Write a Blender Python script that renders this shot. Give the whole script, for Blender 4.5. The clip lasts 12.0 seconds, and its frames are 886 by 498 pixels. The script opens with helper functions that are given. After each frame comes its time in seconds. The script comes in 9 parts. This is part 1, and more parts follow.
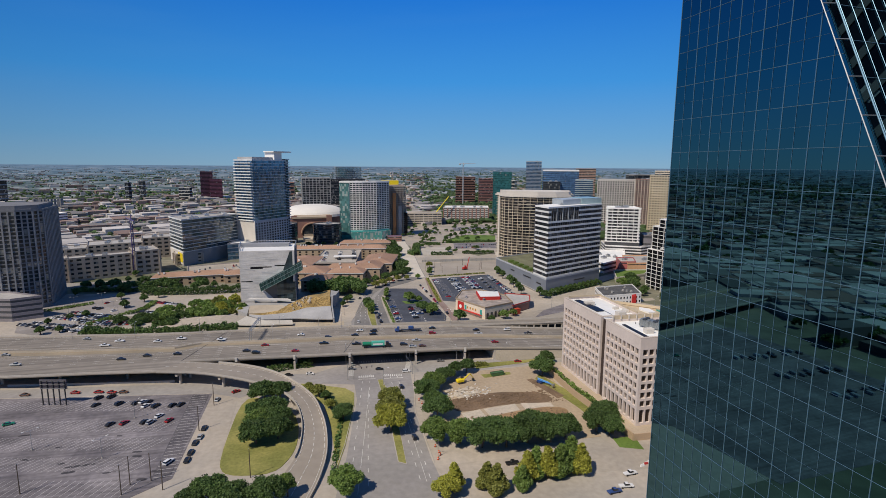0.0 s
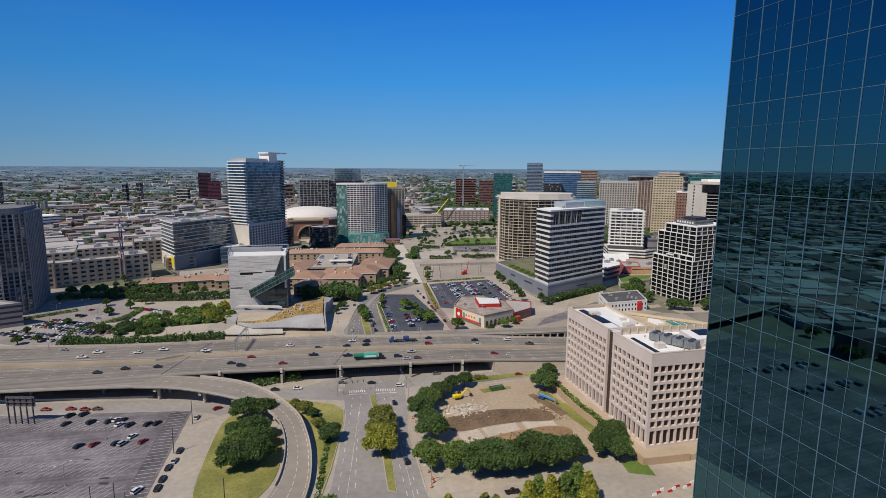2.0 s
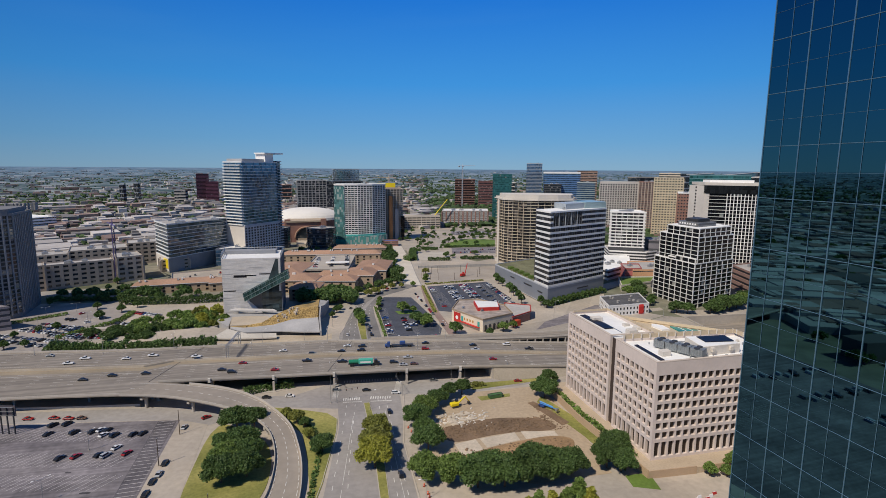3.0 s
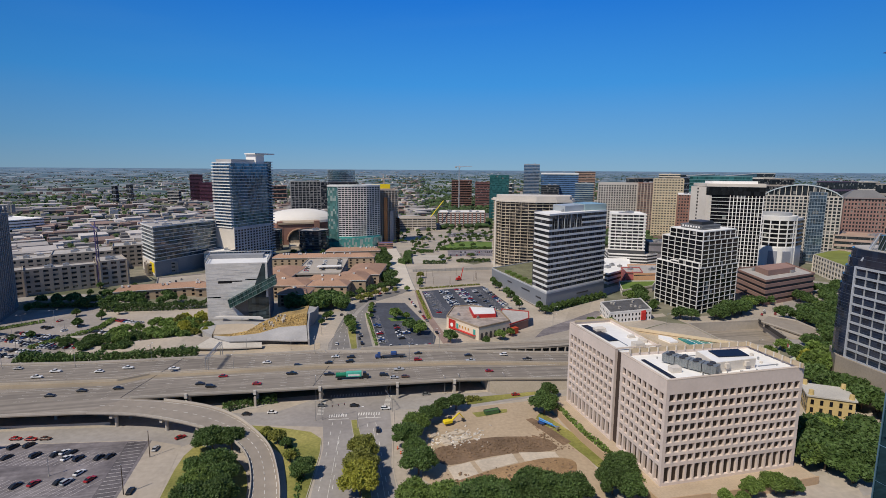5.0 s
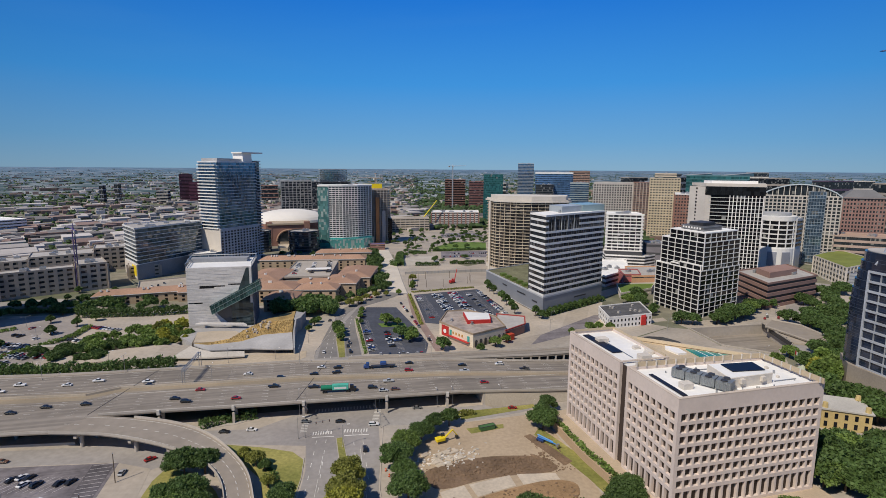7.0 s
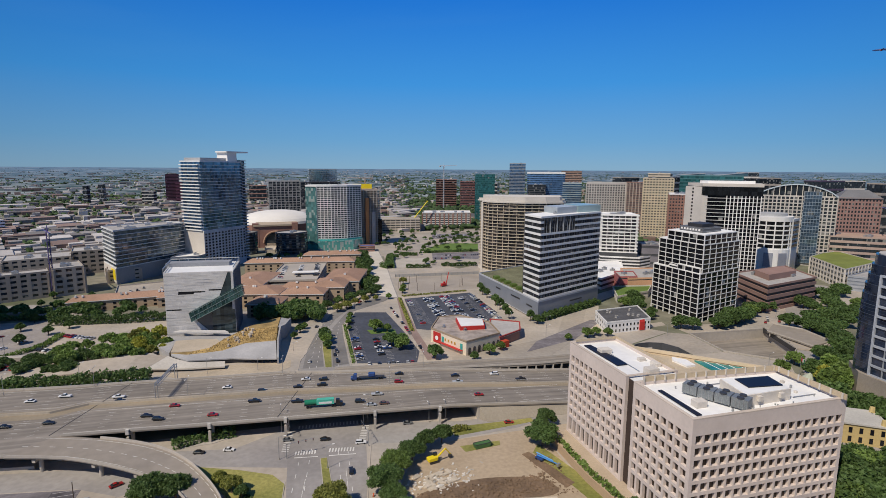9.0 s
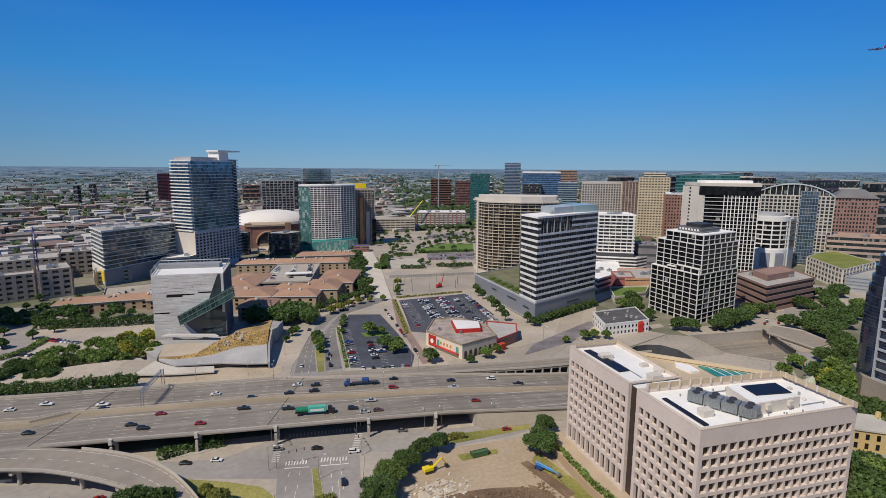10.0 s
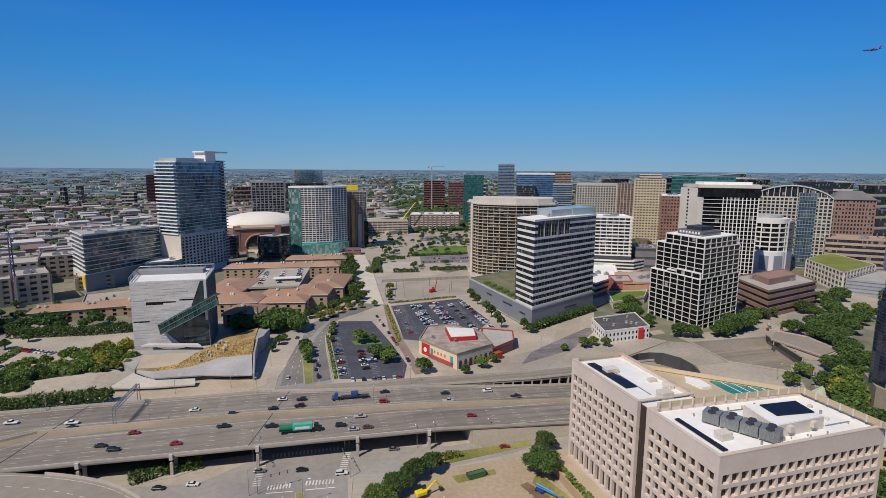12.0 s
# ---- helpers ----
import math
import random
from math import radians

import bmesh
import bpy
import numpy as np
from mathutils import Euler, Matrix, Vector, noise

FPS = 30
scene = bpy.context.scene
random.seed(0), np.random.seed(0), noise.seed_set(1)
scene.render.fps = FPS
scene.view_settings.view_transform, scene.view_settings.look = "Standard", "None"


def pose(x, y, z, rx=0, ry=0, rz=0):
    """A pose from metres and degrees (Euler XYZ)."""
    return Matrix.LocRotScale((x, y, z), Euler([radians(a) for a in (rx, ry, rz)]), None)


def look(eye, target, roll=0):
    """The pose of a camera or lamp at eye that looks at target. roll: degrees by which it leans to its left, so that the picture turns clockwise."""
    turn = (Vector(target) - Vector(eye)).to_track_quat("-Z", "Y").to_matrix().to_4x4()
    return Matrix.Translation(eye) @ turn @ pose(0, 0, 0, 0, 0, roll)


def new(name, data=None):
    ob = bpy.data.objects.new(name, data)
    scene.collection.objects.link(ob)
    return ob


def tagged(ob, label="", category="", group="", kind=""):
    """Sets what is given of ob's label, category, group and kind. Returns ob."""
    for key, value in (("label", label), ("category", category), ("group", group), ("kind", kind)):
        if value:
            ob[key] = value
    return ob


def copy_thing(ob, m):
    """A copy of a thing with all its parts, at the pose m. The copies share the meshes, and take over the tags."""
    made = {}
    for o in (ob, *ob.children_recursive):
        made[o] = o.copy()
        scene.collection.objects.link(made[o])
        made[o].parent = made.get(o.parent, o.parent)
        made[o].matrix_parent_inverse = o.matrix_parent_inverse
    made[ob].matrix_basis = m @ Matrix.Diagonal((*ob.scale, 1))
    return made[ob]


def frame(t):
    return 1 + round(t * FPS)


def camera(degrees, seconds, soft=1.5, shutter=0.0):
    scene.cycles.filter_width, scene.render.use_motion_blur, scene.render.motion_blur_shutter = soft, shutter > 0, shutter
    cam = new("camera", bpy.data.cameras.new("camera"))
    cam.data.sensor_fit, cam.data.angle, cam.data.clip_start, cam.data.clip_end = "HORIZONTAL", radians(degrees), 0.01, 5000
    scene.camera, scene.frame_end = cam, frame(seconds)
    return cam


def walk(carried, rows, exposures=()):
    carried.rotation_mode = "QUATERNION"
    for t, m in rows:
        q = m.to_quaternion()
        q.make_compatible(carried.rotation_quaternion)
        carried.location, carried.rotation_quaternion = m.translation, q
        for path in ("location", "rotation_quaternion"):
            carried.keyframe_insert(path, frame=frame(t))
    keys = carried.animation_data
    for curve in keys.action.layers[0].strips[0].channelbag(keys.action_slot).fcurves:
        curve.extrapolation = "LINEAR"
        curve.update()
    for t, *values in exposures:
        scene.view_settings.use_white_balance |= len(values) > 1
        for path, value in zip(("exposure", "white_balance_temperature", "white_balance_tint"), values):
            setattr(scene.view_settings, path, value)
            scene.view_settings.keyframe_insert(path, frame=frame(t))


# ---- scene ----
cam = camera(80.3, 12.0, soft=0.8)
PATH = [
    (0, (-23.147, -0.834, 118.56), (-22.716, 1.094, 118.249), 0.4),
    (0.5, (-21.566, 3.357, 118.561), (-21.137, 5.286, 118.253), 0.4),
    (1, (-19.963, 7.538, 118.565), (-19.535, 9.467, 118.256), 0.4),
    (1.5, (-18.343, 11.72, 118.572), (-17.914, 13.65, 118.266), 0.4),
    (2, (-16.719, 15.906, 118.58), (-16.291, 17.836, 118.275), 0.4),
    (2.5, (-15.117, 20.085, 118.588), (-14.688, 22.015, 118.285), 0.4),
    (3, (-13.553, 24.241, 118.595), (-13.123, 26.171, 118.292), 0.4),
    (5, (-7.536, 40.773, 118.625), (-7.096, 42.701, 118.325), 0.4),
    (5.5, (-6.185, 44.894, 118.624), (-5.741, 46.82, 118.324), 0.4),
    (6, (-4.975, 48.985, 118.617), (-4.525, 50.911, 118.316), 0.4),
    (6.5, (-3.899, 53.048, 118.604), (-3.443, 54.972, 118.303), 0.4),
    (7, (-2.936, 57.054, 118.586), (-2.473, 58.976, 118.284), 0.4),
    (9, (0.481, 72.753, 118.435), (0.977, 74.666, 118.133), 0.4),
    (9.5, (1.279, 76.532, 118.424), (1.785, 78.443, 118.121), 0.4),
    (10, (2.075, 80.166, 118.419), (2.59, 82.074, 118.115), 0.4),
    (10.5, (2.906, 83.713, 118.417), (3.428, 85.619, 118.114), 0.4),
    (11, (3.791, 87.214, 118.411), (4.322, 89.118, 118.106), 0.4),
    (11.5, (4.726, 90.694, 118.403), (5.262, 92.597, 118.101), 0.4),
    (12, (5.686, 94.159, 118.394), (6.226, 96.062, 118.095), 0.4),
]
walk(cam, [(t, look(eye, target, roll)) for t, eye, target, roll in PATH])

# ---- daylight: clear early afternoon, sun high over the left shoulder ----
SUN_EL, SUN_AZ = radians(50), math.atan2(-0.83, -0.56)
world = bpy.data.worlds.new("sky")
scene.world = world
world.use_nodes = True
wn, wl = world.node_tree.nodes, world.node_tree.links
sky = wn.new("ShaderNodeTexSky")
sky.sky_type, sky.sun_disc = "NISHITA", False
sky.sun_elevation, sky.sun_rotation = SUN_EL, SUN_AZ
sky.altitude, sky.air_density, sky.dust_density, sky.ozone_density = 800, 1.0, 0.15, 2.5
wn["Background"].inputs["Strength"].default_value = 0.074
deep = wn.new("ShaderNodeHueSaturation")
deep.inputs["Saturation"].default_value = 1.15
cool = wn.new("ShaderNodeVectorMath")
cool.operation = "MULTIPLY"
cool.inputs[1].default_value = (0.50, 0.85, 1.30)
wl.new(sky.outputs["Color"], deep.inputs["Color"])
wl.new(deep.outputs["Color"], cool.inputs[0])
# a breath of thin cirrus
w_at, w_map, w_tex, w_rng, w_mix = [wn.new("ShaderNode" + k) for k in ("TexCoord", "Mapping", "TexNoise", "MapRange", "Mix")]
w_map.inputs["Scale"].default_value, w_map.inputs["Rotation"].default_value = (1.2, 1.2, 9), (0.12, 0.05, 0)
w_tex.inputs["Scale"].default_value, w_tex.inputs["Detail"].default_value = 1.6, 7
w_rng.inputs["From Min"].default_value, w_rng.inputs["From Max"].default_value, w_rng.inputs["To Max"].default_value = 0.55, 0.85, 0.07
w_mix.data_type = "RGBA"
w_mix.inputs["B"].default_value = (2.2, 4.8, 7.6, 1)
wl.new(w_at.outputs["Generated"], w_map.inputs["Vector"])
wl.new(w_map.outputs[0], w_tex.inputs["Vector"])
wl.new(w_tex.outputs["Fac"], w_rng.inputs["Value"])
wl.new(w_rng.outputs["Result"], w_mix.inputs["Factor"])
# clear autumn air: the blue deepens evenly with height over a pale horizon
w_sep, w_up, w_even = [wn.new("ShaderNode" + k) for k in ("SeparateXYZ", "ValToRGB", "Mix")]
wl.new(w_at.outputs["Generated"], w_sep.inputs[0])
wl.new(w_sep.outputs["Z"], w_up.inputs["Fac"])
stops = w_up.color_ramp.elements
stops[0].position, stops[0].color = 0.0, (0.21, 0.365, 0.52, 1)
stops[1].position, stops[1].color = 1.0, (0.055, 0.105, 0.24, 1)
for at_, col_ in ((0.05, (0.13, 0.33, 0.575, 1)), (0.15, (0.045, 0.27, 0.66, 1)), (0.31, (0.008, 0.155, 0.62, 1)), (0.6, (0.045, 0.12, 0.32, 1))):
    stops.new(at_).color = col_
w_even.data_type = "RGBA"
w_even.inputs["Factor"].default_value = 0.92
w_gain = wn.new("ShaderNodeVectorMath")
w_gain.operation = "SCALE"
w_gain.inputs["Scale"].default_value = 1 / 0.074
wl.new(w_up.outputs["Color"], w_gain.inputs[0])
w_dot, w_turn, w_amp = [wn.new("ShaderNode" + k) for k in ("VectorMath", "MapRange", "Math")]
w_dot.operation, w_amp.operation = "DOT_PRODUCT", "MULTIPLY"
w_dot.inputs[1].default_value = (0.36, 0.93, 0.0)
for key_, val_ in (("From Min", 0.60), ("From Max", 0.97), ("To Min", 0.80), ("To Max", 1.08)):
    w_turn.inputs[key_].default_value = val_
w_amp.inputs[1].default_value = 1 / 0.074
wl.new(w_at.outputs["Generated"], w_dot.inputs[0])
wl.new(w_dot.outputs["Value"], w_turn.inputs["Value"])
wl.new(w_turn.outputs["Result"], w_amp.inputs[0])
wl.new(w_amp.outputs[0], w_gain.inputs["Scale"])
wl.new(cool.outputs[0], w_even.inputs["A"])
wl.new(w_gain.outputs[0], w_even.inputs["B"])
wl.new(w_even.outputs["Result"], w_mix.inputs["A"])
wl.new(w_mix.outputs["Result"], wn["Background"].inputs["Color"])
sun = new("sun", bpy.data.lights.new("sun", "SUN"))
sun.data.energy, sun.data.angle, sun.data.color = 3.8, radians(0.55), (1.0, 0.90, 0.76)
sun.matrix_world = look((-830, -560, 1193), (0, 0, 0))


# ---- materials ----
def tree_of(name):
    m = bpy.data.materials.new(name)
    m.use_nodes = True
    return m, m.node_tree.nodes, m.node_tree.links, m.node_tree.nodes["Principled BSDF"]


def noise_factor(n, l, vector, scale, low, high, detail=4):
    t = n.new("ShaderNodeTexNoise")
    t.inputs["Scale"].default_value, t.inputs["Detail"].default_value = scale, detail
    l.new(vector, t.inputs["Vector"])
    r = n.new("ShaderNodeMapRange")
    r.inputs["From Min"].default_value, r.inputs["From Max"].default_value = 0.3, 0.7
    r.inputs["To Min"].default_value, r.inputs["To Max"].default_value = low, high
    l.new(t.outputs["Fac"], r.inputs["Value"])
    return r.outputs["Result"]


def times(n, l, a, b):
    m = n.new("ShaderNodeMath")
    m.operation = "MULTIPLY"
    l.new(a, m.inputs[0])
    l.new(b, m.inputs[1])
    return m.outputs[0]


def span(n, l, value, low, high):
    r = n.new("ShaderNodeMapRange")
    r.inputs["To Min"].default_value, r.inputs["To Max"].default_value = low, high
    l.new(value, r.inputs["Value"])
    return r.outputs["Result"]


def surface(name, col, rough=0.85, metal=0.0, var=0.12, big=0.06, fine=1.2, rand=0.06, bump=0.0, spec=0.35, island=0.0, stain=None, streak=False):
    """A matt or glossy surface with two scales of tone, and a tone of its own for each piece."""
    m, n, l, b = tree_of(name)
    at = n.new("ShaderNodeNewGeometry")
    f = times(n, l, noise_factor(n, l, at.outputs["Position"], big, 1 - var, 1 + var), noise_factor(n, l, at.outputs["Position"], fine, 1 - var * 0.7, 1 + var * 0.7, 6))
    if streak:
        turn = n.new("ShaderNodeMapping")
        turn.inputs["Rotation"].default_value, turn.inputs["Scale"].default_value = (0, 0, radians(6)), (0.012, 0.55, 0.05)
        l.new(at.outputs["Position"], turn.inputs["Vector"])
        f = times(n, l, f, noise_factor(n, l, turn.outputs["Vector"], 1.0, 0.72, 1.18, 3))
    if rand:
        info = n.new("ShaderNodeObjectInfo")
        f = times(n, l, f, span(n, l, info.outputs["Random"], 1 - rand, 1 + rand))
    if island:
        f = times(n, l, f, span(n, l, at.outputs["Random Per Island"], 1 - island, 1 + island))
    base = n.new("ShaderNodeVectorMath")
    base.operation = "SCALE"
    base.inputs[0].default_value = col
    if stain:
        mix = n.new("ShaderNodeMix")
        mix.data_type = "RGBA"
        mix.inputs["A"].default_value, mix.inputs["B"].default_value = (*col, 1), (*stain[0], 1)
        l.new(noise_factor(n, l, at.outputs["Position"], stain[1], 0.0, 1.0, 5), mix.inputs["Factor"])
        l.new(mix.outputs["Result"], base.inputs[0])
    l.new(f, base.inputs["Scale"])
    l.new(base.outputs[0], b.inputs["Base Color"])
    b.inputs["Roughness"].default_value, b.inputs["Metallic"].default_value = rough, metal
    b.inputs["Specular IOR Level"].default_value = spec
    if bump:
        t = n.new("ShaderNodeTexNoise")
        t.inputs["Scale"].default_value = fine * 2
        l.new(at.outputs["Position"], t.inputs["Vector"])
        bp = n.new("ShaderNodeBump")
        bp.inputs["Strength"].default_value, bp.inputs["Distance"].default_value = bump, 0.3
        l.new(t.outputs["Fac"], bp.inputs["Height"])
        l.new(bp.outputs["Normal"], b.inputs["Normal"])
    return m


def glazing(name, col, metal=0.35, rough=0.08, cell=(3.1, 3.1, 3.9), blinds=0.12, blind=(0.32, 0.32, 0.3), wave=0.0, tone=(0.55, 1.45), gloss=0.7):
    """Window glass: every cell has its own tone, and in some the blinds are down."""
    m, n, l, b = tree_of(name)
    at = n.new("ShaderNodeNewGeometry")
    snap = n.new("ShaderNodeVectorMath")
    snap.operation = "SNAP"
    l.new(at.outputs["Position"], snap.inputs[0])
    snap.inputs[1].default_value = cell
    white = n.new("ShaderNodeTexWhiteNoise")
    l.new(snap.outputs[0], white.inputs["Vector"])
    base = n.new("ShaderNodeVectorMath")
    base.operation = "SCALE"
    base.inputs[0].default_value = col
    l.new(span(n, l, white.outputs["Value"], *tone), base.inputs["Scale"])
    down = n.new("ShaderNodeMath")
    down.operation = "LESS_THAN"
    down.inputs[1].default_value = blinds
    l.new(white.outputs["Value"], down.inputs[0])
    mix = n.new("ShaderNodeMix")
    mix.data_type = "RGBA"
    mix.inputs["B"].default_value = (*blind, 1)
    l.new(down.outputs[0], mix.inputs["Factor"])
    l.new(base.outputs[0], mix.inputs["A"])
    l.new(mix.outputs["Result"], b.inputs["Base Color"])
    b.inputs["Metallic"].default_value, b.inputs["Roughness"].default_value = metal, rough
    b.inputs["Specular IOR Level"].default_value = gloss
    if wave:
        t = n.new("ShaderNodeTexNoise")
        t.inputs["Scale"].default_value, t.inputs["Detail"].default_value = 0.35, 1
        l.new(at.outputs["Position"], t.inputs["Vector"])
        bp = n.new("ShaderNodeBump")
        bp.inputs["Strength"].default_value, bp.inputs["Distance"].default_value = wave, 0.1
        l.new(t.outputs["Fac"], bp.inputs["Height"])
        l.new(bp.outputs["Normal"], b.inputs["Normal"])
    return m


CONCRETE = surface("concrete", (0.44, 0.40, 0.35), var=0.10, big=0.03, fine=0.5, bump=0.1)
DECK = surface("deck_concrete", (0.315, 0.275, 0.228), var=0.12, big=0.02, fine=0.25, stain=((0.25, 0.22, 0.185), 0.012), streak=True)
RAMP = surface("ramp_concrete", (0.31, 0.272, 0.23), var=0.12, big=0.03, fine=0.25, stain=((0.30, 0.26, 0.215), 0.05))
PAVING = surface("paving", (0.45, 0.385, 0.31), var=0.14, big=0.03, fine=0.4, stain=((0.35, 0.32, 0.28), 0.02))
STREET = surface("street", (0.315, 0.29, 0.275), var=0.14, big=0.03, fine=0.4, stain=((0.33, 0.31, 0.285), 0.02))
BOULEVARD = surface("grey_boulevard", (0.185, 0.175, 0.165), var=0.14, big=0.03, fine=0.3, stain=((0.23, 0.215, 0.20), 0.03))
ASPHALT = surface("old_asphalt", (0.135, 0.122, 0.132), var=0.26, big=0.06, fine=0.5, stain=((0.27, 0.245, 0.25), 0.05), streak=True)
ASPHALT_NEW = surface("new_asphalt", (0.07, 0.076, 0.095), var=0.2, big=0.05, fine=0.4)
PAINT = surface("road_paint", (0.66, 0.64, 0.60), var=0.2, fine=2)
PAINT_FADED = surface("faded_paint", (0.56, 0.53, 0.52), var=0.25, fine=2)
LAWN = surface("lawn", (0.20, 0.215, 0.05), var=0.25, big=0.05, fine=0.8, stain=((0.28, 0.25, 0.08), 0.05), bump=0.3)
LAWN_LUSH = surface("lush_lawn", (0.12, 0.19, 0.035), var=0.2, big=0.06, fine=0.8, bump=0.3)
DIRT = surface("bare_dirt", (0.46, 0.36, 0.25), var=0.16, big=0.05, fine=0.6, stain=((0.38, 0.30, 0.21), 0.05), bump=0.3)
DIRT_DARK = surface("dug_earth", (0.20, 0.135, 0.085), var=0.25, big=0.1, fine=0.9, bump=0.6)
SLAB = surface("old_slab", (0.52, 0.45, 0.36), var=0.14, big=0.1, fine=0.8)
ROOF_WHITE = surface("white_roof", (0.78, 0.78, 0.77), var=0.06, big=0.05, fine=0.3)
ROOF_GREY = surface("grey_roof", (0.42, 0.40, 0.38), var=0.12, big=0.05, fine=0.4)
ROOF_DARK = surface("dark_roof", (0.10, 0.10, 0.105), var=0.3, big=0.1, fine=0.5)
TERRACOTTA = surface("terracotta_roof", (0.37, 0.23, 0.16), var=0.14, big=0.05, fine=0.8)
WHITE = surface("white_paint", (0.80, 0.79, 0.77), var=0.05)
CREAM = surface("cream_precast", (0.62, 0.575, 0.515), var=0.07)
FED = surface("pinkish_precast", (0.66, 0.57, 0.52), var=0.06, big=0.08, fine=0.8, rand=0.02)
BEIGE = surface("beige_stone", (0.54, 0.465, 0.36), var=0.08)
TAN = surface("tan_stucco", (0.40, 0.35, 0.30), var=0.09)
BRICK = surface("brick", (0.29, 0.16, 0.125), var=0.12, big=0.1, fine=1.5)
REDBROWN = surface("red_granite", (0.31, 0.19, 0.165), var=0.08)
BROWN = surface("brown_precast", (0.30, 0.19, 0.16), var=0.08)
GREYBLUE = surface("grey_metal_panel", (0.25, 0.27, 0.31), rough=0.55, var=0.06, metal=0.2)
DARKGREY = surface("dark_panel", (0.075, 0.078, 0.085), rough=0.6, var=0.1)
METAL = surface("galvanised_steel", (0.42, 0.43, 0.44), rough=0.45, metal=0.7, var=0.1)
# also fills open garage decks and hollow cores, where only shade would show
STEEL_AND_VOIDS = surface("dark_steel", (0.06, 0.06, 0.065), rough=0.5, metal=0.3)
WOODPOLE = surface("weathered_pole", (0.10, 0.075, 0.055), var=0.2)
RED = surface("red_paint", (0.50, 0.035, 0.03), rough=0.6, var=0.1)
YELLOW = surface("yellow_paint", (0.80, 0.62, 0.02), rough=0.55, var=0.08)
TEAL = surface("teal_tile", (0.05, 0.36, 0.33), rough=0.3, var=0.25, fine=0.5)
PRECAST = surface("striated_precast", (0.60, 0.58, 0.56), var=0.10, big=0.12, fine=1.6, rand=0.08)
XERIC = surface("golden_grasses", (0.36, 0.25, 0.10), var=0.3, big=0.12, fine=0.9, bump=0.6, island=0.3)
RUBBER = surface("tyre_rubber", (0.02, 0.02, 0.02))
GLASS = glazing("office_glass", (0.035, 0.045, 0.055))
GLASS_BLUE = glazing("blue_glass", (0.10, 0.20, 0.33), metal=0.6, blinds=0.03)
GLASS_TEAL = glazing("teal_glass", (0.05, 0.20, 0.20), metal=0.5, blinds=0.03)
TINTED_PANE = surface("bronze_tinted_pane", (0.030, 0.020, 0.015), rough=0.3, spec=0.3, rand=0.35)
GLASS_DARK = glazing("black_glass", (0.010, 0.011, 0.014), metal=0.05, blinds=0.02, gloss=0.35)
GLASS_LOFT = glazing("flat_windows", (0.09, 0.11, 0.13), metal=0.35, blinds=0.2, blind=(0.36, 0.34, 0.31))
MIRROR = glazing("mirror_glass", (0.07, 0.175, 0.21), metal=1.0, rough=0.015, cell=(90, 3.24, 4.16), blinds=0.0, wave=0.004, tone=(0.93, 1.07))
MULLION = surface("mullion", (0.17, 0.30, 0.40), rough=0.4, metal=0.6, var=0.05)
CAR_GLASS = surface("car_glass", (0.02, 0.023, 0.027), rough=0.08, spec=0.8, var=0.0)
LEAVES = [surface("leaves_" + k, c, rough=0.6, var=0.15, island=0.28, rand=0.16, fine=0.5) for k, c in (("deep", (0.10, 0.165, 0.048)), ("mid", (0.165, 0.245, 0.06)), ("olive", (0.26, 0.275, 0.065)), ("yellow", (0.36, 0.365, 0.06)))]
for leaf in LEAVES:
    # light passes through the leaves
    ln_, ll_ = leaf.node_tree.nodes, leaf.node_tree.links
    thin, both = ln_.new("ShaderNodeBsdfTranslucent"), ln_.new("ShaderNodeMixShader")
    both.inputs["Fac"].default_value = 0.34
    ll_.new(ln_["Principled BSDF"].inputs["Base Color"].links[0].from_socket, thin.inputs["Color"])
    ll_.new(ln_["Principled BSDF"].outputs[0], both.inputs[1])
    ll_.new(thin.outputs[0], both.inputs[2])
    ll_.new(both.outputs[0], ln_["Material Output"].inputs["Surface"])
BARK = surface("bark", (0.13, 0.095, 0.065), var=0.2)
CITY = surface("far_roofs", (0.355, 0.33, 0.31), var=0.1, rand=0.0, island=0.75)
CITY_RED = surface("far_brick", (0.25, 0.175, 0.145), var=0.1, rand=0.0, island=0.4)
CANOPY = surface("far_canopy", (0.05, 0.085, 0.03), var=0.15, rand=0.0, island=0.4, fine=0.2)


# ---- builders ----
def part(name, bm, material, parent, label="", at=(0, 0, 0)):
    me = bpy.data.meshes.new(name)
    bm.normal_update()
    bm.to_mesh(me)
    bm.free()
    me.materials.append(material)
    ob = new(name, me)
    ob.parent, ob.location = parent, at
    return tagged(ob, label) if label else ob


def again(ob, at, turn=0.0):
    """One more piece on the same mesh, under the same thing."""
    o = new(ob.name.split(".")[0], ob.data)
    o.parent, o.location, o.rotation_euler = ob.parent, at, (0, 0, turn)
    if "label" in ob:
        o["label"] = ob["label"]
    return o


def thing(name, label, category, at=(0, 0, 0), turn=0.0, group="", kind=""):
    ob = new(name)
    ob.location, ob.rotation_euler = at, (0, 0, radians(turn))
    ob.empty_display_size = 0.5
    return tagged(ob, label, category, group, kind)


def prism(bm, poly, z0, z1):
    """An upright solid on a plan; z1 may be a number or a height for each corner."""
    tops = z1 if isinstance(z1, (list, tuple)) else [z1] * len(poly)
    low = [bm.verts.new((x, y, z0)) for x, y in poly]
    high = [bm.verts.new((x, y, z)) for (x, y), z in zip(poly, tops)]
    bm.faces.new(high)
    bm.faces.new(low[::-1])
    for i in range(len(poly)):
        j = (i + 1) % len(poly)
        bm.faces.new((low[i], low[j], high[j], high[i]))
    return bm


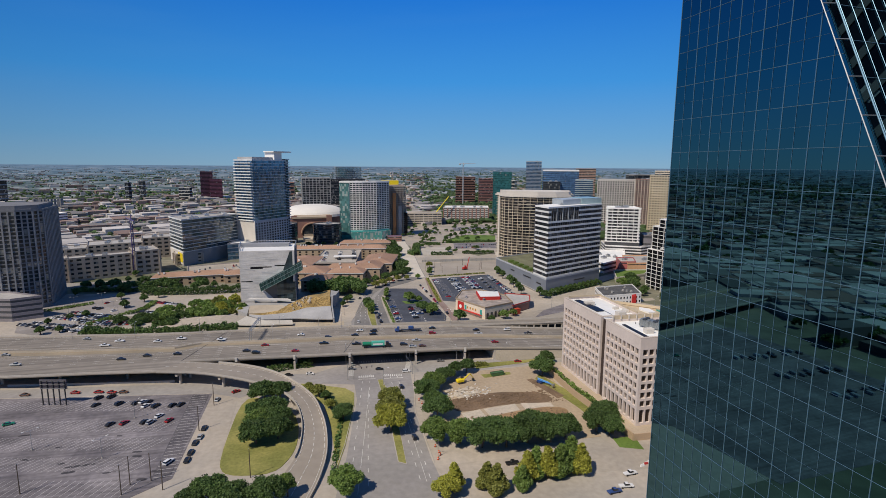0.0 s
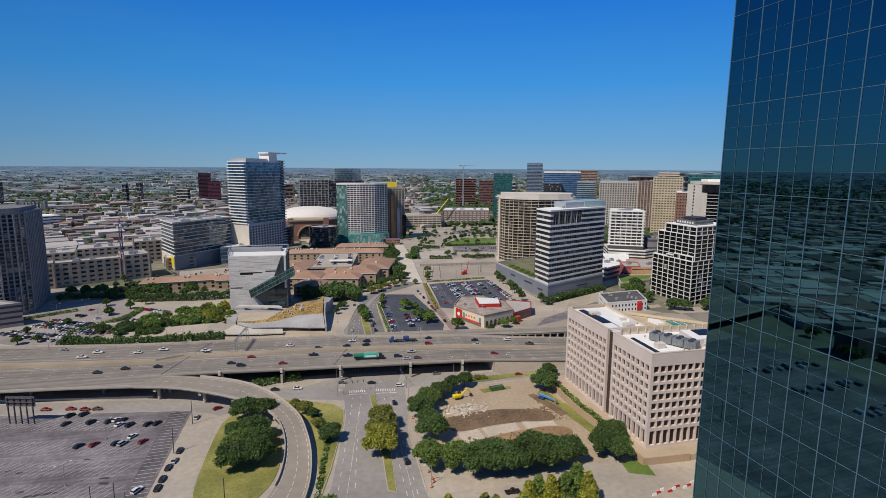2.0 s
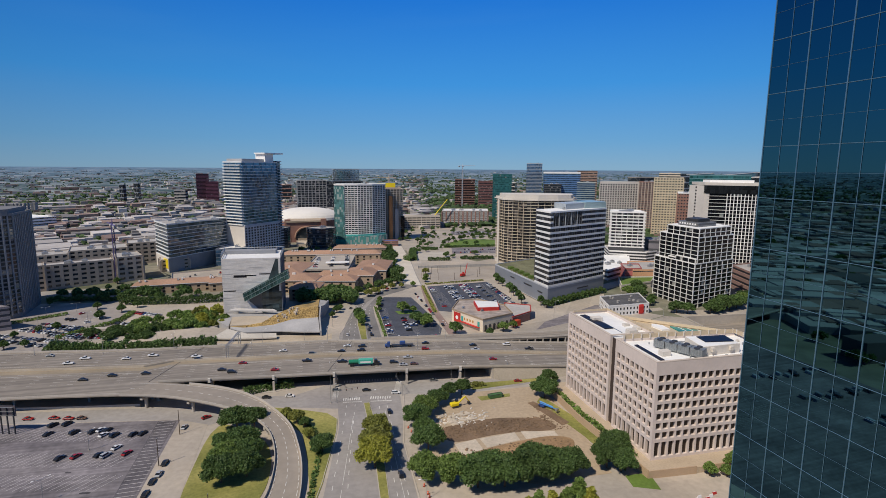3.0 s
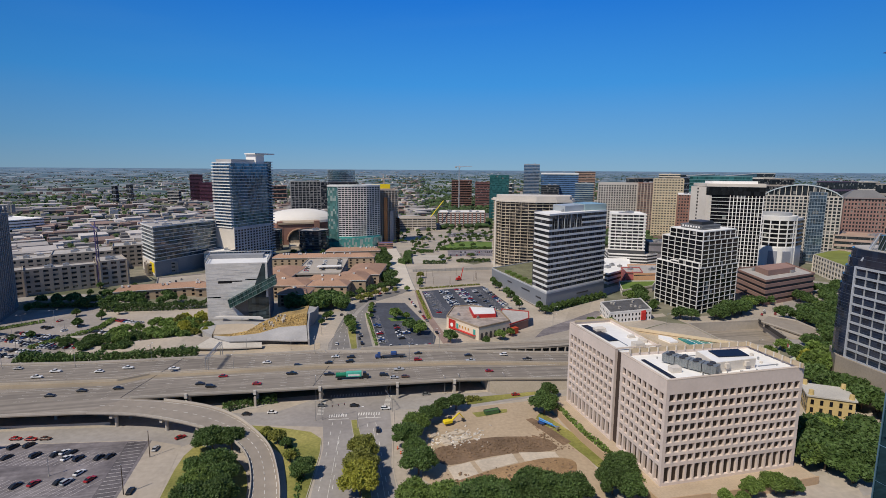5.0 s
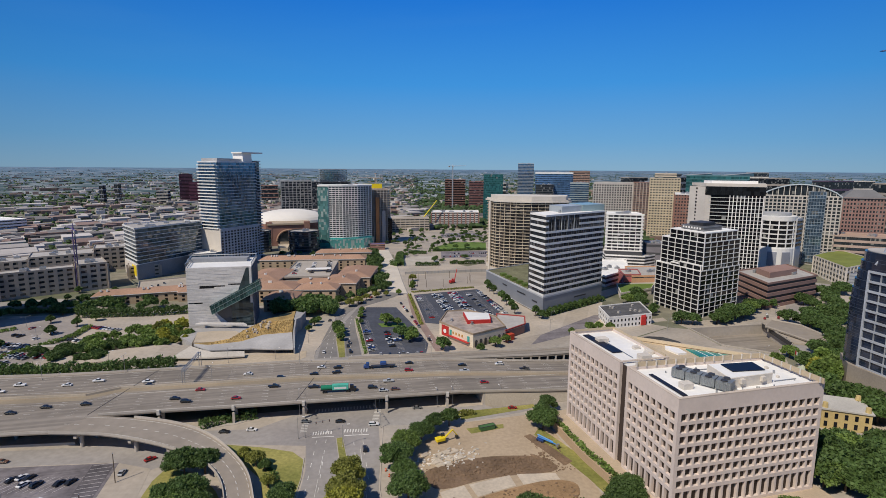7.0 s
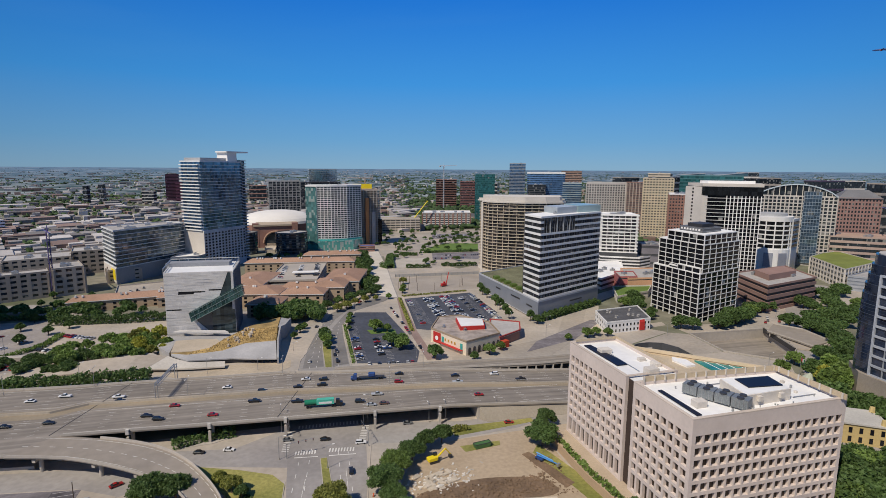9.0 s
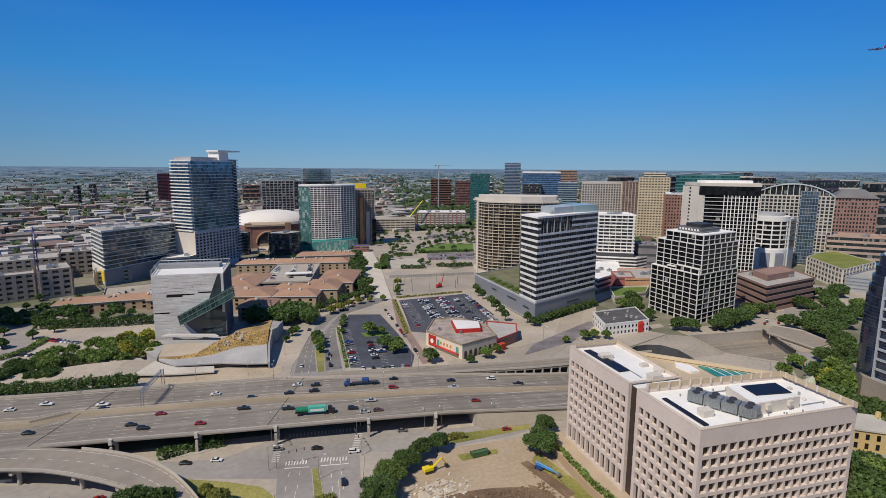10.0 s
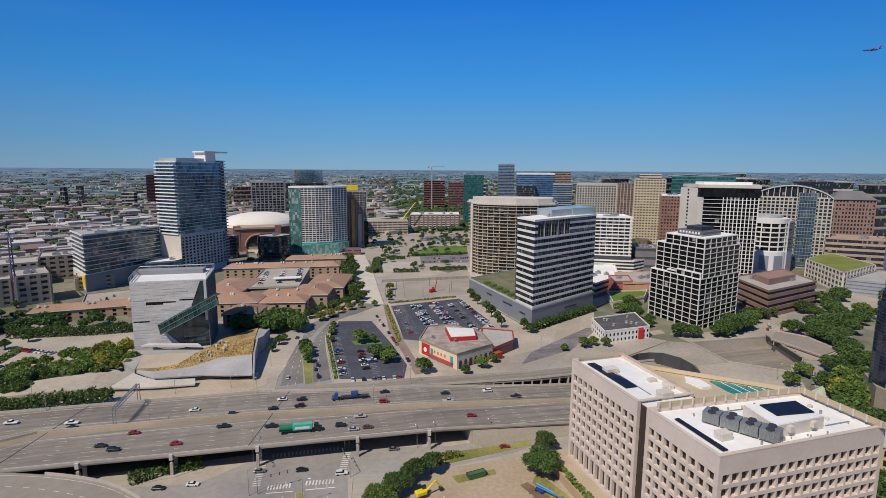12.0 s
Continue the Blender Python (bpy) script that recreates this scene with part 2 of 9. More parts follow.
def box(bm, x, y, z, sx, sy, sz, turn=0.0):
    """A box standing on z, turned about its middle."""
    c, s = math.cos(turn), math.sin(turn)
    poly = [(x + c * a - s * b, y + s * a + c * b) for a, b in ((-sx / 2, -sy / 2), (sx / 2, -sy / 2), (sx / 2, sy / 2), (-sx / 2, sy / 2))]
    return prism(bm, poly, z, z + sz)


def tube(bm, a, b, r0, r1=None, sides=8):
    """A tapered round bar from a to b."""
    a, b = Vector(a), Vector(b)
    r1 = r0 if r1 is None else r1
    q = (b - a).to_track_quat("Z", "Y")
    rings = []
    for p, r in ((a, r0), (b, r1)):
        rings.append([bm.verts.new(p + q @ Vector((r * math.cos(k * math.tau / sides), r * math.sin(k * math.tau / sides), 0))) for k in range(sides)])
    for k in range(sides):
        j = (k + 1) % sides
        bm.faces.new((rings[0][k], rings[0][j], rings[1][j], rings[1][k]))
    bm.faces.new(rings[1])
    bm.faces.new(rings[0][::-1])
    return bm


def bmn():
    return bmesh.new()


def ccw(poly):
    area = sum(a[0] * b[1] - b[0] * a[1] for a, b in zip(poly, poly[1:] + poly[:1]))
    return list(poly) if area > 0 else list(poly)[::-1]


def grown(poly, d):
    """The plan with each side moved out by d."""
    out, n = [], len(poly)
    for i in range(n):
        p, q, r = Vector(poly[i - 1]), Vector(poly[i]), Vector(poly[(i + 1) % n])
        e, f = (q - p).normalized(), (r - q).normalized()
        a, b = Vector((e.y, -e.x)), Vector((f.y, -f.x))
        k = (a + b) / max(0.35, 1 + a.dot(b))
        out.append(tuple(q + k * d))
    return out


def rect(x, y, w, d, turn=0.0):
    c, s = math.cos(radians(turn)), math.sin(radians(turn))
    return [(x + c * a - s * b, y + s * a + c * b) for a, b in ((-w / 2, -d / 2), (w / 2, -d / 2), (w / 2, d / 2), (-w / 2, d / 2))]


def rounded(poly, k=2):
    """The plan with its corners cut round."""
    for _ in range(k):
        poly = [(a[0] + (b[0] - a[0]) * f, a[1] + (b[1] - a[1]) * f) for a, b in zip(poly, poly[1:] + poly[:1]) for f in (0.22, 0.78)]
    return poly


def middle(poly):
    return (sum(p[0] for p in poly) / len(poly), sum(p[1] for p in poly) / len(poly))


def rim(bm, poly, wide, z0, z1):
    """A low wall all round a plan, inside its edge."""
    inner = grown(poly, -wide)
    n = len(poly)
    a = [bm.verts.new((*p, z0)) for p in poly]
    b = [bm.verts.new((*p, z1)) for p in poly]
    c = [bm.verts.new((*p, z1)) for p in inner]
    d = [bm.verts.new((*p, z0)) for p in inner]
    for i in range(n):
        j = (i + 1) % n
        bm.faces.new((a[i], a[j], b[j], b[i]))
        bm.faces.new((b[i], b[j], c[j], c[i]))
        bm.faces.new((c[i], c[j], d[j], d[i]))
    return bm


def sheet(name, poly, material, label, z=0.04, z0=-0.3, category="ground", kind="structure"):
    ob = part(name, prism(bmn(), ccw(poly), z0, z), material, None, label)
    return tagged(ob, label, category, "", kind)


def rooftop(bd, poly, z, boxes=3, material=METAL, seed=1, scale=1.0):
    """Plant boxes with louvred lids on a roof."""
    rnd = random.Random(seed)
    inner = grown(poly, -5)
    (cx, cy) = middle(inner)
    for k in range(boxes):
        p = rnd.choice(inner)
        t = rnd.uniform(0.15, 0.8)
        x, y = cx + (p[0] - cx) * t, cy + (p[1] - cy) * t
        bm = box(bmn(), x, y, z, rnd.uniform(3, 7) * scale, rnd.uniform(2.5, 5) * scale, rnd.uniform(1.4, 2.8) * scale, 0.3)
        box(bm, x, y, z + 2.9 * scale, 1.6, 1.6, 0.5, 0.3)
        bmesh.ops.bevel(bm, geom=bm.edges[:], offset=0.12, segments=1, affect="EDGES")
        part("roof_unit", bm, material, bd)


def tower(name, label, poly, top, n, glass, band, band_h=1.2, proud=0.25, base=0.0, pier=None, bay=4.0, pier_w=0.7, pier_out=0.35, edges=None, roof=None, lip=1.2, units=3, category="office building", foot=None, cap=None, start=0.0, group=""):
    """Storeys of glass between solid bands, with upright piers where there are any, a roof with its lip and plant boxes."""
    poly = ccw(poly)
    c = middle(poly)
    lp = [(x - c[0], y - c[1]) for x, y in poly]
    bd = thing(name, label, category, (c[0], c[1], 0), group=group)
    fh = (top - base) / n
    if base > 0.5 or foot:
        part("base_storey", prism(bmn(), grown(lp, proud), -0.5, base), foot or band, bd)
    g = part("window_band", prism(bmn(), lp, 0, fh - band_h + 0.02), glass, bd, at=(0, 0, base + band_h))
    s = part("floor_band", prism(bmn(), grown(lp, proud), 0, band_h), band, bd, at=(0, 0, base))
    for k in range(1, n):
        again(g, (0, 0, base + k * fh + band_h))
        again(s, (0, 0, base + k * fh))
    if pier:
        for i in range(len(lp)):
            if edges is not None and i not in edges:
                continue
            a, b = Vector(lp[i]), Vector(lp[(i + 1) % len(lp)])
            a = a.lerp(b, start)
            m = max(1, round((b - a).length / bay))
            turn = math.atan2(b.y - a.y, b.x - a.x)
            first = None
            for k in range(m + 1):
                p = a.lerp(b, k / m)
                if first is None:
                    first = part("pier", box(bmn(), 0, 0, 0, pier_w, pier_out * 2, top - base, turn), pier, bd, at=(p.x, p.y, base))
                else:
                    again(first, (p.x, p.y, base))
    part("roof", prism(bmn(), grown(lp, proud - 0.02), top, top + 0.4), roof or ROOF_WHITE, bd)
    part("parapet", rim(bmn(), grown(lp, proud + 0.05), 0.5, top - 0.1, top + 0.4 + lip), cap or band, bd)
    if units:
        rooftop(bd, lp, top + 0.4, units, seed=len(name) + n)
    return bd


def punched(bd, wall, glass, a, b, z0, rows, step, cols, w, h, deep=0.9, sill=0.0, end=0.0):
    """A thick wall from a to b with deep window holes; every pane is a piece of its own."""
    a, b = Vector(a), Vector(b)
    e = (b - a).normalized()
    out = Vector((e.y, -e.x))
    turn = math.atan2(e.y, e.x)
    pitch = ((b - a).length - 2 * end) / cols
    made = None
    for i in range(cols):
        for k in range(rows):
            p = a + e * (end + pitch * (i + 0.5)) - out * (deep - 0.06)
            z = z0 + k * step + sill
            if made is None:
                made = part("window", box(bmn(), 0, 0, 0, w, 0.1, h), glass, bd, at=(p.x, p.y, z))
                made.rotation_euler = (0, 0, turn)
            else:
                again(made, (p.x, p.y, z), turn)
    return pitch

from mathutils.geometry import tessellate_polygon

# ---- ground: one sheet to the horizon, with the sunken road cut out of it ----
TRENCH = [(262, 378), (322, 373), (306, 333), (282, 316), (258, 342)]
SUNKEN = [(206, 366), (213, 369), (221, 369), (229, 365.5), (233.5, 355), (232.5, 344), (228.5, 334), (214, 332), (204, 345)]
SITE_MAT, gn, gl, gb = tree_of("city_ground")
g_at = gn.new("ShaderNodeNewGeometry")
g_mix = gn.new("ShaderNodeMix")
g_mix.data_type = "RGBA"
g_mix.inputs["A"].default_value, g_mix.inputs["B"].default_value = (0.30, 0.265, 0.22, 1), (0.085, 0.105, 0.045, 1)
gl.new(noise_factor(gn, gl, g_at.outputs["Position"], 0.006, 0.0, 1.0, 8), g_mix.inputs["Factor"])
g_scale = gn.new("ShaderNodeVectorMath")
g_scale.operation = "SCALE"
gl.new(g_mix.outputs["Result"], g_scale.inputs[0])
gl.new(noise_factor(gn, gl, g_at.outputs["Position"], 0.08, 0.75, 1.25, 6), g_scale.inputs["Scale"])
gl.new(g_scale.outputs[0], gb.inputs["Base Color"])
gb.inputs["Roughness"].default_value = 0.95

bm = bmn()
R_FLAT = 2300
loops = [[Vector((R_FLAT * math.cos(k * math.tau / 48), R_FLAT * math.sin(k * math.tau / 48), 0)) for k in range(48)]]
loops += [[Vector((x, y, 0)) for x, y in ccw(hole)[::-1]] for hole in (TRENCH, SUNKEN)]
corners = [bm.verts.new(v) for lp in loops for v in lp]
for tri in tessellate_polygon(loops):
    bm.faces.new([corners[i] for i in tri])
bm.normal_update()
for f in bm.faces:
    if f.normal.z < 0:
        f.normal_flip()
tagged(part("ground", bm, SITE_MAT, None), "city ground of paving, dry soil and grass", "ground", kind="structure")

# the far country rises to the horizon, haze and glow painted into its material
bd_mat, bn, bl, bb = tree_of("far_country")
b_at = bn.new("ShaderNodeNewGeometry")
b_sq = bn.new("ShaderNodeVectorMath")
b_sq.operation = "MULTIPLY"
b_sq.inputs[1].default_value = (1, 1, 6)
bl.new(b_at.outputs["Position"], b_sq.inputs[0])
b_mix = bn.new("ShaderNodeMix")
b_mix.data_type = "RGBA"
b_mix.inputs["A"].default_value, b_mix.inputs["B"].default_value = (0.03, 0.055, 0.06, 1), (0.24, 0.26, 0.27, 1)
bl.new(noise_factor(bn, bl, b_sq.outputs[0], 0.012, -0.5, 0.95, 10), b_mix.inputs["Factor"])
# blue haze is mixed into the colour, more with height
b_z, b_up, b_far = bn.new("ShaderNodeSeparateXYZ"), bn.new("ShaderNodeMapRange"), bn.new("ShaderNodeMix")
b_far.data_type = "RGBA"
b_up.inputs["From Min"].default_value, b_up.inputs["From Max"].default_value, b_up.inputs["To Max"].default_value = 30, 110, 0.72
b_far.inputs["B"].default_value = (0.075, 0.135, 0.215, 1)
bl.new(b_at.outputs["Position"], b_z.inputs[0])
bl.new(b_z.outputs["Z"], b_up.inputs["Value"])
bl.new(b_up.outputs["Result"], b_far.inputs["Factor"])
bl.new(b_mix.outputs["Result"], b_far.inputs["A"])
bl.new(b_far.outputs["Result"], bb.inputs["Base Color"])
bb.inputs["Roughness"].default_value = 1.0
# the same colour glows a little, though nothing there is a lamp
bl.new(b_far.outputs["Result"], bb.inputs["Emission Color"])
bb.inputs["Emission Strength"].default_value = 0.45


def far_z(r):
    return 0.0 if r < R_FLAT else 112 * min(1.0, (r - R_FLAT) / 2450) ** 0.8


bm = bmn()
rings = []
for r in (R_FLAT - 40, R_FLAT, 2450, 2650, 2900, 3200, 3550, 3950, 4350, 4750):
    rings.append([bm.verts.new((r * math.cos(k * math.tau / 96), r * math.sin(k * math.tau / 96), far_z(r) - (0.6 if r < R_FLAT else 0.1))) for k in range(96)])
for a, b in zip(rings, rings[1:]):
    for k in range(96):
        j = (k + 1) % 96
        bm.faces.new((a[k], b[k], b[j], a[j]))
tagged(part("backdrop", bm, bd_mat, None), "far country with painted, faintly glowing haze at the horizon", "backdrop", kind="structure")

# sunken roads
for nm, hole, deep in (("sunken_road", TRENCH, -6.5), ("underpass", SUNKEN, -7)):
    poly = ccw(hole)
    bm = bmn()
    lo = [bm.verts.new((*p, deep)) for p in poly]
    bm.faces.new(lo)
    tagged(part(nm, bm, DECK, None), "sunken concrete roadway between retaining walls", "road", kind="structure")
    bm = bmn()
    rim(bm, grown(poly, 0.5), 0.5, deep, 0.9)
    tagged(part("retaining_wall", bm, DARKGREY if nm == "underpass" else CONCRETE, None), "dark grey retaining wall of the underpass" if nm == "underpass" else "pale concrete retaining wall", "wall", kind="structure")

# ---- streets, pavements, lots and lawns ----
sheet("pavement", [(-260, 150), (260, 130), (262, 300), (150, 300), (128, 310), (-110, 318), (-260, 345)], PAVING, "tan concrete pavement around the crossing", 0.02)
sheet("pavement", [(-300, 395), (-150, 372), (80, 350), (150, 347), (200, 368), (250, 387), (240, 400), (225, 440), (250, 480), (160, 700), (40, 700), (-60, 520), (-300, 560)], PAVING, "tan concrete pavement beyond the freeway", 0.02)
sheet("road", [(-24, 178), (-19, 204), (-11.5, 258), (-12, 312), (-8, 384), (-7, 400), (4, 440), (10, 486), (30, 520), (62, 556), (66, 600), (64, 680), (76, 830), (100, 830), (92, 690), (84, 600), (80, 545), (60, 532), (36, 512), (23, 470), (22, 440), (22, 377), (23, 312), (19, 262), (15.5, 240), (15, 196), (16, 178), (18, 140), (-30, 140)], STREET, "pale worn city street with several lanes", 0.06, category="road")
sheet("road", [(-260, 322), (-190, 313), (-80, 297), (-62, 304), (-34, 299), (-12, 312), (24, 308), (66, 297), (100, 297.5), (128, 307), (150, 306), (150, 292), (118, 292), (90, 284), (56, 281), (22, 288), (12, 280), (-12, 278), (-46, 288), (-72, 274), (-88, 284), (-192, 302), (-260, 311)], STREET, "frontage road along the freeway", 0.05, category="road")
sheet("road", [(-88, 284), (-72, 275), (-70, 212), (-66, 201), (-62, 150), (-92, 150), (-85.4, 200)], PAVING, "pale concrete side street", 0.07, category="road")
sheet("road", [(14, 190), (64, 188), (108, 186), (260, 176), (260, 160), (110, 168), (20, 177)], PAVING, "pale concrete street beside the cleared site", 0.055, category="road")
sheet("road", [(180, 178), (200, 178), (262, 262), (330, 330), (420, 420), (500, 470), (490, 482), (405, 434), (318, 345), (246, 270)], STREET, "street between trees", 0.08, category="road")
sheet("road", [(130, 352), (160, 376), (180, 392), (260, 402), (262, 410), (190, 404), (232, 470), (320, 520), (312, 530), (222, 484), (168, 400), (86, 381), (84, 374)], PAVING, "street past the small white building", 0.065, category="road")
sheet("pavement", [(150, 300), (200, 286), (262, 292), (281, 315), (257, 342), (235, 343), (229.5, 333), (213.5, 331), (203, 344.5), (205, 367), (150, 346)], PAVING, "broad concrete paving over the tunnel mouth", 0.03)
sheet("pavement", [(235, 343), (257, 342.5), (261.3, 379), (250, 386), (206, 368.5), (221, 370.5), (230.5, 366.5), (235.5, 356)], PAVING, "concrete paving beside the sunken road", 0.034)
sheet("pavement", [(262, 380), (322, 375), (348, 345), (324, 315), (306, 331), (284, 314), (290, 296), (334, 312), (372, 350), (446, 420), (430, 434), (350, 416), (300, 394), (262, 400)], PAVING, "paved streets round the bridge", 0.03)
sheet("pavement", [(92, 684), (150, 690), (240, 672), (300, 740), (330, 900), (320, 1050), (100, 1050), (60, 840), (100, 780)], PAVING, "pale paving of the far streets", 0.03)
sheet("parking_lot", [(158, 734), (222, 722), (240, 778), (170, 790)], ASPHALT, "grey parking lot beside the park", 0.07, category="parking lot")
sheet("parking_lot", [(205, 940), (270, 922), (292, 988), (222, 1003)], ASPHALT, "far grey parking lot", 0.07, category="parking lot")
sheet("parking_lot", [(96, 690), (148, 694), (150, 752), (116, 764)], surface("pale_gravel", (0.46, 0.42, 0.36), var=0.12), "pale gravel lot", 0.06, category="parking lot")
sheet("road", [(-6, 386), (6.4, 386), (6.4, 420), (8.4, 452), (19, 488), (28, 508), (17, 508), (3, 452), (-3, 420)], BOULEVARD, "grey asphalt carriageway of the boulevard", 0.09, category="road")
sheet("road", [(12, 386), (21.5, 386), (22, 440), (23, 470), (35, 508), (60, 529), (52, 533), (30, 508), (14, 460), (13, 430)], BOULEVARD, "grey asphalt carriageway of the boulevard", 0.09, category="road")
sheet("road", [(80, 556), (160, 560), (240, 500), (250, 512), (200, 600), (215, 690), (98, 620)], surface("site_gravel", (0.42, 0.37, 0.31), var=0.15, stain=((0.33, 0.29, 0.25), 0.03)), "graded construction ground", 0.045, category="ground")
sheet("road", [(135, 376), (178, 391), (222, 428), (212, 430), (150, 394)], ASPHALT, "small dark asphalt lot beside the street", 0.10, category="parking lot")
sheet("parking_lot", [(-262, 311), (-192, 301), (-86, 283), (-85.5, 204), (-103, 190), (-110, 140), (-262, 140)], ASPHALT, "worn grey asphalt parking lot with faded bays", 0.09, category="parking lot")
sheet("parking_lot", [(26.5, 386), (26.8, 469), (36, 504), (61, 497), (66, 440), (68, 396), (62, 376)], ASPHALT_NEW, "dark asphalt parking lot with planted islands", 0.1, category="parking lot")
sheet("parking_lot", [(76, 445), (80, 488), (84, 538), (149, 545), (150, 470), (128, 441), (100, 430)], ASPHALT_NEW, "dark asphalt parking lot full of cars", 0.1, category="parking lot")
sheet("parking_lot", [(-250, 428), (-182, 392), (-172, 412), (-178, 486), (-204, 548), (-266, 540), (-280, 500)], surface("worn_lot_concrete", (0.33, 0.295, 0.265), var=0.16, big=0.04, fine=0.4, stain=((0.26, 0.235, 0.22), 0.03)), "pale concrete parking lot beside the museum", 0.1, category="parking lot")
sheet("road", [(-300, 585), (-250, 590), (-214, 560), (-150, 530), (-60, 520), (0, 512), (12, 524), (-60, 534), (-150, 545), (-205, 580), (-240, 610), (-300, 610)], STREET, "side street behind the museum", 0.075, category="road")
sheet("lawn", rounded([(-69.5, 277), (-70.5, 212), (-66, 201), (-47, 198), (-40, 213), (-39, 232), (-42, 250), (-52, 265)]), LAWN, "dry yellow-green lawn inside the ramp loop", 0.18, category="lawn")
sheet("lawn", [(-25, 232), (-28, 256), (-40, 276), (-47, 288), (-30, 281), (-17, 274), (-12, 266), (-13, 252), (-19, 214), (-23, 196)], LAWN, "dry lawn strip beside the ramp", 0.18, category="lawn")
sheet("lawn", [(60, 284), (100, 287.5), (100, 291), (62, 292)], LAWN, "grass strip under the freeway slope", 0.16, category="lawn")
sheet("lawn", [(88, 262), (93, 268), (100, 240), (104, 205), (98, 196), (95, 225)], LAWN, "grass strip along the plinth wall", 0.2, category="lawn")
sheet("lawn", [(96, 193), (106, 193), (104, 182), (95, 186)], LAWN_LUSH, "small bright lawn at the street corner", 0.2, category="lawn")
sheet("lawn", [(158, 792), (237, 784), (262, 860), (212, 878), (170, 832)], LAWN_LUSH, "bright green park lawn", 0.2, category="lawn")
sheet("lawn", [(61, 270), (77, 271.5), (78, 275), (60, 275)], LAWN, "patch of grass at the site edge", 0.2, category="lawn")
APRON = [((-190, 412), (-186, 421), 1.2), ((-160, 409.5), (-158, 420.5), 3.4), ((-129, 407.5), (-128, 424), 4.6), ((-108, 405.5), (-104, 425), 4.8), ((-96, 404.5), (-87, 420), 4.2)]
apron = thing("apron_wall", "long sloping concrete wall below the museum trees", "wall", kind="structure")
for (f0, b0, h0), (f1, b1, h1) in zip(APRON, APRON[1:]):
    part("slope", prism(bmn(), [f0, f1, b1, b0], -0.3, [0.6 * h0, 0.6 * h1, h1, h0]), PAVING, apron)
for poly in ([(1.6, 281), (4.2, 281), (6, 240), (5.5, 221), (4.4, 194), (1.6, 196), (2.2, 221), (2.6, 240)], [(7.4, 384), (11, 384), (12.5, 420), (12, 449), (9, 452), (7, 420)]):
    sheet("traffic_island", grown(ccw(poly), 0.3), CONCRETE, "raised kerb of a planted street median", 0.2, category="kerb")
    sheet("lawn", poly, LAWN, "grassed street median", 0.26, category="lawn")
sheet("traffic_island", [(-62, 305), (-50, 315), (-34, 315), (-30, 312), (-44, 306)], CONCRETE, "raised traffic island under the freeway", 0.22, category="kerb")
sheet("sandy_ground", [(-92, 402), (-64.7, 396.5), (-50, 404), (-21, 401), (-13, 403), (-13.1, 390.5), (-23, 383), (-74, 389)], surface("sandy_gravel", (0.47, 0.39, 0.285), var=0.15, fine=0.6), "sandy gravel strip below the museum plinth", 0.13, category="ground")
sheet("lot_island", [(40, 452), (60, 448), (60, 440), (42, 442)], LAWN_LUSH, "planted island in the parking lot", 0.25, category="kerb")

sheet("pavement", [(436, 370), (520, 392), (506, 450), (452, 444)], PAVING, "paved yard among trees", 0.04)

sheet("road", [(69.5, 380), (75, 380), (75.5, 440), (82, 540), (78, 544), (70, 470)], surface("brick_street", (0.27, 0.195, 0.17), var=0.15), "reddish brick-paved street between the parking lots", 0.115, category="road")
sheet("road", [(63, 557), (67, 600), (65, 680), (77, 828), (99, 828), (91, 690), (83, 600), (79, 547), (72, 548)], surface("fresh_concrete", (0.56, 0.51, 0.44), var=0.10), "pale fresh concrete street", 0.085, category="road")

sheet("road", [(18, 508), (29, 508), (44, 521), (64, 533), (74, 548), (64, 552), (50, 540), (32, 527)], BOULEVARD, "grey asphalt street curving past the apartments", 0.097, category="road")
# cleared demolition site
sheet("building_site", [(27, 246), (37, 268), (59, 281), (92, 281), (98, 262), (96, 226), (92, 196), (60, 196), (34, 212), (26, 226)], DIRT, "cleared tan dirt building site", 0.12, category="building site")
sheet("dug_earth", rounded([(32, 247), (60, 251), (85, 245), (88, 232), (60, 236), (35, 231)]), DIRT_DARK, "strip of dark dug-over earth", 0.2, category="earth")
for poly in ([(37, 231), (47, 233), (48, 224), (38, 221)], [(49, 233), (66, 235), (66, 228), (50, 225)], [(69, 235), (84, 232), (84, 226), (69, 228)]):
    sheet("concrete_slab", poly, SLAB, "remains of an old concrete floor slab", 0.22, category="slab")
sheet("dug_earth", rounded([(32, 219), (52, 225), (80, 229), (90, 224), (85, 214), (60, 211), (38, 210)]), surface("brown_soil", (0.33, 0.215, 0.115), var=0.25, bump=0.5), "low bank of brown soil", 0.35, category="earth")
sheet("dug_earth", [(83, 262), (86.5, 263), (91, 250), (94.5, 238), (90, 236)], DIRT_DARK, "narrow strip of dug earth", 0.245, category="earth")

# ---- markings ----
def dashes(name, lines, material=PAINT, wide=0.24, on=3.0, off=6.0, z=0.12, label="white lane markings"):
    bm = bmn()
    for line in lines:
        for (x0, y0, z0), (x1, y1, z1) in zip(line, line[1:]):
            ln = math.hypot(x1 - x0, y1 - y0)
            k, turn = 0.0, math.atan2(y1 - y0, x1 - x0)
            while k < ln:
                e = min(on, ln - k)
                f = (k + e / 2) / ln
                box(bm, x0 + (x1 - x0) * f, y0 + (y1 - y0) * f, z0 + (z1 - z0) * f + z, e, wide, 0.02, turn)
                k += on + off
    return tagged(part(name, bm, material, None), label, "road marking", kind="structure")


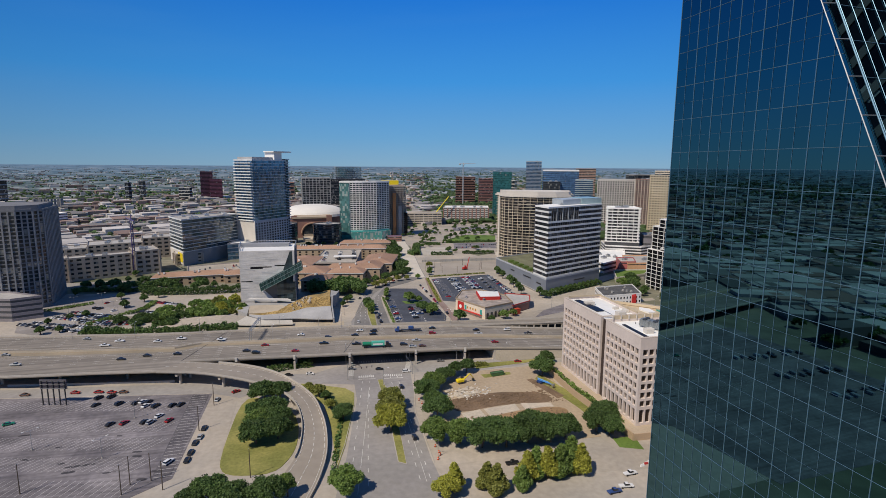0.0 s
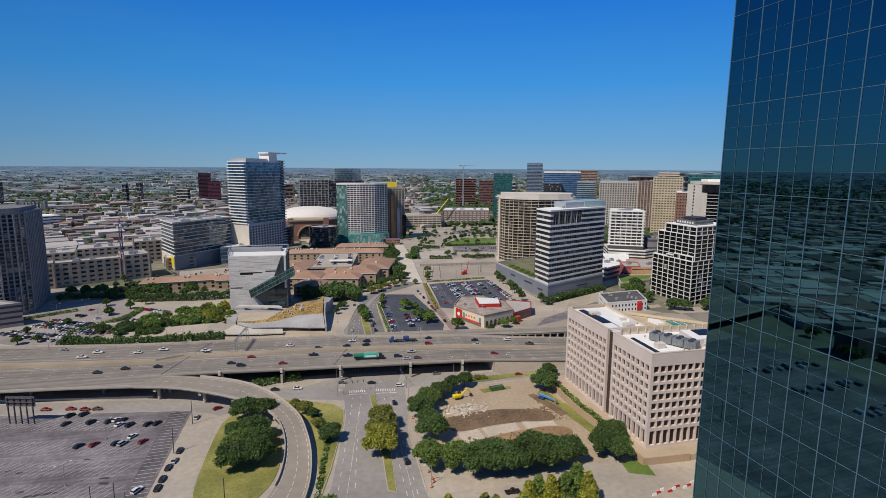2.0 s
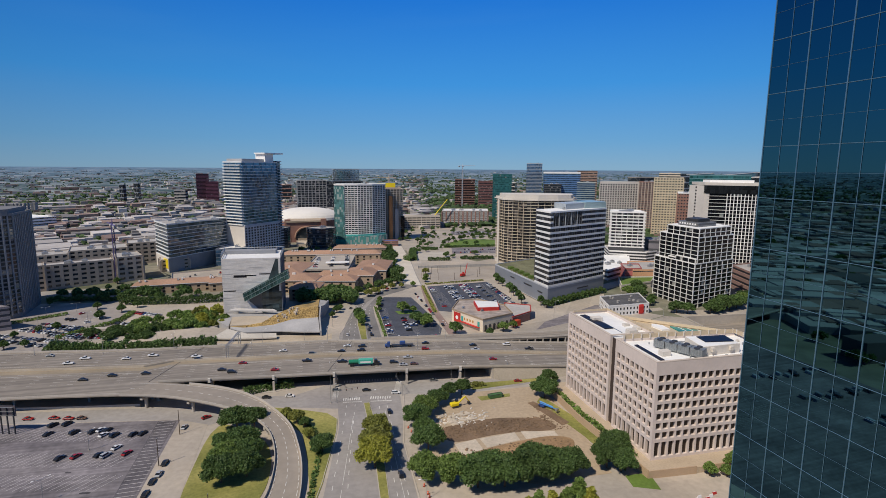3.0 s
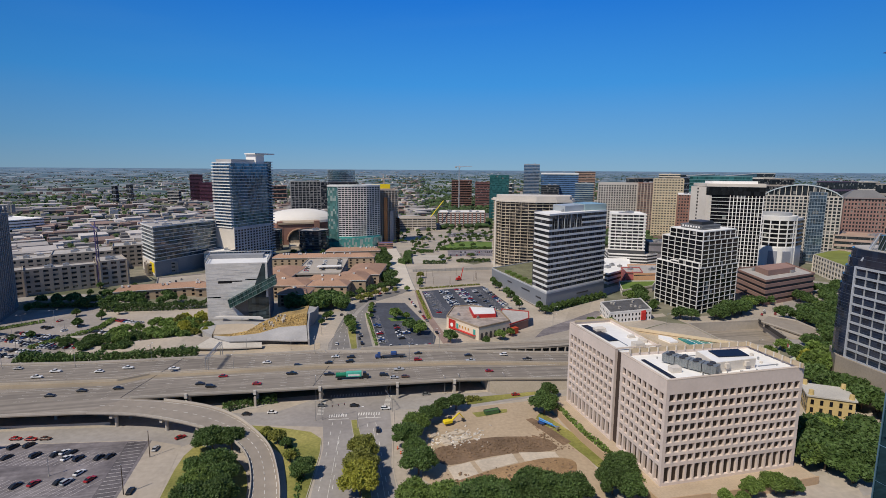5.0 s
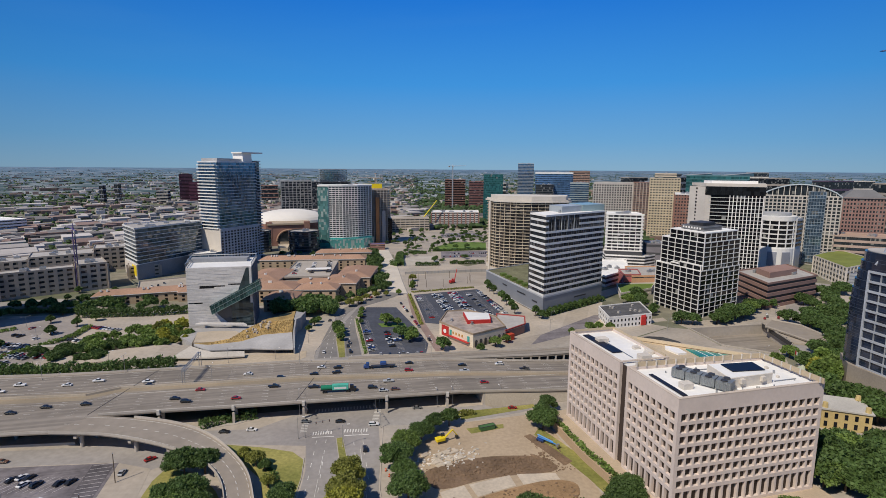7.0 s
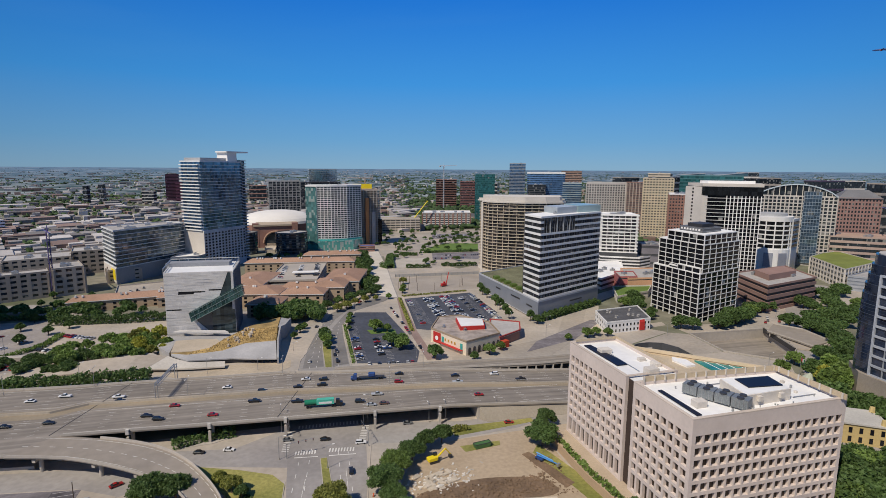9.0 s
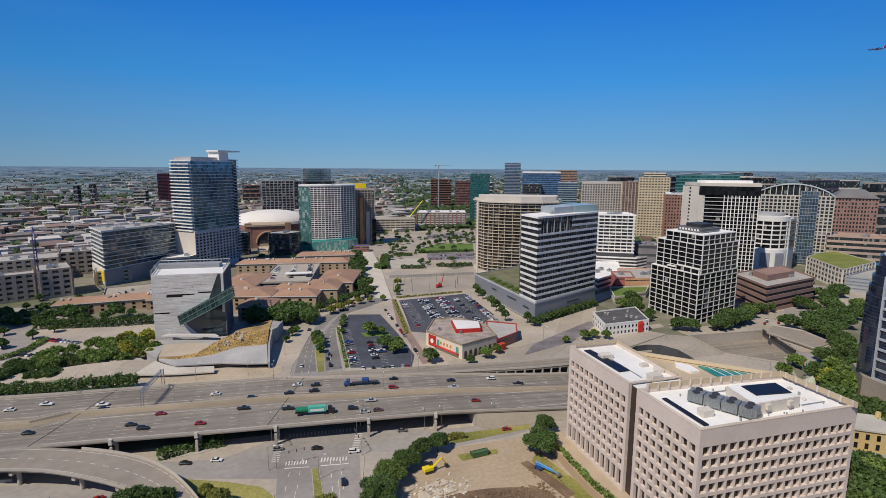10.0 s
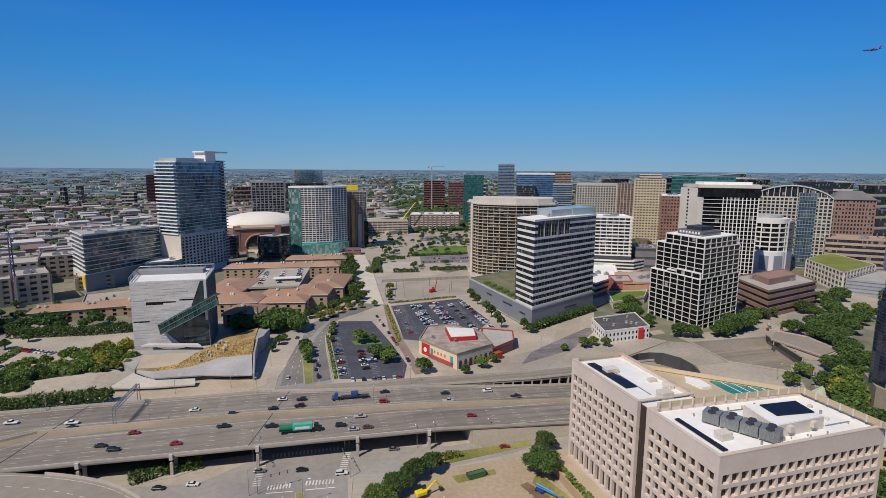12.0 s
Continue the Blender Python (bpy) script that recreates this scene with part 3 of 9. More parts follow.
def bays(a, b, depth, pitch, z=0.12, wide=0.16, skew=0.0):
    """Parking bay strokes along a row."""
    bm = bmn()
    a, b = Vector(a), Vector(b)
    e = (b - a).normalized()
    o = Vector((-e.y, e.x))
    k = 0.0
    while k < (b - a).length:
        p = a + e * k + o * depth / 2
        p += e * skew * depth / 2
        box(bm, p.x, p.y, z, wide, abs(depth) * math.hypot(1, skew), 0.015, math.atan2(e.y, e.x) - math.atan(skew))
        k += pitch
    return tagged(part("bay_markings", bm, PAINT_FADED, None), "faded white parking bay lines", "road marking", kind="structure")


dashes("lane_markings", [[(-6, 290, 0), (-13, 230, 0), (-19, 180, 0)], [(-2, 290, 0), (-8, 230, 0), (-12, 180, 0)], [(9, 285, 0), (8, 230, 0), (8, 180, 0)], [(13, 285, 0), (12, 230, 0), (12, 180, 0)], [(-2, 385, 0), (3, 440, 0), (13, 490, 0)], [(2, 385, 0), (7, 440, 0), (17, 490, 0)], [(15, 384, 0), (17, 440, 0), (22, 480, 0)]])
dashes("edge_lines", [[(-16, 178, 0), (-10.5, 220, 0), (-4.5, 268, 0)], [(10.2, 180, 0), (10.6, 240, 0), (11.2, 272, 0)]], on=14, off=3, wide=0.16, label="white turn-lane lines")
dashes("stop_lines", [[(-9, 284.5, 0), (0.5, 283, 0)], [(5, 282.5, 0), (16, 281, 0)]], wide=0.5, on=40)
bm = bmn()
for a, b, n in (((-9, 288), (0, 287), 8), ((5, 287), (16, 285), 9), ((19, 289), (23, 305), 11), ((-13, 290), (-11, 308), 12), ((-8, 311), (20, 309), 18)):
    for k in range(n):
        f = (k + 0.5) / n
        t = math.atan2(b[1] - a[1], b[0] - a[0])
        box(bm, a[0] + (b[0] - a[0]) * f, a[1] + (b[1] - a[1]) * f, 0.12, 0.6, 3.0, 0.02, t)
tagged(part("crosswalk", bm, PAINT, None), "white zebra crossing stripes", "road marking", kind="structure")
for y in (269.5, 248.5, 232, 215.5, 199):
    for side_ in (5.2, -5.2):
        bays((-196, y + 23.5), (-99, y + 1.4), side_, 2.75, skew=0.5 if y != 199 else 0.2)
sheet("road", [(-96, 284), (-87.3, 282), (-86.6, 206), (-93.5, 203)], surface("dark_resurfaced_asphalt", (0.085, 0.078, 0.088), var=0.3, fine=0.6, stain=((0.16, 0.145, 0.15), 0.08)), "dark resurfaced strip of parking bays", 0.105, category="parking lot")
bays((-95.6, 283), (-93, 204), 7.6, 2.75, 0.13, 0.2)
patch_rnd = random.Random(6)
TAR = surface("tar_patch", (0.06, 0.055, 0.06), var=0.3, fine=0.8)
for x, y, w, d in ((-124.7, 222, 11, 1.5), (-127, 217.7, 5, 1.7), (-105.5, 228.4, 4, 1.2), (-104.3, 224.6, 4, 1.4), (-149, 232, 4, 1.2), (-133, 225.4, 3, 1.2), (-93, 211, 4, 1.6), (-89.4, 206, 3, 1.2), (-97, 206, 4, 1.8), (-140, 240, 3, 1), (-118, 245, 2.5, 1), (-160, 255, 5, 1.2), (-112, 214, 3, 1.0)):
    sheet("asphalt_patch", rounded(rect(x, y, w, d, patch_rnd.uniform(-25, 10)), 1), TAR, "dark tar patch in the worn asphalt", 0.112, category="road patch")
for x0 in (86, 102, 118, 134):
    bays((x0, 455), (x0 + 3, 535), 5, 2.7)
    bays((x0, 455), (x0 + 3, 535), -5, 2.7)
bays((29, 390), (29, 465), -4.5, 2.7)
bays((46, 388), (46, 436), -4.5, 2.7)
for k in range(5):
    bays((-262 + 12 * k, 455 + 16 * k), (-196 + 2 * k, 415 + 16 * k), 4.6, 2.7)

# ---- elevated freeway and its ramp ----
NEAR = [(-420, 372), (-330, 346), (-250, 324), (-194, 311), (-150, 306), (-118, 301), (-104, 314), (-77, 311.4), (-45, 307.8), (-14, 304.8), (26, 301), (63, 297.2), (123, 292), (200, 288), (262, 300)]
FAR = [(-420, 447), (-330, 417), (-250, 394), (-194, 383), (-150, 375), (-118, 371), (-104, 370), (-77, 367.5), (-45, 364.4), (-14, 361.8), (26, 351), (63, 344), (123, 335), (200, 331), (262, 341)]
LEVEL = [8] * 12 + [4.6, -0.5, -6.3]
fwy = thing("freeway", "elevated concrete freeway with many lanes on columns", "road", kind="structure")


def strip(near, far, top, thick, bm=None):
    bm = bm or bmn()
    rows = []
    for (a, b, z) in zip(near, far, top):
        rows.append([bm.verts.new((*a, z)), bm.verts.new((*b, z)), bm.verts.new((*b, z - thick)), bm.verts.new((*a, z - thick))])
    for p, q in zip(rows, rows[1:]):
        for i in range(4):
            j = (i + 1) % 4
            bm.faces.new((p[i], q[i], q[j], p[j]))
    bm.faces.new(rows[0])
    bm.faces.new(rows[-1][::-1])
    return bm


def lane(f, lift=0.0, i0=0, i1=None):
    return [(a[0] + (b[0] - a[0]) * f, a[1] + (b[1] - a[1]) * f, z + lift) for a, b, z in list(zip(NEAR, FAR, LEVEL))[i0:i1]]


def wall_along(line, wide, high, bm=None):
    """A barrier along a line of (x, y, z)."""
    bm = bm or bmn()
    for a, b in zip(line, line[1:]):
        d = Vector((b[0] - a[0], b[1] - a[1])).normalized() * wide / 2
        o = Vector((-d.y, d.x))
        vs = []
        for p in (a, b):
            vs.append([bm.verts.new((p[0] + s * o.x, p[1] + s * o.y, p[2] + h)) for s, h in ((-1, 0), (1, 0), (0.7, high), (-0.7, high))])
        for i in range(4):
            j = (i + 1) % 4
            bm.faces.new((vs[0][i], vs[0][j], vs[1][j], vs[1][i]))
        bm.faces.new(vs[0][::-1])
        bm.faces.new(vs[1])
    return bm


part("deck", strip(NEAR, FAR, LEVEL, 0.55), DECK, fwy)
for f in (0.045, 0.15, 0.26, 0.37, 0.48, 0.59, 0.70, 0.81, 0.91, 0.965):
    part("girder", wall_along(lane(f, -1.75, 6 if f < 0.3 else 0), 0.6, 1.25), CONCRETE, fwy)
part("parapet", wall_along(lane(0.004, 0, 6), 0.5, 1.0), CONCRETE, fwy)
part("parapet", wall_along(lane(0.004, 0, 0, 6), 0.5, 1.0), CONCRETE, fwy)
part("parapet", wall_along(lane(0.994), 0.5, 1.0), CONCRETE, fwy)
part("median_barrier", wall_along(lane(0.55), 0.7, 1.1), surface("barrier", (0.45, 0.39, 0.31)), fwy)
shoulder = strip([p[:2] for p in lane(0.47)], [p[:2] for p in lane(0.60)], [z + 0.04 for z in LEVEL], 0.03)
part("shoulder", shoulder, surface("tan_shoulder", (0.345, 0.28, 0.195), var=0.12, stain=((0.28, 0.235, 0.17), 0.02)), fwy)
for f0, f1 in ((0.04, 0.40), (0.66, 0.95)):
    wheel_paths = strip([p[:2] for p in lane(f0)], [p[:2] for p in lane(f1)], [z + 0.03 for z in LEVEL], 0.02)
    part("carriageway", wheel_paths, surface("worn_lanes", (0.235, 0.208, 0.178), var=0.14, big=0.02, fine=0.15, streak=True), fwy)
for k, f in enumerate((0.105, 0.17, 0.235, 0.30, 0.365, 0.70, 0.755, 0.81, 0.865, 0.915)):
    dashes("lane_markings", [lane(f, 0, 6)], z=0.07, wide=0.14, on=3, off=9)
    dashes("lane_markings", [lane(f * 0.86 + 0.14 if f < 0.5 else f, 0, 0, 7)], z=0.07, wide=0.14, on=3, off=9)
for f in (0.045, 0.42, 0.635, 0.955):
    dashes("edge_lines", [lane(f, 0, 0 if f > 0.4 else 6)], z=0.07, wide=0.18, on=80, off=0, label="solid edge line of the carriageway")
# expansion joints
bm = bmn()
for x in (-106, -14):
    y0 = 303.4 - 0.107 * x
    tube(bm, (x - 3, y0 + 1, 8.03), (x + 14, y0 + 55, 8.03), 0.18, sides=4)
part("expansion_joint", bm, DARKGREY, fwy)
tagged(part("underpass_wall", wall_along([(-199, 319, 0), (-146, 309.6, 0), (-110, 304.3, 0)], 0.6, 1.2), CONCRETE, None), "low concrete wall below the freeway", "wall", kind="structure")
# bents: cap beam and columns
for x in (-240, -205, -175, -139, -108, -78.7, -45.6, -13.5, 26, 56):
    y0 = 303.4 - 0.107 * x + (0 if x > -100 else -6)
    cap = part("cap_beam", box(bmn(), x + 4, y0 + 30, 5.0, 1.6, 56, 1.4, radians(-6)), CONCRETE, fwy)
    for k in range(5):
        p = (x + 4 + (k * 13 - 26) * 0.105, y0 + 30 + k * 13 - 26)
        part("column", tube(bmn(), (*p, -0.3), (*p, 5.1), 0.75, 0.75, 12), CONCRETE, fwy)
for x in (-78.7, -45.6, -13.5, 26, 56):
    y0 = 303.4 - 0.107 * x
    h = part("pier_head", box(bmn(), x + 0.6, y0 - 0.55, 6.6, 1.3, 1.1, 2.3, radians(-6)), surface("pale_cap", (0.58, 0.55, 0.5)), fwy)
    part("edge_column", box(bmn(), x + 0.6, y0 - 0.3, -0.3, 1.1, 1.1, 5.6, radians(-6)), CONCRETE, fwy)
part("abutment", prism(bmn(), [(75, 296.6), (126, 292.5), (126, 334), (75, 341)], -0.4, [6.7, 3.8, 3.8, 6.7]), CONCRETE, fwy)
part("slope_paving", prism(bmn(), ccw([(76, 296.4), (124, 292.4), (128, 289.6), (79, 292.5)]), -0.3, [0.2, 0.2, 3.6, 6.2]), surface("slope", (0.33, 0.29, 0.235)), fwy)

ramp = thing("exit_ramp", "curved concrete ramp sweeping down from the freeway", "road", kind="structure")
OUT = [(-113, 317), (-87, 307.6), (-66, 296.8), (-52, 285), (-42, 272), (-33.5, 256.6), (-29.5, 242), (-27, 225), (-27, 206), (-29.9, 189.5), (-34, 176), (-42, 150)]
IN = [(-118, 300.5), (-95, 293.5), (-74, 282), (-60, 272.5), (-49, 263), (-42, 251.5), (-38.5, 238), (-37.6, 224), (-39, 209), (-43, 198), (-47, 184), (-56, 152)]
RZ = [8.02, 8, 7.7, 7, 6, 4.8, 3.6, 2.4, 1.4, 0.6, 0.25, 0.15]


def smooth(pts, k=4):
    """Points between the given ones on a smooth curve."""
    out = []
    for i in range(len(pts) - 1):
        p = [Vector(pts[max(0, min(len(pts) - 1, i + d))]) for d in (-1, 0, 1, 2)]
        for s in range(k):
            t = s / k
            out.append(tuple(0.5 * (2 * p[1] + (p[2] - p[0]) * t + (2 * p[0] - 5 * p[1] + 4 * p[2] - p[3]) * t * t + (3 * p[1] - p[0] - 3 * p[2] + p[3]) * t ** 3)))
    return out + [tuple(pts[-1])]


outer3 = smooth([(*p, z) for p, z in zip(OUT, RZ)])
inner3 = smooth([(*p, z) for p, z in zip(IN, RZ)])
part("deck", strip([p[:2] for p in inner3], [p[:2] for p in outer3], [p[2] for p in inner3], 0.5), RAMP, ramp)
gird = [[tuple(Vector(a).lerp(Vector(b), f)) for a, b in zip(inner3, outer3)][:36] for f in (0.16, 0.84)]
part("box_girder", strip([p[:2] for p in gird[0]], [p[:2] for p in gird[1]], [p[2] - 0.45 for p in gird[0]], 1.1), CONCRETE, ramp)
part("parapet", wall_along(outer3[4:42], 0.45, 1.0), CONCRETE, ramp)
part("parapet", wall_along(inner3[:34], 0.45, 1.0), CONCRETE, ramp)
mid3 = [tuple(0.5 * (Vector(a) + Vector(b))) for a, b in zip(inner3, outer3)]
dashes("lane_markings", [mid3], z=0.05, wide=0.22, on=2.5, off=5)
dashes("edge_lines", [[tuple(Vector(a).lerp(Vector(b), 0.1)) for a, b in zip(inner3, outer3)]], z=0.05, on=30, off=0, wide=0.18, label="solid white edge line")
dashes("edge_lines", [[tuple(Vector(a).lerp(Vector(b), 0.9)) for a, b in zip(inner3, outer3)]], z=0.05, on=30, off=0, wide=0.18, label="solid white edge line")
for k in (2, 6, 10, 14, 18):
    p = mid3[k]
    q = Vector(outer3[k]) - Vector(inner3[k])
    part("cap_beam", box(bmn(), p[0], p[1], p[2] - 2.6, q.length * 0.9, 1.5, 1.2, math.atan2(q.y, q.x)), CONCRETE, ramp)
    for s in (-0.25, 0.25):
        c = Vector(p) + q * s
        part("column", tube(bmn(), (c.x, c.y, -0.3), (c.x, c.y, p[2] - 2.5), 0.8, 0.8, 12), CONCRETE, ramp)
part("ramp_fill", prism(bmn(), ccw([p[:2] for p in outer3[24:42]] + [p[:2] for p in inner3[24:42]][::-1]), -0.3, 0.05), CONCRETE, ramp)

# street overpass beside the sunken road
over = thing("overpass", "low concrete street overpass beside the sunken road", "bridge", kind="structure")
FRONT_EDGE = [(312.2, 361.9), (313.3, 343.7), (313.3, 327.3)]
BACK_EDGE = [(331.2, 374.7), (339.5, 358), (334, 332.8)]
part("deck", strip(FRONT_EDGE, BACK_EDGE, [3.0] * 3, 0.8), RAMP, over)
part("parapet", wall_along([(*p, 3.0) for p in FRONT_EDGE], 0.4, 0.8), CONCRETE, over)
part("parapet", wall_along([(*p, 3.0) for p in BACK_EDGE], 0.4, 0.8), CONCRETE, over)
part("abutment", strip([(x + 9, y) for x, y in FRONT_EDGE], BACK_EDGE, [2.2] * 3, 2.5), CONCRETE, over)
for x, y in ((313, 360), (314, 352), (314.3, 344), (314.3, 336), (314.2, 328.6)):
    part("column", tube(bmn(), (x, y, -0.3), (x, y, 2.3), 0.4, 0.4, 10), CONCRETE, over)

# frontage viaduct on the far side: a row of square openings
via = thing("frontage_viaduct", "concrete viaduct with a row of square openings", "road", kind="structure")
VN = [(10, 355), (26, 351.5), (63, 344.6), (123, 336), (200, 332)]
VF = [(12, 360), (28, 358), (66, 353.5), (126, 345), (202, 340)]
part("deck", strip(VN, VF, [8.06, 8.1, 8.1, 8.1, 7.5], 1.1), DECK, via)
part("parapet", wall_along([(*p, 8.05) for p in VN], 0.5, 1.0), CONCRETE, via)
part("parapet", wall_along([(*p, 8.05) for p in VF], 0.5, 1.0), CONCRETE, via)
part("footing", prism(bmn(), ccw([(60, 344), (123, 334.8), (200, 330.8), (200, 332.4), (123, 336.6), (60, 345.8)]), -1, 1.0), CONCRETE, via)
for k in range(26):
    x = 66 + k * 5.2
    y = 344.4 - (x - 66) * 0.146 if x < 123 else 336.1 - (x - 123) * 0.052
    part("pier", box(bmn(), x, y + 0.5, -0.3, 0.7, 1.6, 7.3, radians(-7)), CONCRETE, via)
# dark sheet behind the openings, standing in for the shade in them
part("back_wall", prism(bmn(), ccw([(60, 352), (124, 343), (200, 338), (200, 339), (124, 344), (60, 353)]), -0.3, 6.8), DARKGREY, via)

# overpass at the trench
op = thing("overpass", "concrete road bridge over the sunken road", "bridge", kind="structure")
part("deck", prism(bmn(), ccw([(322, 373.5), (346, 345), (322, 318), (305, 333), (312, 352)]), 0.2, 1.4), PAVING, op)
part("girder", prism(bmn(), ccw([(321, 374), (304, 333), (305.4, 332.6), (322.4, 373.6)]), -1.6, 1.2), STEEL_AND_VOIDS, op)
part("parapet", wall_along([(321, 373, 1.4), (304.4, 333, 1.4)], 0.4, 0.9), CONCRETE, op)
part("column", tube(bmn(), (284, 321, -6.5), (284, 321, 2.4), 1.1, 1.1, 12), CONCRETE, op)

# kerbs along the wide street
kerb = thing("kerb", "low pale concrete kerb along the street", "kerb", kind="structure")
for line in ([(15.6, 192), (15.8, 238), (19.3, 262), (23, 286)], [(-23.6, 196), (-19.4, 214), (-12.9, 254), (-12.2, 268)], [(24, 312), (22.6, 378), (22.8, 440), (23.8, 470), (35.5, 506)], [(-12.4, 316), (-8.6, 384), (-7.4, 400), (3.4, 440), (9.4, 484)]):
    part("kerbstone", wall_along([(*p, 0.0) for p in line], 0.35, 0.22), CONCRETE, kerb)

# ---- buildings ----
def local(poly):
    c = middle(poly)
    return c, [(x - c[0], y - c[1]) for x, y in poly]


def lattice(bd, wall, a, b, z0, z1, holes, cols, w, deep=0.9, end=0.0):
    """A thick precast wall from a to b: piers between the window columns, bands between the rows given as (low, high)."""
    a, b = Vector(a), Vector(b)
    e = (b - a).normalized()
    o = Vector((e.y, -e.x))
    turn, ln = math.atan2(e.y, e.x), (b - a).length
    pitch = (ln - 2 * end) / cols
    first = None
    for k in range(cols + 1):
        inner = 0 < k < cols
        wd = pitch - w if inner else (pitch - w) / 2 + end
        p = a + e * (end + k * pitch if inner else (wd / 2 + 0.05 if k == 0 else ln - wd / 2 - 0.05)) - o * deep / 2
        if inner and first:
            again(first, (p.x, p.y, z0), turn)
            continue
        made = part("pier", box(bmn(), 0, 0, 0, wd, deep - 0.06, holes[-1][1] - z0), wall, bd, at=(p.x, p.y, z0))
        made.rotation_euler = (0, 0, turn)
        first = made if inner else first
    z = z0
    for lo, hi in list(holes) + [(z1, z1)]:
        if lo - z > 0.05:
            p = a + e * ln / 2 - o * deep / 2
            part("spandrel", box(bmn(), p.x, p.y, z, ln - 0.02, deep, lo - z, turn), wall, bd)
        z = hi


def precast_office():
    """The pink-beige government block with deep square windows."""
    bd = thing("government_office", "pink-beige precast office block with rows of deep square windows", "office building", (138, 231, 0))
    X, Y = 138, 231
    top = 43.6
    rows = [(3.6, 9.9)] + [(11.3 + 3.98 * k, 14.1 + 3.98 * k) for k in range(7)]
    L = lambda pts: [(x - X, y - Y) for x, y in pts]
    front = L([(109.2, 196.8), (168.5, 196.4), (168.5, 223), (109.2, 226.5)])
    back = L([(109.2, 231), (131, 231), (131, 271.5), (108.6, 271.5)])
    for poly, faces in ((front, ((3, 0, 8), (0, 1, 18), (1, 2, 8), (2, 3, 18))), (back, ((3, 0, 11), (2, 3, 6), (1, 2, 11)))):
        # dark core shows through the unglazed holes as painted shade
        part("core", prism(bmn(), grown(poly, -1.6), 0, top - 1.7), STEEL_AND_VOIDS, bd)
        for i, j, cols in faces:
            lattice(bd, FED, poly[i], poly[j], 2.5, top, rows, cols, 2.45, 1.25, 1.0)
            if (i, j) in ((3, 0), (0, 1)):
                punched(bd, FED, TINTED_PANE, poly[i], poly[j], 11.32, 7, 3.98, cols, 2.5, 2.85, 1.25, end=1.0)
                punched(bd, FED, TINTED_PANE, poly[i], poly[j], 3.6, 1, 1, cols, 2.5, 6.3, 1.25, end=1.0)
        inner = grown(poly, -1.15)
        part("roof", prism(bmn(), inner, top - 1.6, top - 1.2), ROOF_WHITE, bd)
        part("coping", rim(bmn(), grown(poly, 0.03), 1.2, top - 0.3, top + 0.05), surface("tan_coping", (0.56, 0.48, 0.41)), bd)
    # dark brown fill set back in the slot between the two blocks
    part("stair_slot", prism(bmn(), L([(110.5, 226), (130, 225), (130, 231.5), (110.5, 231.5)]), 0, top - 1.2), surface("dark_brown_metal", (0.05, 0.035, 0.03), rough=0.4), bd)
    part("roof", prism(bmn(), L([(111, 226.2), (130, 225.2), (130, 231.4), (111, 231.4)]), top - 1.2, top - 1.0), ROOF_WHITE, bd)
    # roof screen with posts
    scr = surface("tan_screen", (0.50, 0.41, 0.29), var=0.06)
    part("roof_screen", wall_along([(x - X, y - Y, top) for x, y in ((112, 225.2), (134, 224), (166, 221.8))], 0.35, 1.9), scr, bd)
    part("roof_screen", wall_along([(x - X, y - Y, top) for x, y in ((166, 221.8), (166.4, 195))], 0.35, 1.9), scr, bd)
    part("roof_screen", wall_along([(x - X, y - Y, top) for x, y in ((110.5, 270), (130, 270), (130, 232))], 0.35, 1.0), scr, bd)
    post = part("screen_post", box(bmn(), 0, 0, 0, 0.4, 0.5, 2.1), CREAM, bd, at=(112 - X, 224.6 - Y, top))
    for k in range(1, 14):
        again(post, (112 + k * 4.1 - X, 224.7 - k * 0.22 - Y, top))
    for k in range(7):
        again(post, (165.8 - X, 220 - k * 4 - Y, top))
    # chillers in two pairs
    for k in range(4):
        p = Vector((123.2 - X, 214.5 - Y)) + Vector((2.55, -4.4)) * k
        c = part("chiller", box(bmn(), p.x, p.y, top - 0.6, 4.4, 4.95 if k % 2 else 4.7, 3.2, radians(30)), surface("chiller_case", (0.24, 0.26, 0.27), rough=0.5, metal=0.4, var=0.3, fine=3), bd, "grey louvred rooftop chiller")
        for s in (-1.4, 1.4):
            q = p + Vector((math.cos(radians(30)), math.sin(radians(30)))) * s
            part("fan", tube(bmn(), (q.x, q.y, top + 2.6), (q.x, q.y, top + 3.0), 1.15, 1.05, 14), STEEL_AND_VOIDS, c)
        for s in (-2.2, -1.1, 0.0, 1.1, 2.2):
            q = p - Vector((math.cos(radians(30)), math.sin(radians(30)))) * 2.25 + Vector((math.sin(radians(30)), -math.cos(radians(30)))) * s
            part("louvre_post", box(bmn(), q.x, q.y, top - 0.6, 0.12, 0.12, 3.2), METAL, c)
    ph = L([(135, 215), (153, 213), (151.5, 202.2), (133, 201.6)])
    pent = part("penthouse", prism(bmn(), ccw(ph), top - 1.2, top + 2.6), CREAM, bd, "tan rooftop plant house")
    part("roof", prism(bmn(), grown(ccw(ph), -0.3), top + 2.6, top + 2.75), ROOF_WHITE, pent)
    for (x, y) in ((138, 201.3), (147, 201.6)):
        u = box(bmn(), x - X, y - Y, top + 0.3, 1.7, 1.1, 1.8)
        bmesh.ops.bevel(u, geom=u.edges[:], offset=0.1, segments=1, affect="EDGES")
        part("wall_unit", u, CREAM, pent)
    for poly, z in (([(139, 213), (152, 212), (150.5, 204.5), (138, 206)], top + 2.9), ([(113.4, 219), (115, 219), (115, 200), (113.2, 200)], top - 0.9), ([(112.6, 267), (115.6, 267), (117.6, 249), (117.6, 243), (113.2, 243)], top - 0.9)):
        p = ccw(L(poly))
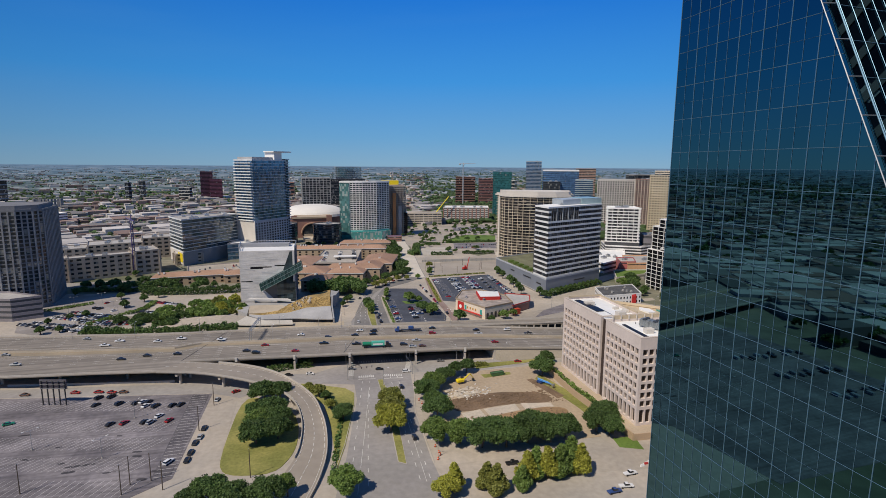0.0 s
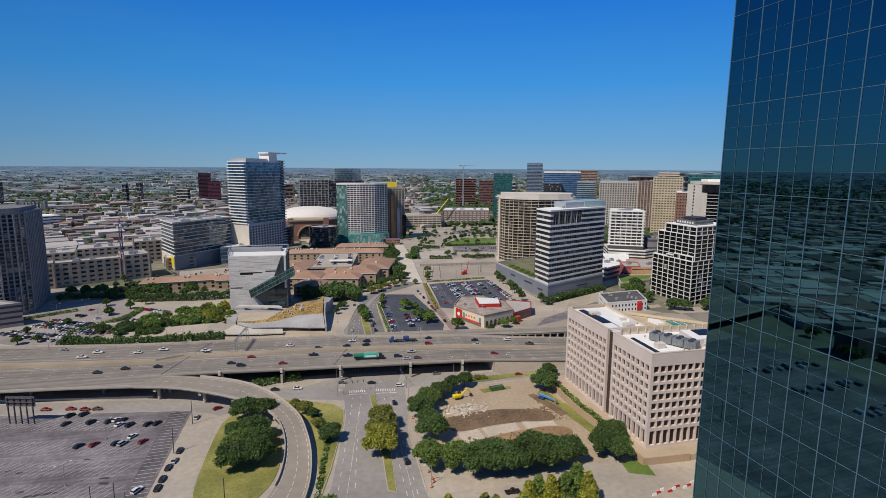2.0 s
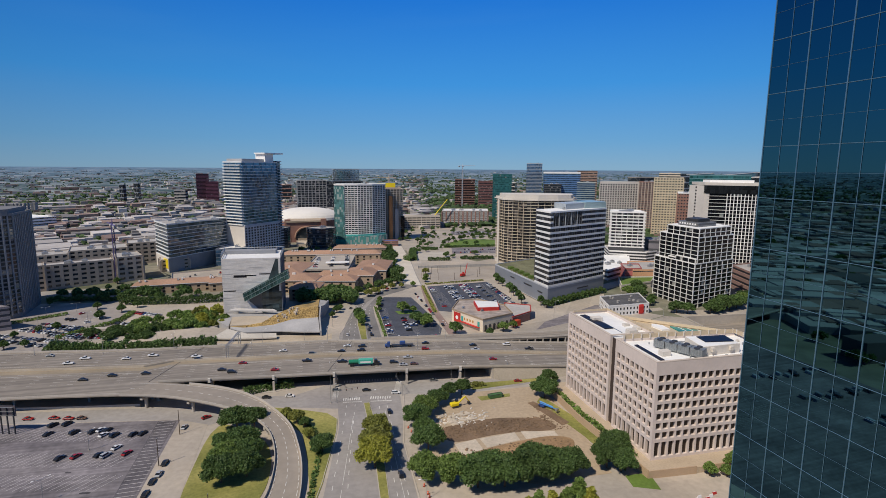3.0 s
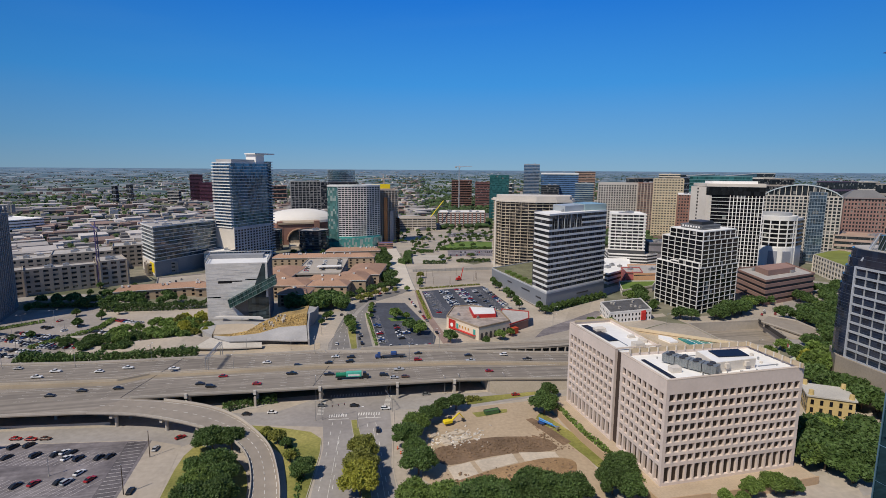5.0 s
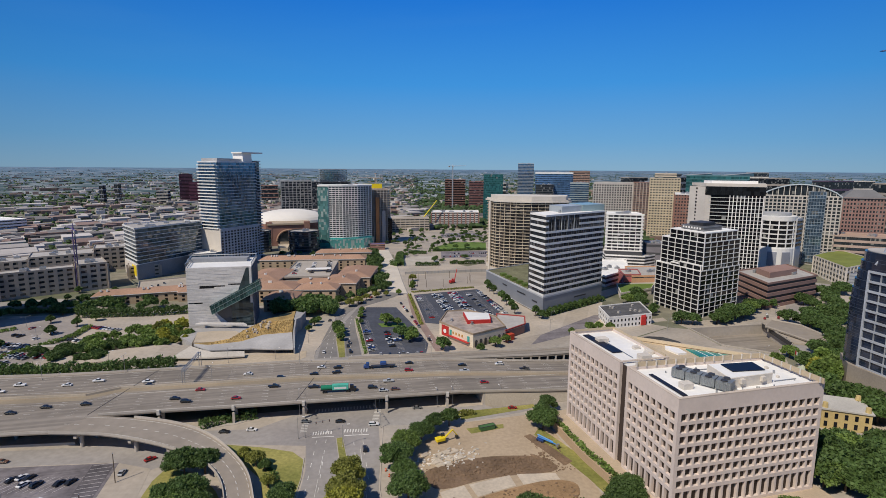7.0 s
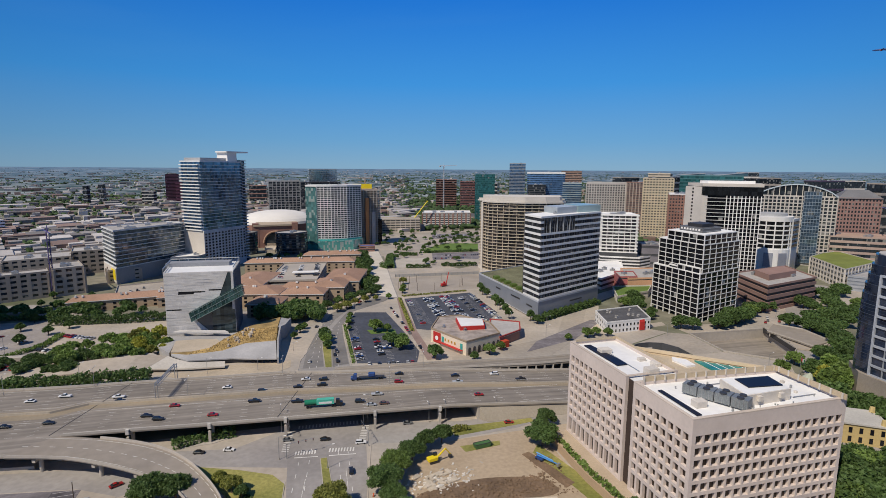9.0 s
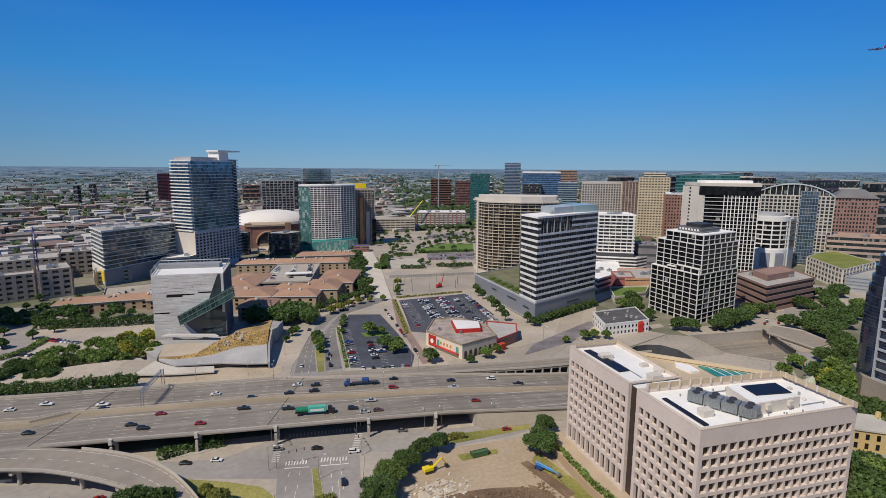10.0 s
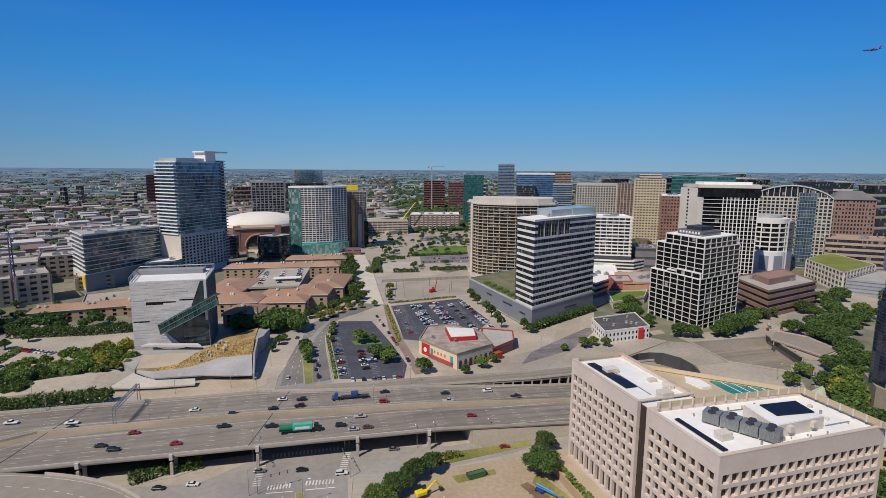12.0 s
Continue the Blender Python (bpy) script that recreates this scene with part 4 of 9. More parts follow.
        part("solar_panel", prism(bmn(), p, z, z + 0.25), surface("solar_cells", (0.008, 0.010, 0.022), rough=0.45, spec=0.3), bd, "dark blue rooftop panel array")
    for x, y, sx, sy, h in ((119, 206, 4, 3, 2.2), (117, 258, 5, 3.5, 1.8), (121, 233, 4.5, 3.5, 2.6), (126, 246, 3, 2, 1.2), (128, 240, 2, 4, 1.5), (125, 238, 1.2, 1.2, 1.6), (161, 214, 1.2, 1.2, 0.9), (158, 206, 1, 1, 0.8), (127, 217, 1.2, 1.2, 0.9)):
        u = box(bmn(), x - X, y - Y, top - 1.2, sx, sy, h)
        bmesh.ops.bevel(u, geom=u.edges[:], offset=0.1, segments=1, affect="EDGES")
        part("roof_unit", u, CREAM, bd)
    # atrium: a three-cornered frame over a glass roof
    tri = L([(131.5, 258), (166.5, 224.5), (132, 226.5)])
    fr = surface("atrium_frame", (0.62, 0.50, 0.34), var=0.05)
    part("atrium_wall", wall_along([(*tri[0], 30), (*tri[1], 30)], 1.4, top - 30 - 1.0), fr, bd)
    part("atrium_rim", wall_along([(*tri[0], top - 1), (*tri[1], top - 1)], 1.6, 1.1), fr, bd)
    part("atrium_rim", wall_along([(*tri[1], top - 1), (*tri[2], top - 1)], 1.2, 1.1), fr, bd)
    rnd_ = random.Random(12)
    for k in range(16):
        x, y = rnd_.uniform(117, 164), rnd_.uniform(200, 219)
        if 119 < x < 155:
            y = rnd_.choice((199.2, 200.2, 219.5, 220.2))
        part("roof_vent", tube(bmn(), (x - X, y - Y, top - 1.2), (x - X, y - Y, top - rnd_.uniform(0.1, 0.7)), rnd_.uniform(0.15, 0.4), sides=8), METAL, bd)
    for (x0, y0), (x1, y1) in (((126, 220), (134, 206)), ((118, 262), (118, 236)), ((153.5, 203), (163, 203)), ((132, 219), (160, 217.5))):
        part("roof_pipe", tube(bmn(), (x0 - X, y0 - Y, top - 0.9), (x1 - X, y1 - Y, top - 0.9), 0.16, sides=6), METAL, bd)
    part("atrium_roof", prism(bmn(), grown(ccw(tri), -0.4), 32, 41.9), surface("atrium_floor", (0.52, 0.43, 0.31)), bd)
    sky_l = ccw(L([(146, 232), (147, 228.5), (161, 227.8), (146.5, 240.8)]))
    part("skylight", prism(bmn(), sky_l, 41.9, 42.5), surface("turquoise_glass", (0.03, 0.24, 0.21), rough=0.25, var=0.35, fine=0.5), bd, "turquoise glass skylight")
    for k in range(4):
        p, q = Vector((149 + 3.2 * k - X, 228.3 - Y)), Vector((149 + 3.2 * k - X, 238.4 - 2.87 * k - Y))
        part("glazing_bar", tube(bmn(), (p.x, p.y, 42.5), (q.x, q.y, 42.5), 0.12, sides=5), WHITE, bd)
    part("white_panel", prism(bmn(), ccw(L([(138, 243), (140, 246), (143.5, 242), (143, 236), (139, 236)])), 41.9, 42.7), WHITE, bd)
    # lettering at the corner is too small to read: plain bars
    for k in range(5):
        part("sign_bar", box(bmn(), 108.9 - X, 268.5 - k * 1.1 - Y, 40.6, 0.16, 0.7, 0.9), DARKGREY, bd)
    return bd


precast_office()
plinth = thing("plinth_wall", "tan precast plinth terrace with planters round the office", "wall", kind="structure")
part("terrace", prism(bmn(), ccw([(99, 277), (99, 238), (103.5, 189.5), (148, 187.5), (171, 188), (172, 236), (134, 277)]), -0.4, 2.5), surface("terrace_paving", (0.45, 0.36, 0.26)), plinth)
part("wall", wall_along([(99, 277, -0.3), (99, 238, -0.3), (103.5, 189.5, -0.3)], 0.6, 3.8), surface("tan_wall", (0.46, 0.33, 0.215), var=0.07), plinth)
part("wall", wall_along([(103.5, 189.5, -0.3), (124, 188.5, -0.3)], 0.6, 3.4), surface("tan_wall_front", (0.46, 0.33, 0.215), var=0.07), plinth)
part("wall", wall_along([(132, 188.2, -0.3), (148, 187.5, -0.3), (171, 188, -0.3)], 0.6, 3.4), surface("tan_wall_side", (0.46, 0.33, 0.215), var=0.07), plinth)


def mirror_tower():
    """The faceted mirror-glass skyscraper beside the camera."""
    bd = thing("glass_skyscraper", "dark green mirror-glass skyscraper with a slanting edge", "skyscraper", (21.8, 61.6, 0))
    e = Vector((0.047, -0.9989, 0))
    foot, apex = 82.0, 176.0

    def at(s, z, out=0.0):
        return Vector((e.x * s - out, e.y * s, z))

    def end(z):
        return foot * (1 - z / apex)
    bm = bmn()
    vs = [bm.verts.new(p) for p in (at(0, 0), at(foot, 0), at(0.01, apex))]
    bm.faces.new((vs[0], vs[2], vs[1]))
    part("glass_face", bm, MIRROR, bd, "upright face of dark mirror glass")
    back = Vector((58, 6, 0))
    bm = bmn()
    p = [at(0.01, apex), at(foot, 0), at(foot, 0) + back, at(0.01, apex) + back]
    vs = [bm.verts.new(q) for q in p]
    bm.faces.new((vs[0], vs[3], vs[2], vs[1]))
    part("slant_face", bm, MIRROR, bd, "slanting face of dark mirror glass")
    bm = bmn()
    vs = [bm.verts.new(q) for q in (at(0, 0), at(0, 0) + back, at(0.01, apex) + back, at(0.01, apex))]
    bm.faces.new(vs)
    part("rear_face", bm, MIRROR, bd)
    bm = bmn()
    vs = [bm.verts.new(q) for q in (at(0, 0) + back, at(foot, 0) + back, at(0.01, apex) + back)]
    bm.faces.new(vs)
    part("side_face", bm, MIRROR, bd)
    # mullions: strong ones on the bay lines, thin ones between
    k, s = 0, 0.0
    while s < 60:
        zt = apex * (1 - s / foot) - 0.5
        r = 0.03 if k % 2 == 0 else 0.014
        part("mullion", box(bmn(), *at(s, 0, 0.03).xy, 0, r * 2, r * 2, zt, math.atan2(e.y, e.x)), MULLION, bd)
        k, s = k + 1, s + 1.62
    z, k = 41.5, 0
    while z < 150:
        a, b = at(0, z, 0.03), at(end(z), z, 0.03)
        part("transom", tube(bmn(), a, b, 0.026 if k % 2 == 0 else 0.009, sides=4), MULLION, bd)
        z, k = z + 2.08, k + 1
    # the slanting edge with its rail on brackets
    d = (at(0.01, apex) - at(foot, 0))
    part("edge_rail", tube(bmn(), at(foot, 0, 0.5), at(0.01, apex, 0.5), 0.06, sides=6), METAL, bd, "pale metal edge rail")
    part("edge_trim", tube(bmn(), at(foot, 0) + Vector((0.9, -0.3, 0)), at(0.01, apex) + Vector((0.9, -0.3, 0)), 0.08, sides=6), MULLION, bd)
    for k in range(34, 48):
        q = at(foot, 0) + d * (k / 50 * 1.0)
        part("bracket", tube(bmn(), q + Vector((-0.5, 0, 0)), q + Vector((1.0, -0.3, 0)), 0.045, sides=6), METAL, bd)
    n = Vector((0.02, -0.9, 0.42)) * 0.06
    for k in range(1, 16):
        q = back.normalized() * k * 1.65
        part("mullion", tube(bmn(), at(foot, 0) + d * 0.55 + q + n, at(foot, 0) + d * 0.9 + q + n, 0.03, sides=4), MULLION, bd)
    for k in range(60, 96, 2):
        q = at(foot, 0) + d * (k / 100) + n
        part("transom", tube(bmn(), q, q + back * 0.5, 0.025, sides=4), MULLION, bd)
    return bd


mirror_tower()
# added out of view, so the slanting mirror face reflects something dark
tower("dark_glass_tower", "unseen dark glass tower added to darken the skyscraper reflection", rect(128, 18, 46, 70), 235, 28, GLASS_DARK, DARKGREY, 2.0, base=6, category="skyscraper")


def striped_office():
    pod = ccw([(170.9, 437.5), (243.4, 471.5), (235, 590), (162.6, 556)])
    c, lp = local(pod)
    bd = thing("striped_office_tower", "office tower with white spandrel stripes on a grey metal podium", "office building", (*c, 0))
    part("podium", prism(bmn(), lp, 1.2, 15.5), GREYBLUE, bd, "grey metal-clad parking podium")
    part("podium_base", prism(bmn(), grown(lp, -0.8), -0.3, 1.3), CONCRETE, bd)
    part("podium_cornice", rim(bmn(), grown(lp, 0.25), 0.6, 15.2, 16.6), surface("pale_metal", (0.46, 0.48, 0.51), rough=0.5), bd)
    part("podium_sill", prism(bmn(), grown(lp, 0.2), 0.9, 1.4), surface("pale_sill", (0.5, 0.5, 0.5)), bd)
    part("podium_roof", prism(bmn(), grown(lp, -0.6), 15.5, 15.8), surface("garden_roof", (0.17, 0.17, 0.10), var=0.3, fine=0.5), bd)
    a, b, d = Vector(lp[0]), Vector(lp[1]), Vector(lp[3])
    for s, z in ((0.62, 10.5), (0.30, 10.5), (0.36, 10.4), (0.12, 9.0)):
        p = a.lerp(d, s)
        part("louvre", box(bmn(), p.x - 0.1, p.y, z, 9, 0.5, 1.0, math.atan2(d.y - a.y, d.x - a.x)), STEEL_AND_VOIDS, bd)
    p = a.lerp(b, 0.6)
    part("louvre", box(bmn(), p.x, p.y - 0.05, 9.5, 16, 0.5, 1.0, math.atan2(b.y - a.y, b.x - a.x)), STEEL_AND_VOIDS, bd)
    tw = [tuple(a + (b - a) * 0.004), tuple(a.lerp(b, 0.97)), tuple(a.lerp(b, 0.97) + (d - a) * 0.21), tuple(a + (d - a) * 0.21)]
    n, z0, z1 = 14, 16.0, 80.6
    fh = (z1 - z0) / n
    panes = glazing("striped_office_glass", (0.022, 0.027, 0.034), metal=0.25, blinds=0.05, cell=(2.4, 2.4, 4.6), blind=(0.16, 0.17, 0.18), tone=(0.4, 2.0))
    stripe = surface("white_stripe", (0.74, 0.74, 0.73), rough=0.5, var=0.05)
    g = s_l = bar = None
    left_end = [tw[0], tuple(Vector(tw[0]).lerp(Vector(tw[1]), 0.035)), tuple(Vector(tw[3]).lerp(Vector(tw[2]), 0.035)), tw[3]]
    right_end = [tuple(Vector(tw[0]).lerp(Vector(tw[1]), 0.55)), tw[1], tw[2], tuple(Vector(tw[3]).lerp(Vector(tw[2]), 0.55))]
    for k in range(n):
        z = z0 + k * fh
        if g is None:
            g = part("window_band", prism(bmn(), tw, 0, fh), panes, bd, at=(0, 0, z))
            s_l = part("spandrel", prism(bmn(), grown(tw, 0.45), 0.4, 2.1), stripe, bd, "white metal spandrel stripe", at=(0, 0, z))
        else:
            again(g, (0, 0, z))
            if k < n - 2:
                again(s_l, (0, 0, z))
            else:
                for ends in (left_end, right_end):
                    part("spandrel", prism(bmn(), grown(ccw(ends), 0.44), z + 0.4, z + 2.1), stripe, bd)
    # thin mullions on the long face
    e = (Vector(tw[1]) - Vector(tw[0])).normalized()
    out, turn = Vector((e.y, -e.x)) * 0.1, math.atan2(e.y, e.x)
    for k in range(1, 24):
        p = Vector(tw[0]).lerp(Vector(tw[1]), k / 24) + out
        if bar is None:
            bar = part("mullion", box(bmn(), 0, 0, 0, 0.16, 0.3, z1 - z0, turn), GREYBLUE, bd, at=(p.x, p.y, z0))
        else:
            again(bar, (p.x, p.y, z0))
    for k in range(1, 5):
        p = Vector(tw[0]).lerp(Vector(tw[1]), 0.035 + k * 0.105) + out * 2
        part("mullion", box(bmn(), p.x, p.y, z1 - 2.6 * fh, 0.55, 0.6, 2.6 * fh, turn), surface("pale_mullion", (0.42, 0.44, 0.46), rough=0.4), bd)
    q = Vector(tw[3]) + (d - a).normalized() * 2.2
    part("stair_shaft", prism(bmn(), ccw([tuple(q), tuple(q + e * 9), tuple(Vector(tw[3]) + e * 9 + (d - a).normalized() * 0.1), tuple(Vector(tw[3]) + (d - a).normalized() * 0.1)]), 15.5, z1 + 2.2), surface("dark_stair", (0.06, 0.062, 0.068), rough=0.4), bd)
    part("roof", prism(bmn(), grown(tw, 0.7), z1, z1 + 1.4), WHITE, bd)
    pb = [tuple(Vector(tw[0]).lerp(Vector(tw[1]), 0.32) + (d - a) * 0.06), tuple(Vector(tw[0]).lerp(Vector(tw[1]), 0.78) + (d - a) * 0.06), tuple(Vector(tw[0]).lerp(Vector(tw[1]), 0.78) + (d - a) * 0.24), tuple(Vector(tw[0]).lerp(Vector(tw[1]), 0.32) + (d - a) * 0.24)]
    part("plant_screen", prism(bmn(), pb, z1 + 1.4, z1 + 6.5), surface("pale_screen", (0.40, 0.44, 0.47), rough=0.4), bd)
    pc = [tuple(Vector(q) + (b - a) * 0.33 - (d - a) * 0.01) for q in pb[:1]] + [tuple(Vector(tw[1])), tuple(Vector(tw[2])), tuple(Vector(pb[3]) + (b - a) * 0.33)]
    part("plant_screen", prism(bmn(), ccw(pc), z1 + 1.4, z1 + 7.0), surface("glass_screen", (0.30, 0.40, 0.42), rough=0.2), bd)
    rooftop(bd, tw, z1 + 1.4, 5, seed=4, scale=0.6)
    part("rear_shaft", prism(bmn(), [tuple(Vector(tw[1]) - (b - a) * 0.03), tuple(Vector(tw[1]) + (b - a) * 0.012), tuple(Vector(tw[2]) + (b - a) * 0.012), tuple(Vector(tw[2]) - (b - a) * 0.03)], 15.5, z1 + 1), surface("dark_shaft", (0.10, 0.105, 0.115), rough=0.4), bd)
    for k in range(6):
        p = Vector(tw[3]) + (d - a) * (0.06 + 0.10 * k)
        part("planter_hedge", box(bmn(), p.x + 6, p.y, 15.8, 5, 6, 2.4), LEAVES[1], bd)
    return bd


striped_office()

# rounded beige residential tower with balconies
ash = [(201, 654), (196, 641), (197, 629), (204, 619), (214, 610), (228, 600), (250, 594), (268, 594), (276, 604), (284, 626), (262, 640), (225, 656), (200, 664)]
at_b = tower("rounded_residential_tower", "rounded beige residential tower with stacked balconies", ash, 82, 22, glazing("balcony_glass", (0.030, 0.030, 0.032), metal=0.15, blinds=0.16, blind=(0.22, 0.19, 0.16), tone=(0.4, 2.2)), BEIGE, 0.5, proud=1.5, base=4, pier=BEIGE, bay=7.5, pier_w=0.55, pier_out=0.6, category="apartment tower", roof=ROOF_GREY, cap=CREAM, lip=1.5, foot=CREAM)
ac, al = local(ccw(ash))
part("crown_slab", prism(bmn(), grown(al, 2.6), 80.6, 82.2), CREAM, at_b)
part("crown", prism(bmn(), grown(al, -1.5), 82.3, 87.6), CREAM, at_b)
for i in (0, 1):
    p = Vector(grown(al, 1.5)[i])
    part("corner_pier", box(bmn(), p.x, p.y, 0, 2.6, 2.6, 80.6, 0.5), CREAM, at_b)


def black_grid():
    c0, r0, l0 = Vector((285.2, 400)), Vector((336, 416)), Vector((282, 450))
    e, w = r0 - c0, l0 - c0
    c = c0 + (e + w) / 2
    bd = thing("black_glass_office", "stepped black glass office block with a white grid frame", "office building", (*c, 0))

    def plan(e0, e1, w0, w1):
        return ccw([tuple(c0 + e * i + w * k - c) for i, k in ((e0, w0), (e1, w0), (e1, w1), (e0, w1))])
    frame_white = surface("grid_white", (0.74, 0.73, 0.71), var=0.05)
    blocks = ((plan(0, 1, 0, 1), 3.5, 38.0, 9), (plan(0.01, 0.5, 0.01, 0.47), 38.0, 42.0, 1), (plan(0.01, 0.5, 0.47, 0.66), 38.0, 40.0, 1), (plan(0.045, 0.96, 0.0, 0.94), 37.9, 60.0, 6), (plan(0.047, 0.87, 0.002, 0.76), 60.0, 67.4, 2))
    for poly, z0, z1, n in blocks:
        fh = (z1 - z0) / n
        part("glass_block", prism(bmn(), poly, z0, z1), GLASS_DARK, bd)
        band = part("grid_band", rim(bmn(), grown(poly, 0.35), 0.6, -0.22, 0.22), frame_white, bd, at=(0, 0, z0))
        for k in range(1, n + 1):
            again(band, (0, 0, z0 + k * fh))
        for i in (0, 1, 3):
            a, b = Vector(poly[i]), Vector(poly[(i + 1) % len(poly)])
            m = max(1, round((b - a).length / (7.6 if i != 1 else 15)))
            first = None
            turn = math.atan2(b.y - a.y, b.x - a.x)
            for k in range(m + 1):
                p = a.lerp(b, k / m)
                if first is None:
                    first = part("grid_post", box(bmn(), 0, 0, 0, 0.6, 0.75, z1 - z0 + 0.3, turn), frame_white, bd, at=(p.x, p.y, z0))
                else:
                    again(first, (p.x, p.y, z0))
        part("roof", prism(bmn(), grown(poly, 0.2), z1 + 0.25, z1 + 0.6), ROOF_WHITE, bd)
    lp = blocks[0][0]
    for i in range(4):
        a, b = Vector(lp[i]), Vector(lp[(i + 1) % 4])
        for k in range(7):
            p = a.lerp(b, k / 7)
            part("column", box(bmn(), p.x, p.y, -0.2, 0.8, 0.8, 3.8), frame_white, bd)
    part("core", prism(bmn(), grown(lp, -5), -0.2, 3.6), STEEL_AND_VOIDS, bd)
    pent = part("plant_house", prism(bmn(), plan(0.16, 0.62, 0.14, 0.62), 67.9, 71.6), surface("plant_screen_grey", (0.13, 0.13, 0.135), rough=0.5), bd)
    part("lid", prism(bmn(), plan(0.24, 0.54, 0.22, 0.52), 71.6, 74.2), STEEL_AND_VOIDS, pent)
    for i in (0, 1):
        part("screen_rail", rim(bmn(), plan(0.155, 0.625, 0.135, 0.625), 0.3, 68.6 + 2.4 * i, 69.0 + 2.4 * i), METAL, pent)
    for k in range(7):
        p = c0 + e * 0.155 + w * (0.20 + 0.06 * k) - c
        part("sign_bar", box(bmn(), p.x - 0.3, p.y, 69.3, 0.25, 1.7, 1.5, 0.06), WHITE, bd)
    rooftop(bd, blocks[4][0], 68.0, 3, METAL, 9, 0.5)
    return bd


black_grid()

cr = tower("cream_residential_tower", "tall cream tower with dark glass and white balcony bays", [(392, 527), (430, 492), (452, 516), (400, 556)], 98, 24, GLASS_DARK, surface("pale_balcony_slab", (0.60, 0.59, 0.57)), 0.5, proud=0.9, base=8, pier=WHITE, bay=3.3, pier_w=0.75, pier_out=1.1, edges=(0,), start=0.42, cap=CREAM, category="apartment tower")
cc, cl = local(ccw([(392, 527), (430, 492), (452, 516), (400, 556)]))
part("end_wall", prism(bmn(), [(cl[0][0] - 1.2, cl[0][1] - 0.6), (cl[0][0] + 3.0, cl[0][1] - 3.4), (cl[0][0] + 4.0, cl[0][1] + 20), (cl[0][0] + 0.2, cl[0][1] + 26)], 8, 98), CREAM, cr, "plain cream end wall")
part("dark_crown_band", prism(bmn(), grown(cl, 1.25), 89.5, 98.2), glazing("crown_band_glass", (0.016, 0.018, 0.021), metal=0.1, blinds=0.0), cr, "recessed dark glass top storeys")
part("roof_slab", prism(bmn(), grown(cl, 1.5), 98.5, 101.5), CREAM, cr)
part("roof_slab", prism(bmn(), grown(cl, -6), 101.5, 104.0), WHITE, cr)
ew = part("end_window", box(bmn(), 0, 0, 0, 0.3, 2.2, 1.9), GLASS_DARK, cr, at=(cl[0][0] - 0.4, cl[0][1] + 14, 12))
for k in range(1, 24):
    again(ew, (cl[0][0] - 0.35, cl[0][1] + 14, 12 + k * 3.6))
    again(ew, (cl[0][0] - 0.5, cl[0][1] + 8, 12 + k * 3.6))
tower("white_balcony_block", "white mid-rise hotel with stepped balconies", [(334, 619), (367, 598), (378, 630), (350, 645)], 63, 11, glazing("hotel_room_glass", (0.05, 0.05, 0.06), metal=0.1, blinds=0.15), WHITE, 1.25, proud=1.6, base=20, pier=WHITE, bay=6.6, pier_w=0.6, pier_out=1.2, category="hotel", foot=DARKGREY)
# open decks drawn as solid dark bands, their shade put into the colour
tower("white_garage", "white concrete parking garage of open decks", [(330, 612), (366, 588), (398, 600), (392, 640), (345, 650)], 15, 4, STEEL_AND_VOIDS, WHITE, 1.6, proud=0.3, category="garage", roof=ROOF_GREY, units=0)
tower("grey_annex", "grey windowless annex building", [(377, 600), (396, 588), (410, 615), (388, 628)], 28, 3, DARKGREY, surface("grey_wall", (0.20, 0.19, 0.21)), 6.5, category="building", roof=ROOF_GREY)
# dark bands again stand for the shade between decks
tower("white_low_garage", "low white parking garage", [(276, 520), (318, 545), (350, 600), (300, 612), (270, 560)], 10, 2, STEEL_AND_VOIDS, WHITE, 2.6, category="garage", units=6)
tower("orange_retail", "orange and red stucco shop building", [(296, 505), (345, 498), (368, 540), (318, 552)], 12, 2, GLASS_LOFT, surface("orange_stucco", (0.62, 0.36, 0.22)), 4.9, category="shop building", roof=ROOF_GREY)
tower("red_retail", "brick-red stucco shop building", [(290, 510), (306, 506), (318, 530), (300, 536)], 13, 2, GLASS_LOFT, surface("red_stucco", (0.42, 0.14, 0.14)), 5.4, category="shop building", roof=ROOF_GREY, units=1)
tower("cream_terrace", "low cream garden terrace wall", [(262, 470), (300, 480), (318, 500), (280, 506)], 5, 1, CREAM, CREAM, 2.5, category="building", roof=LAWN_LUSH, units=0)


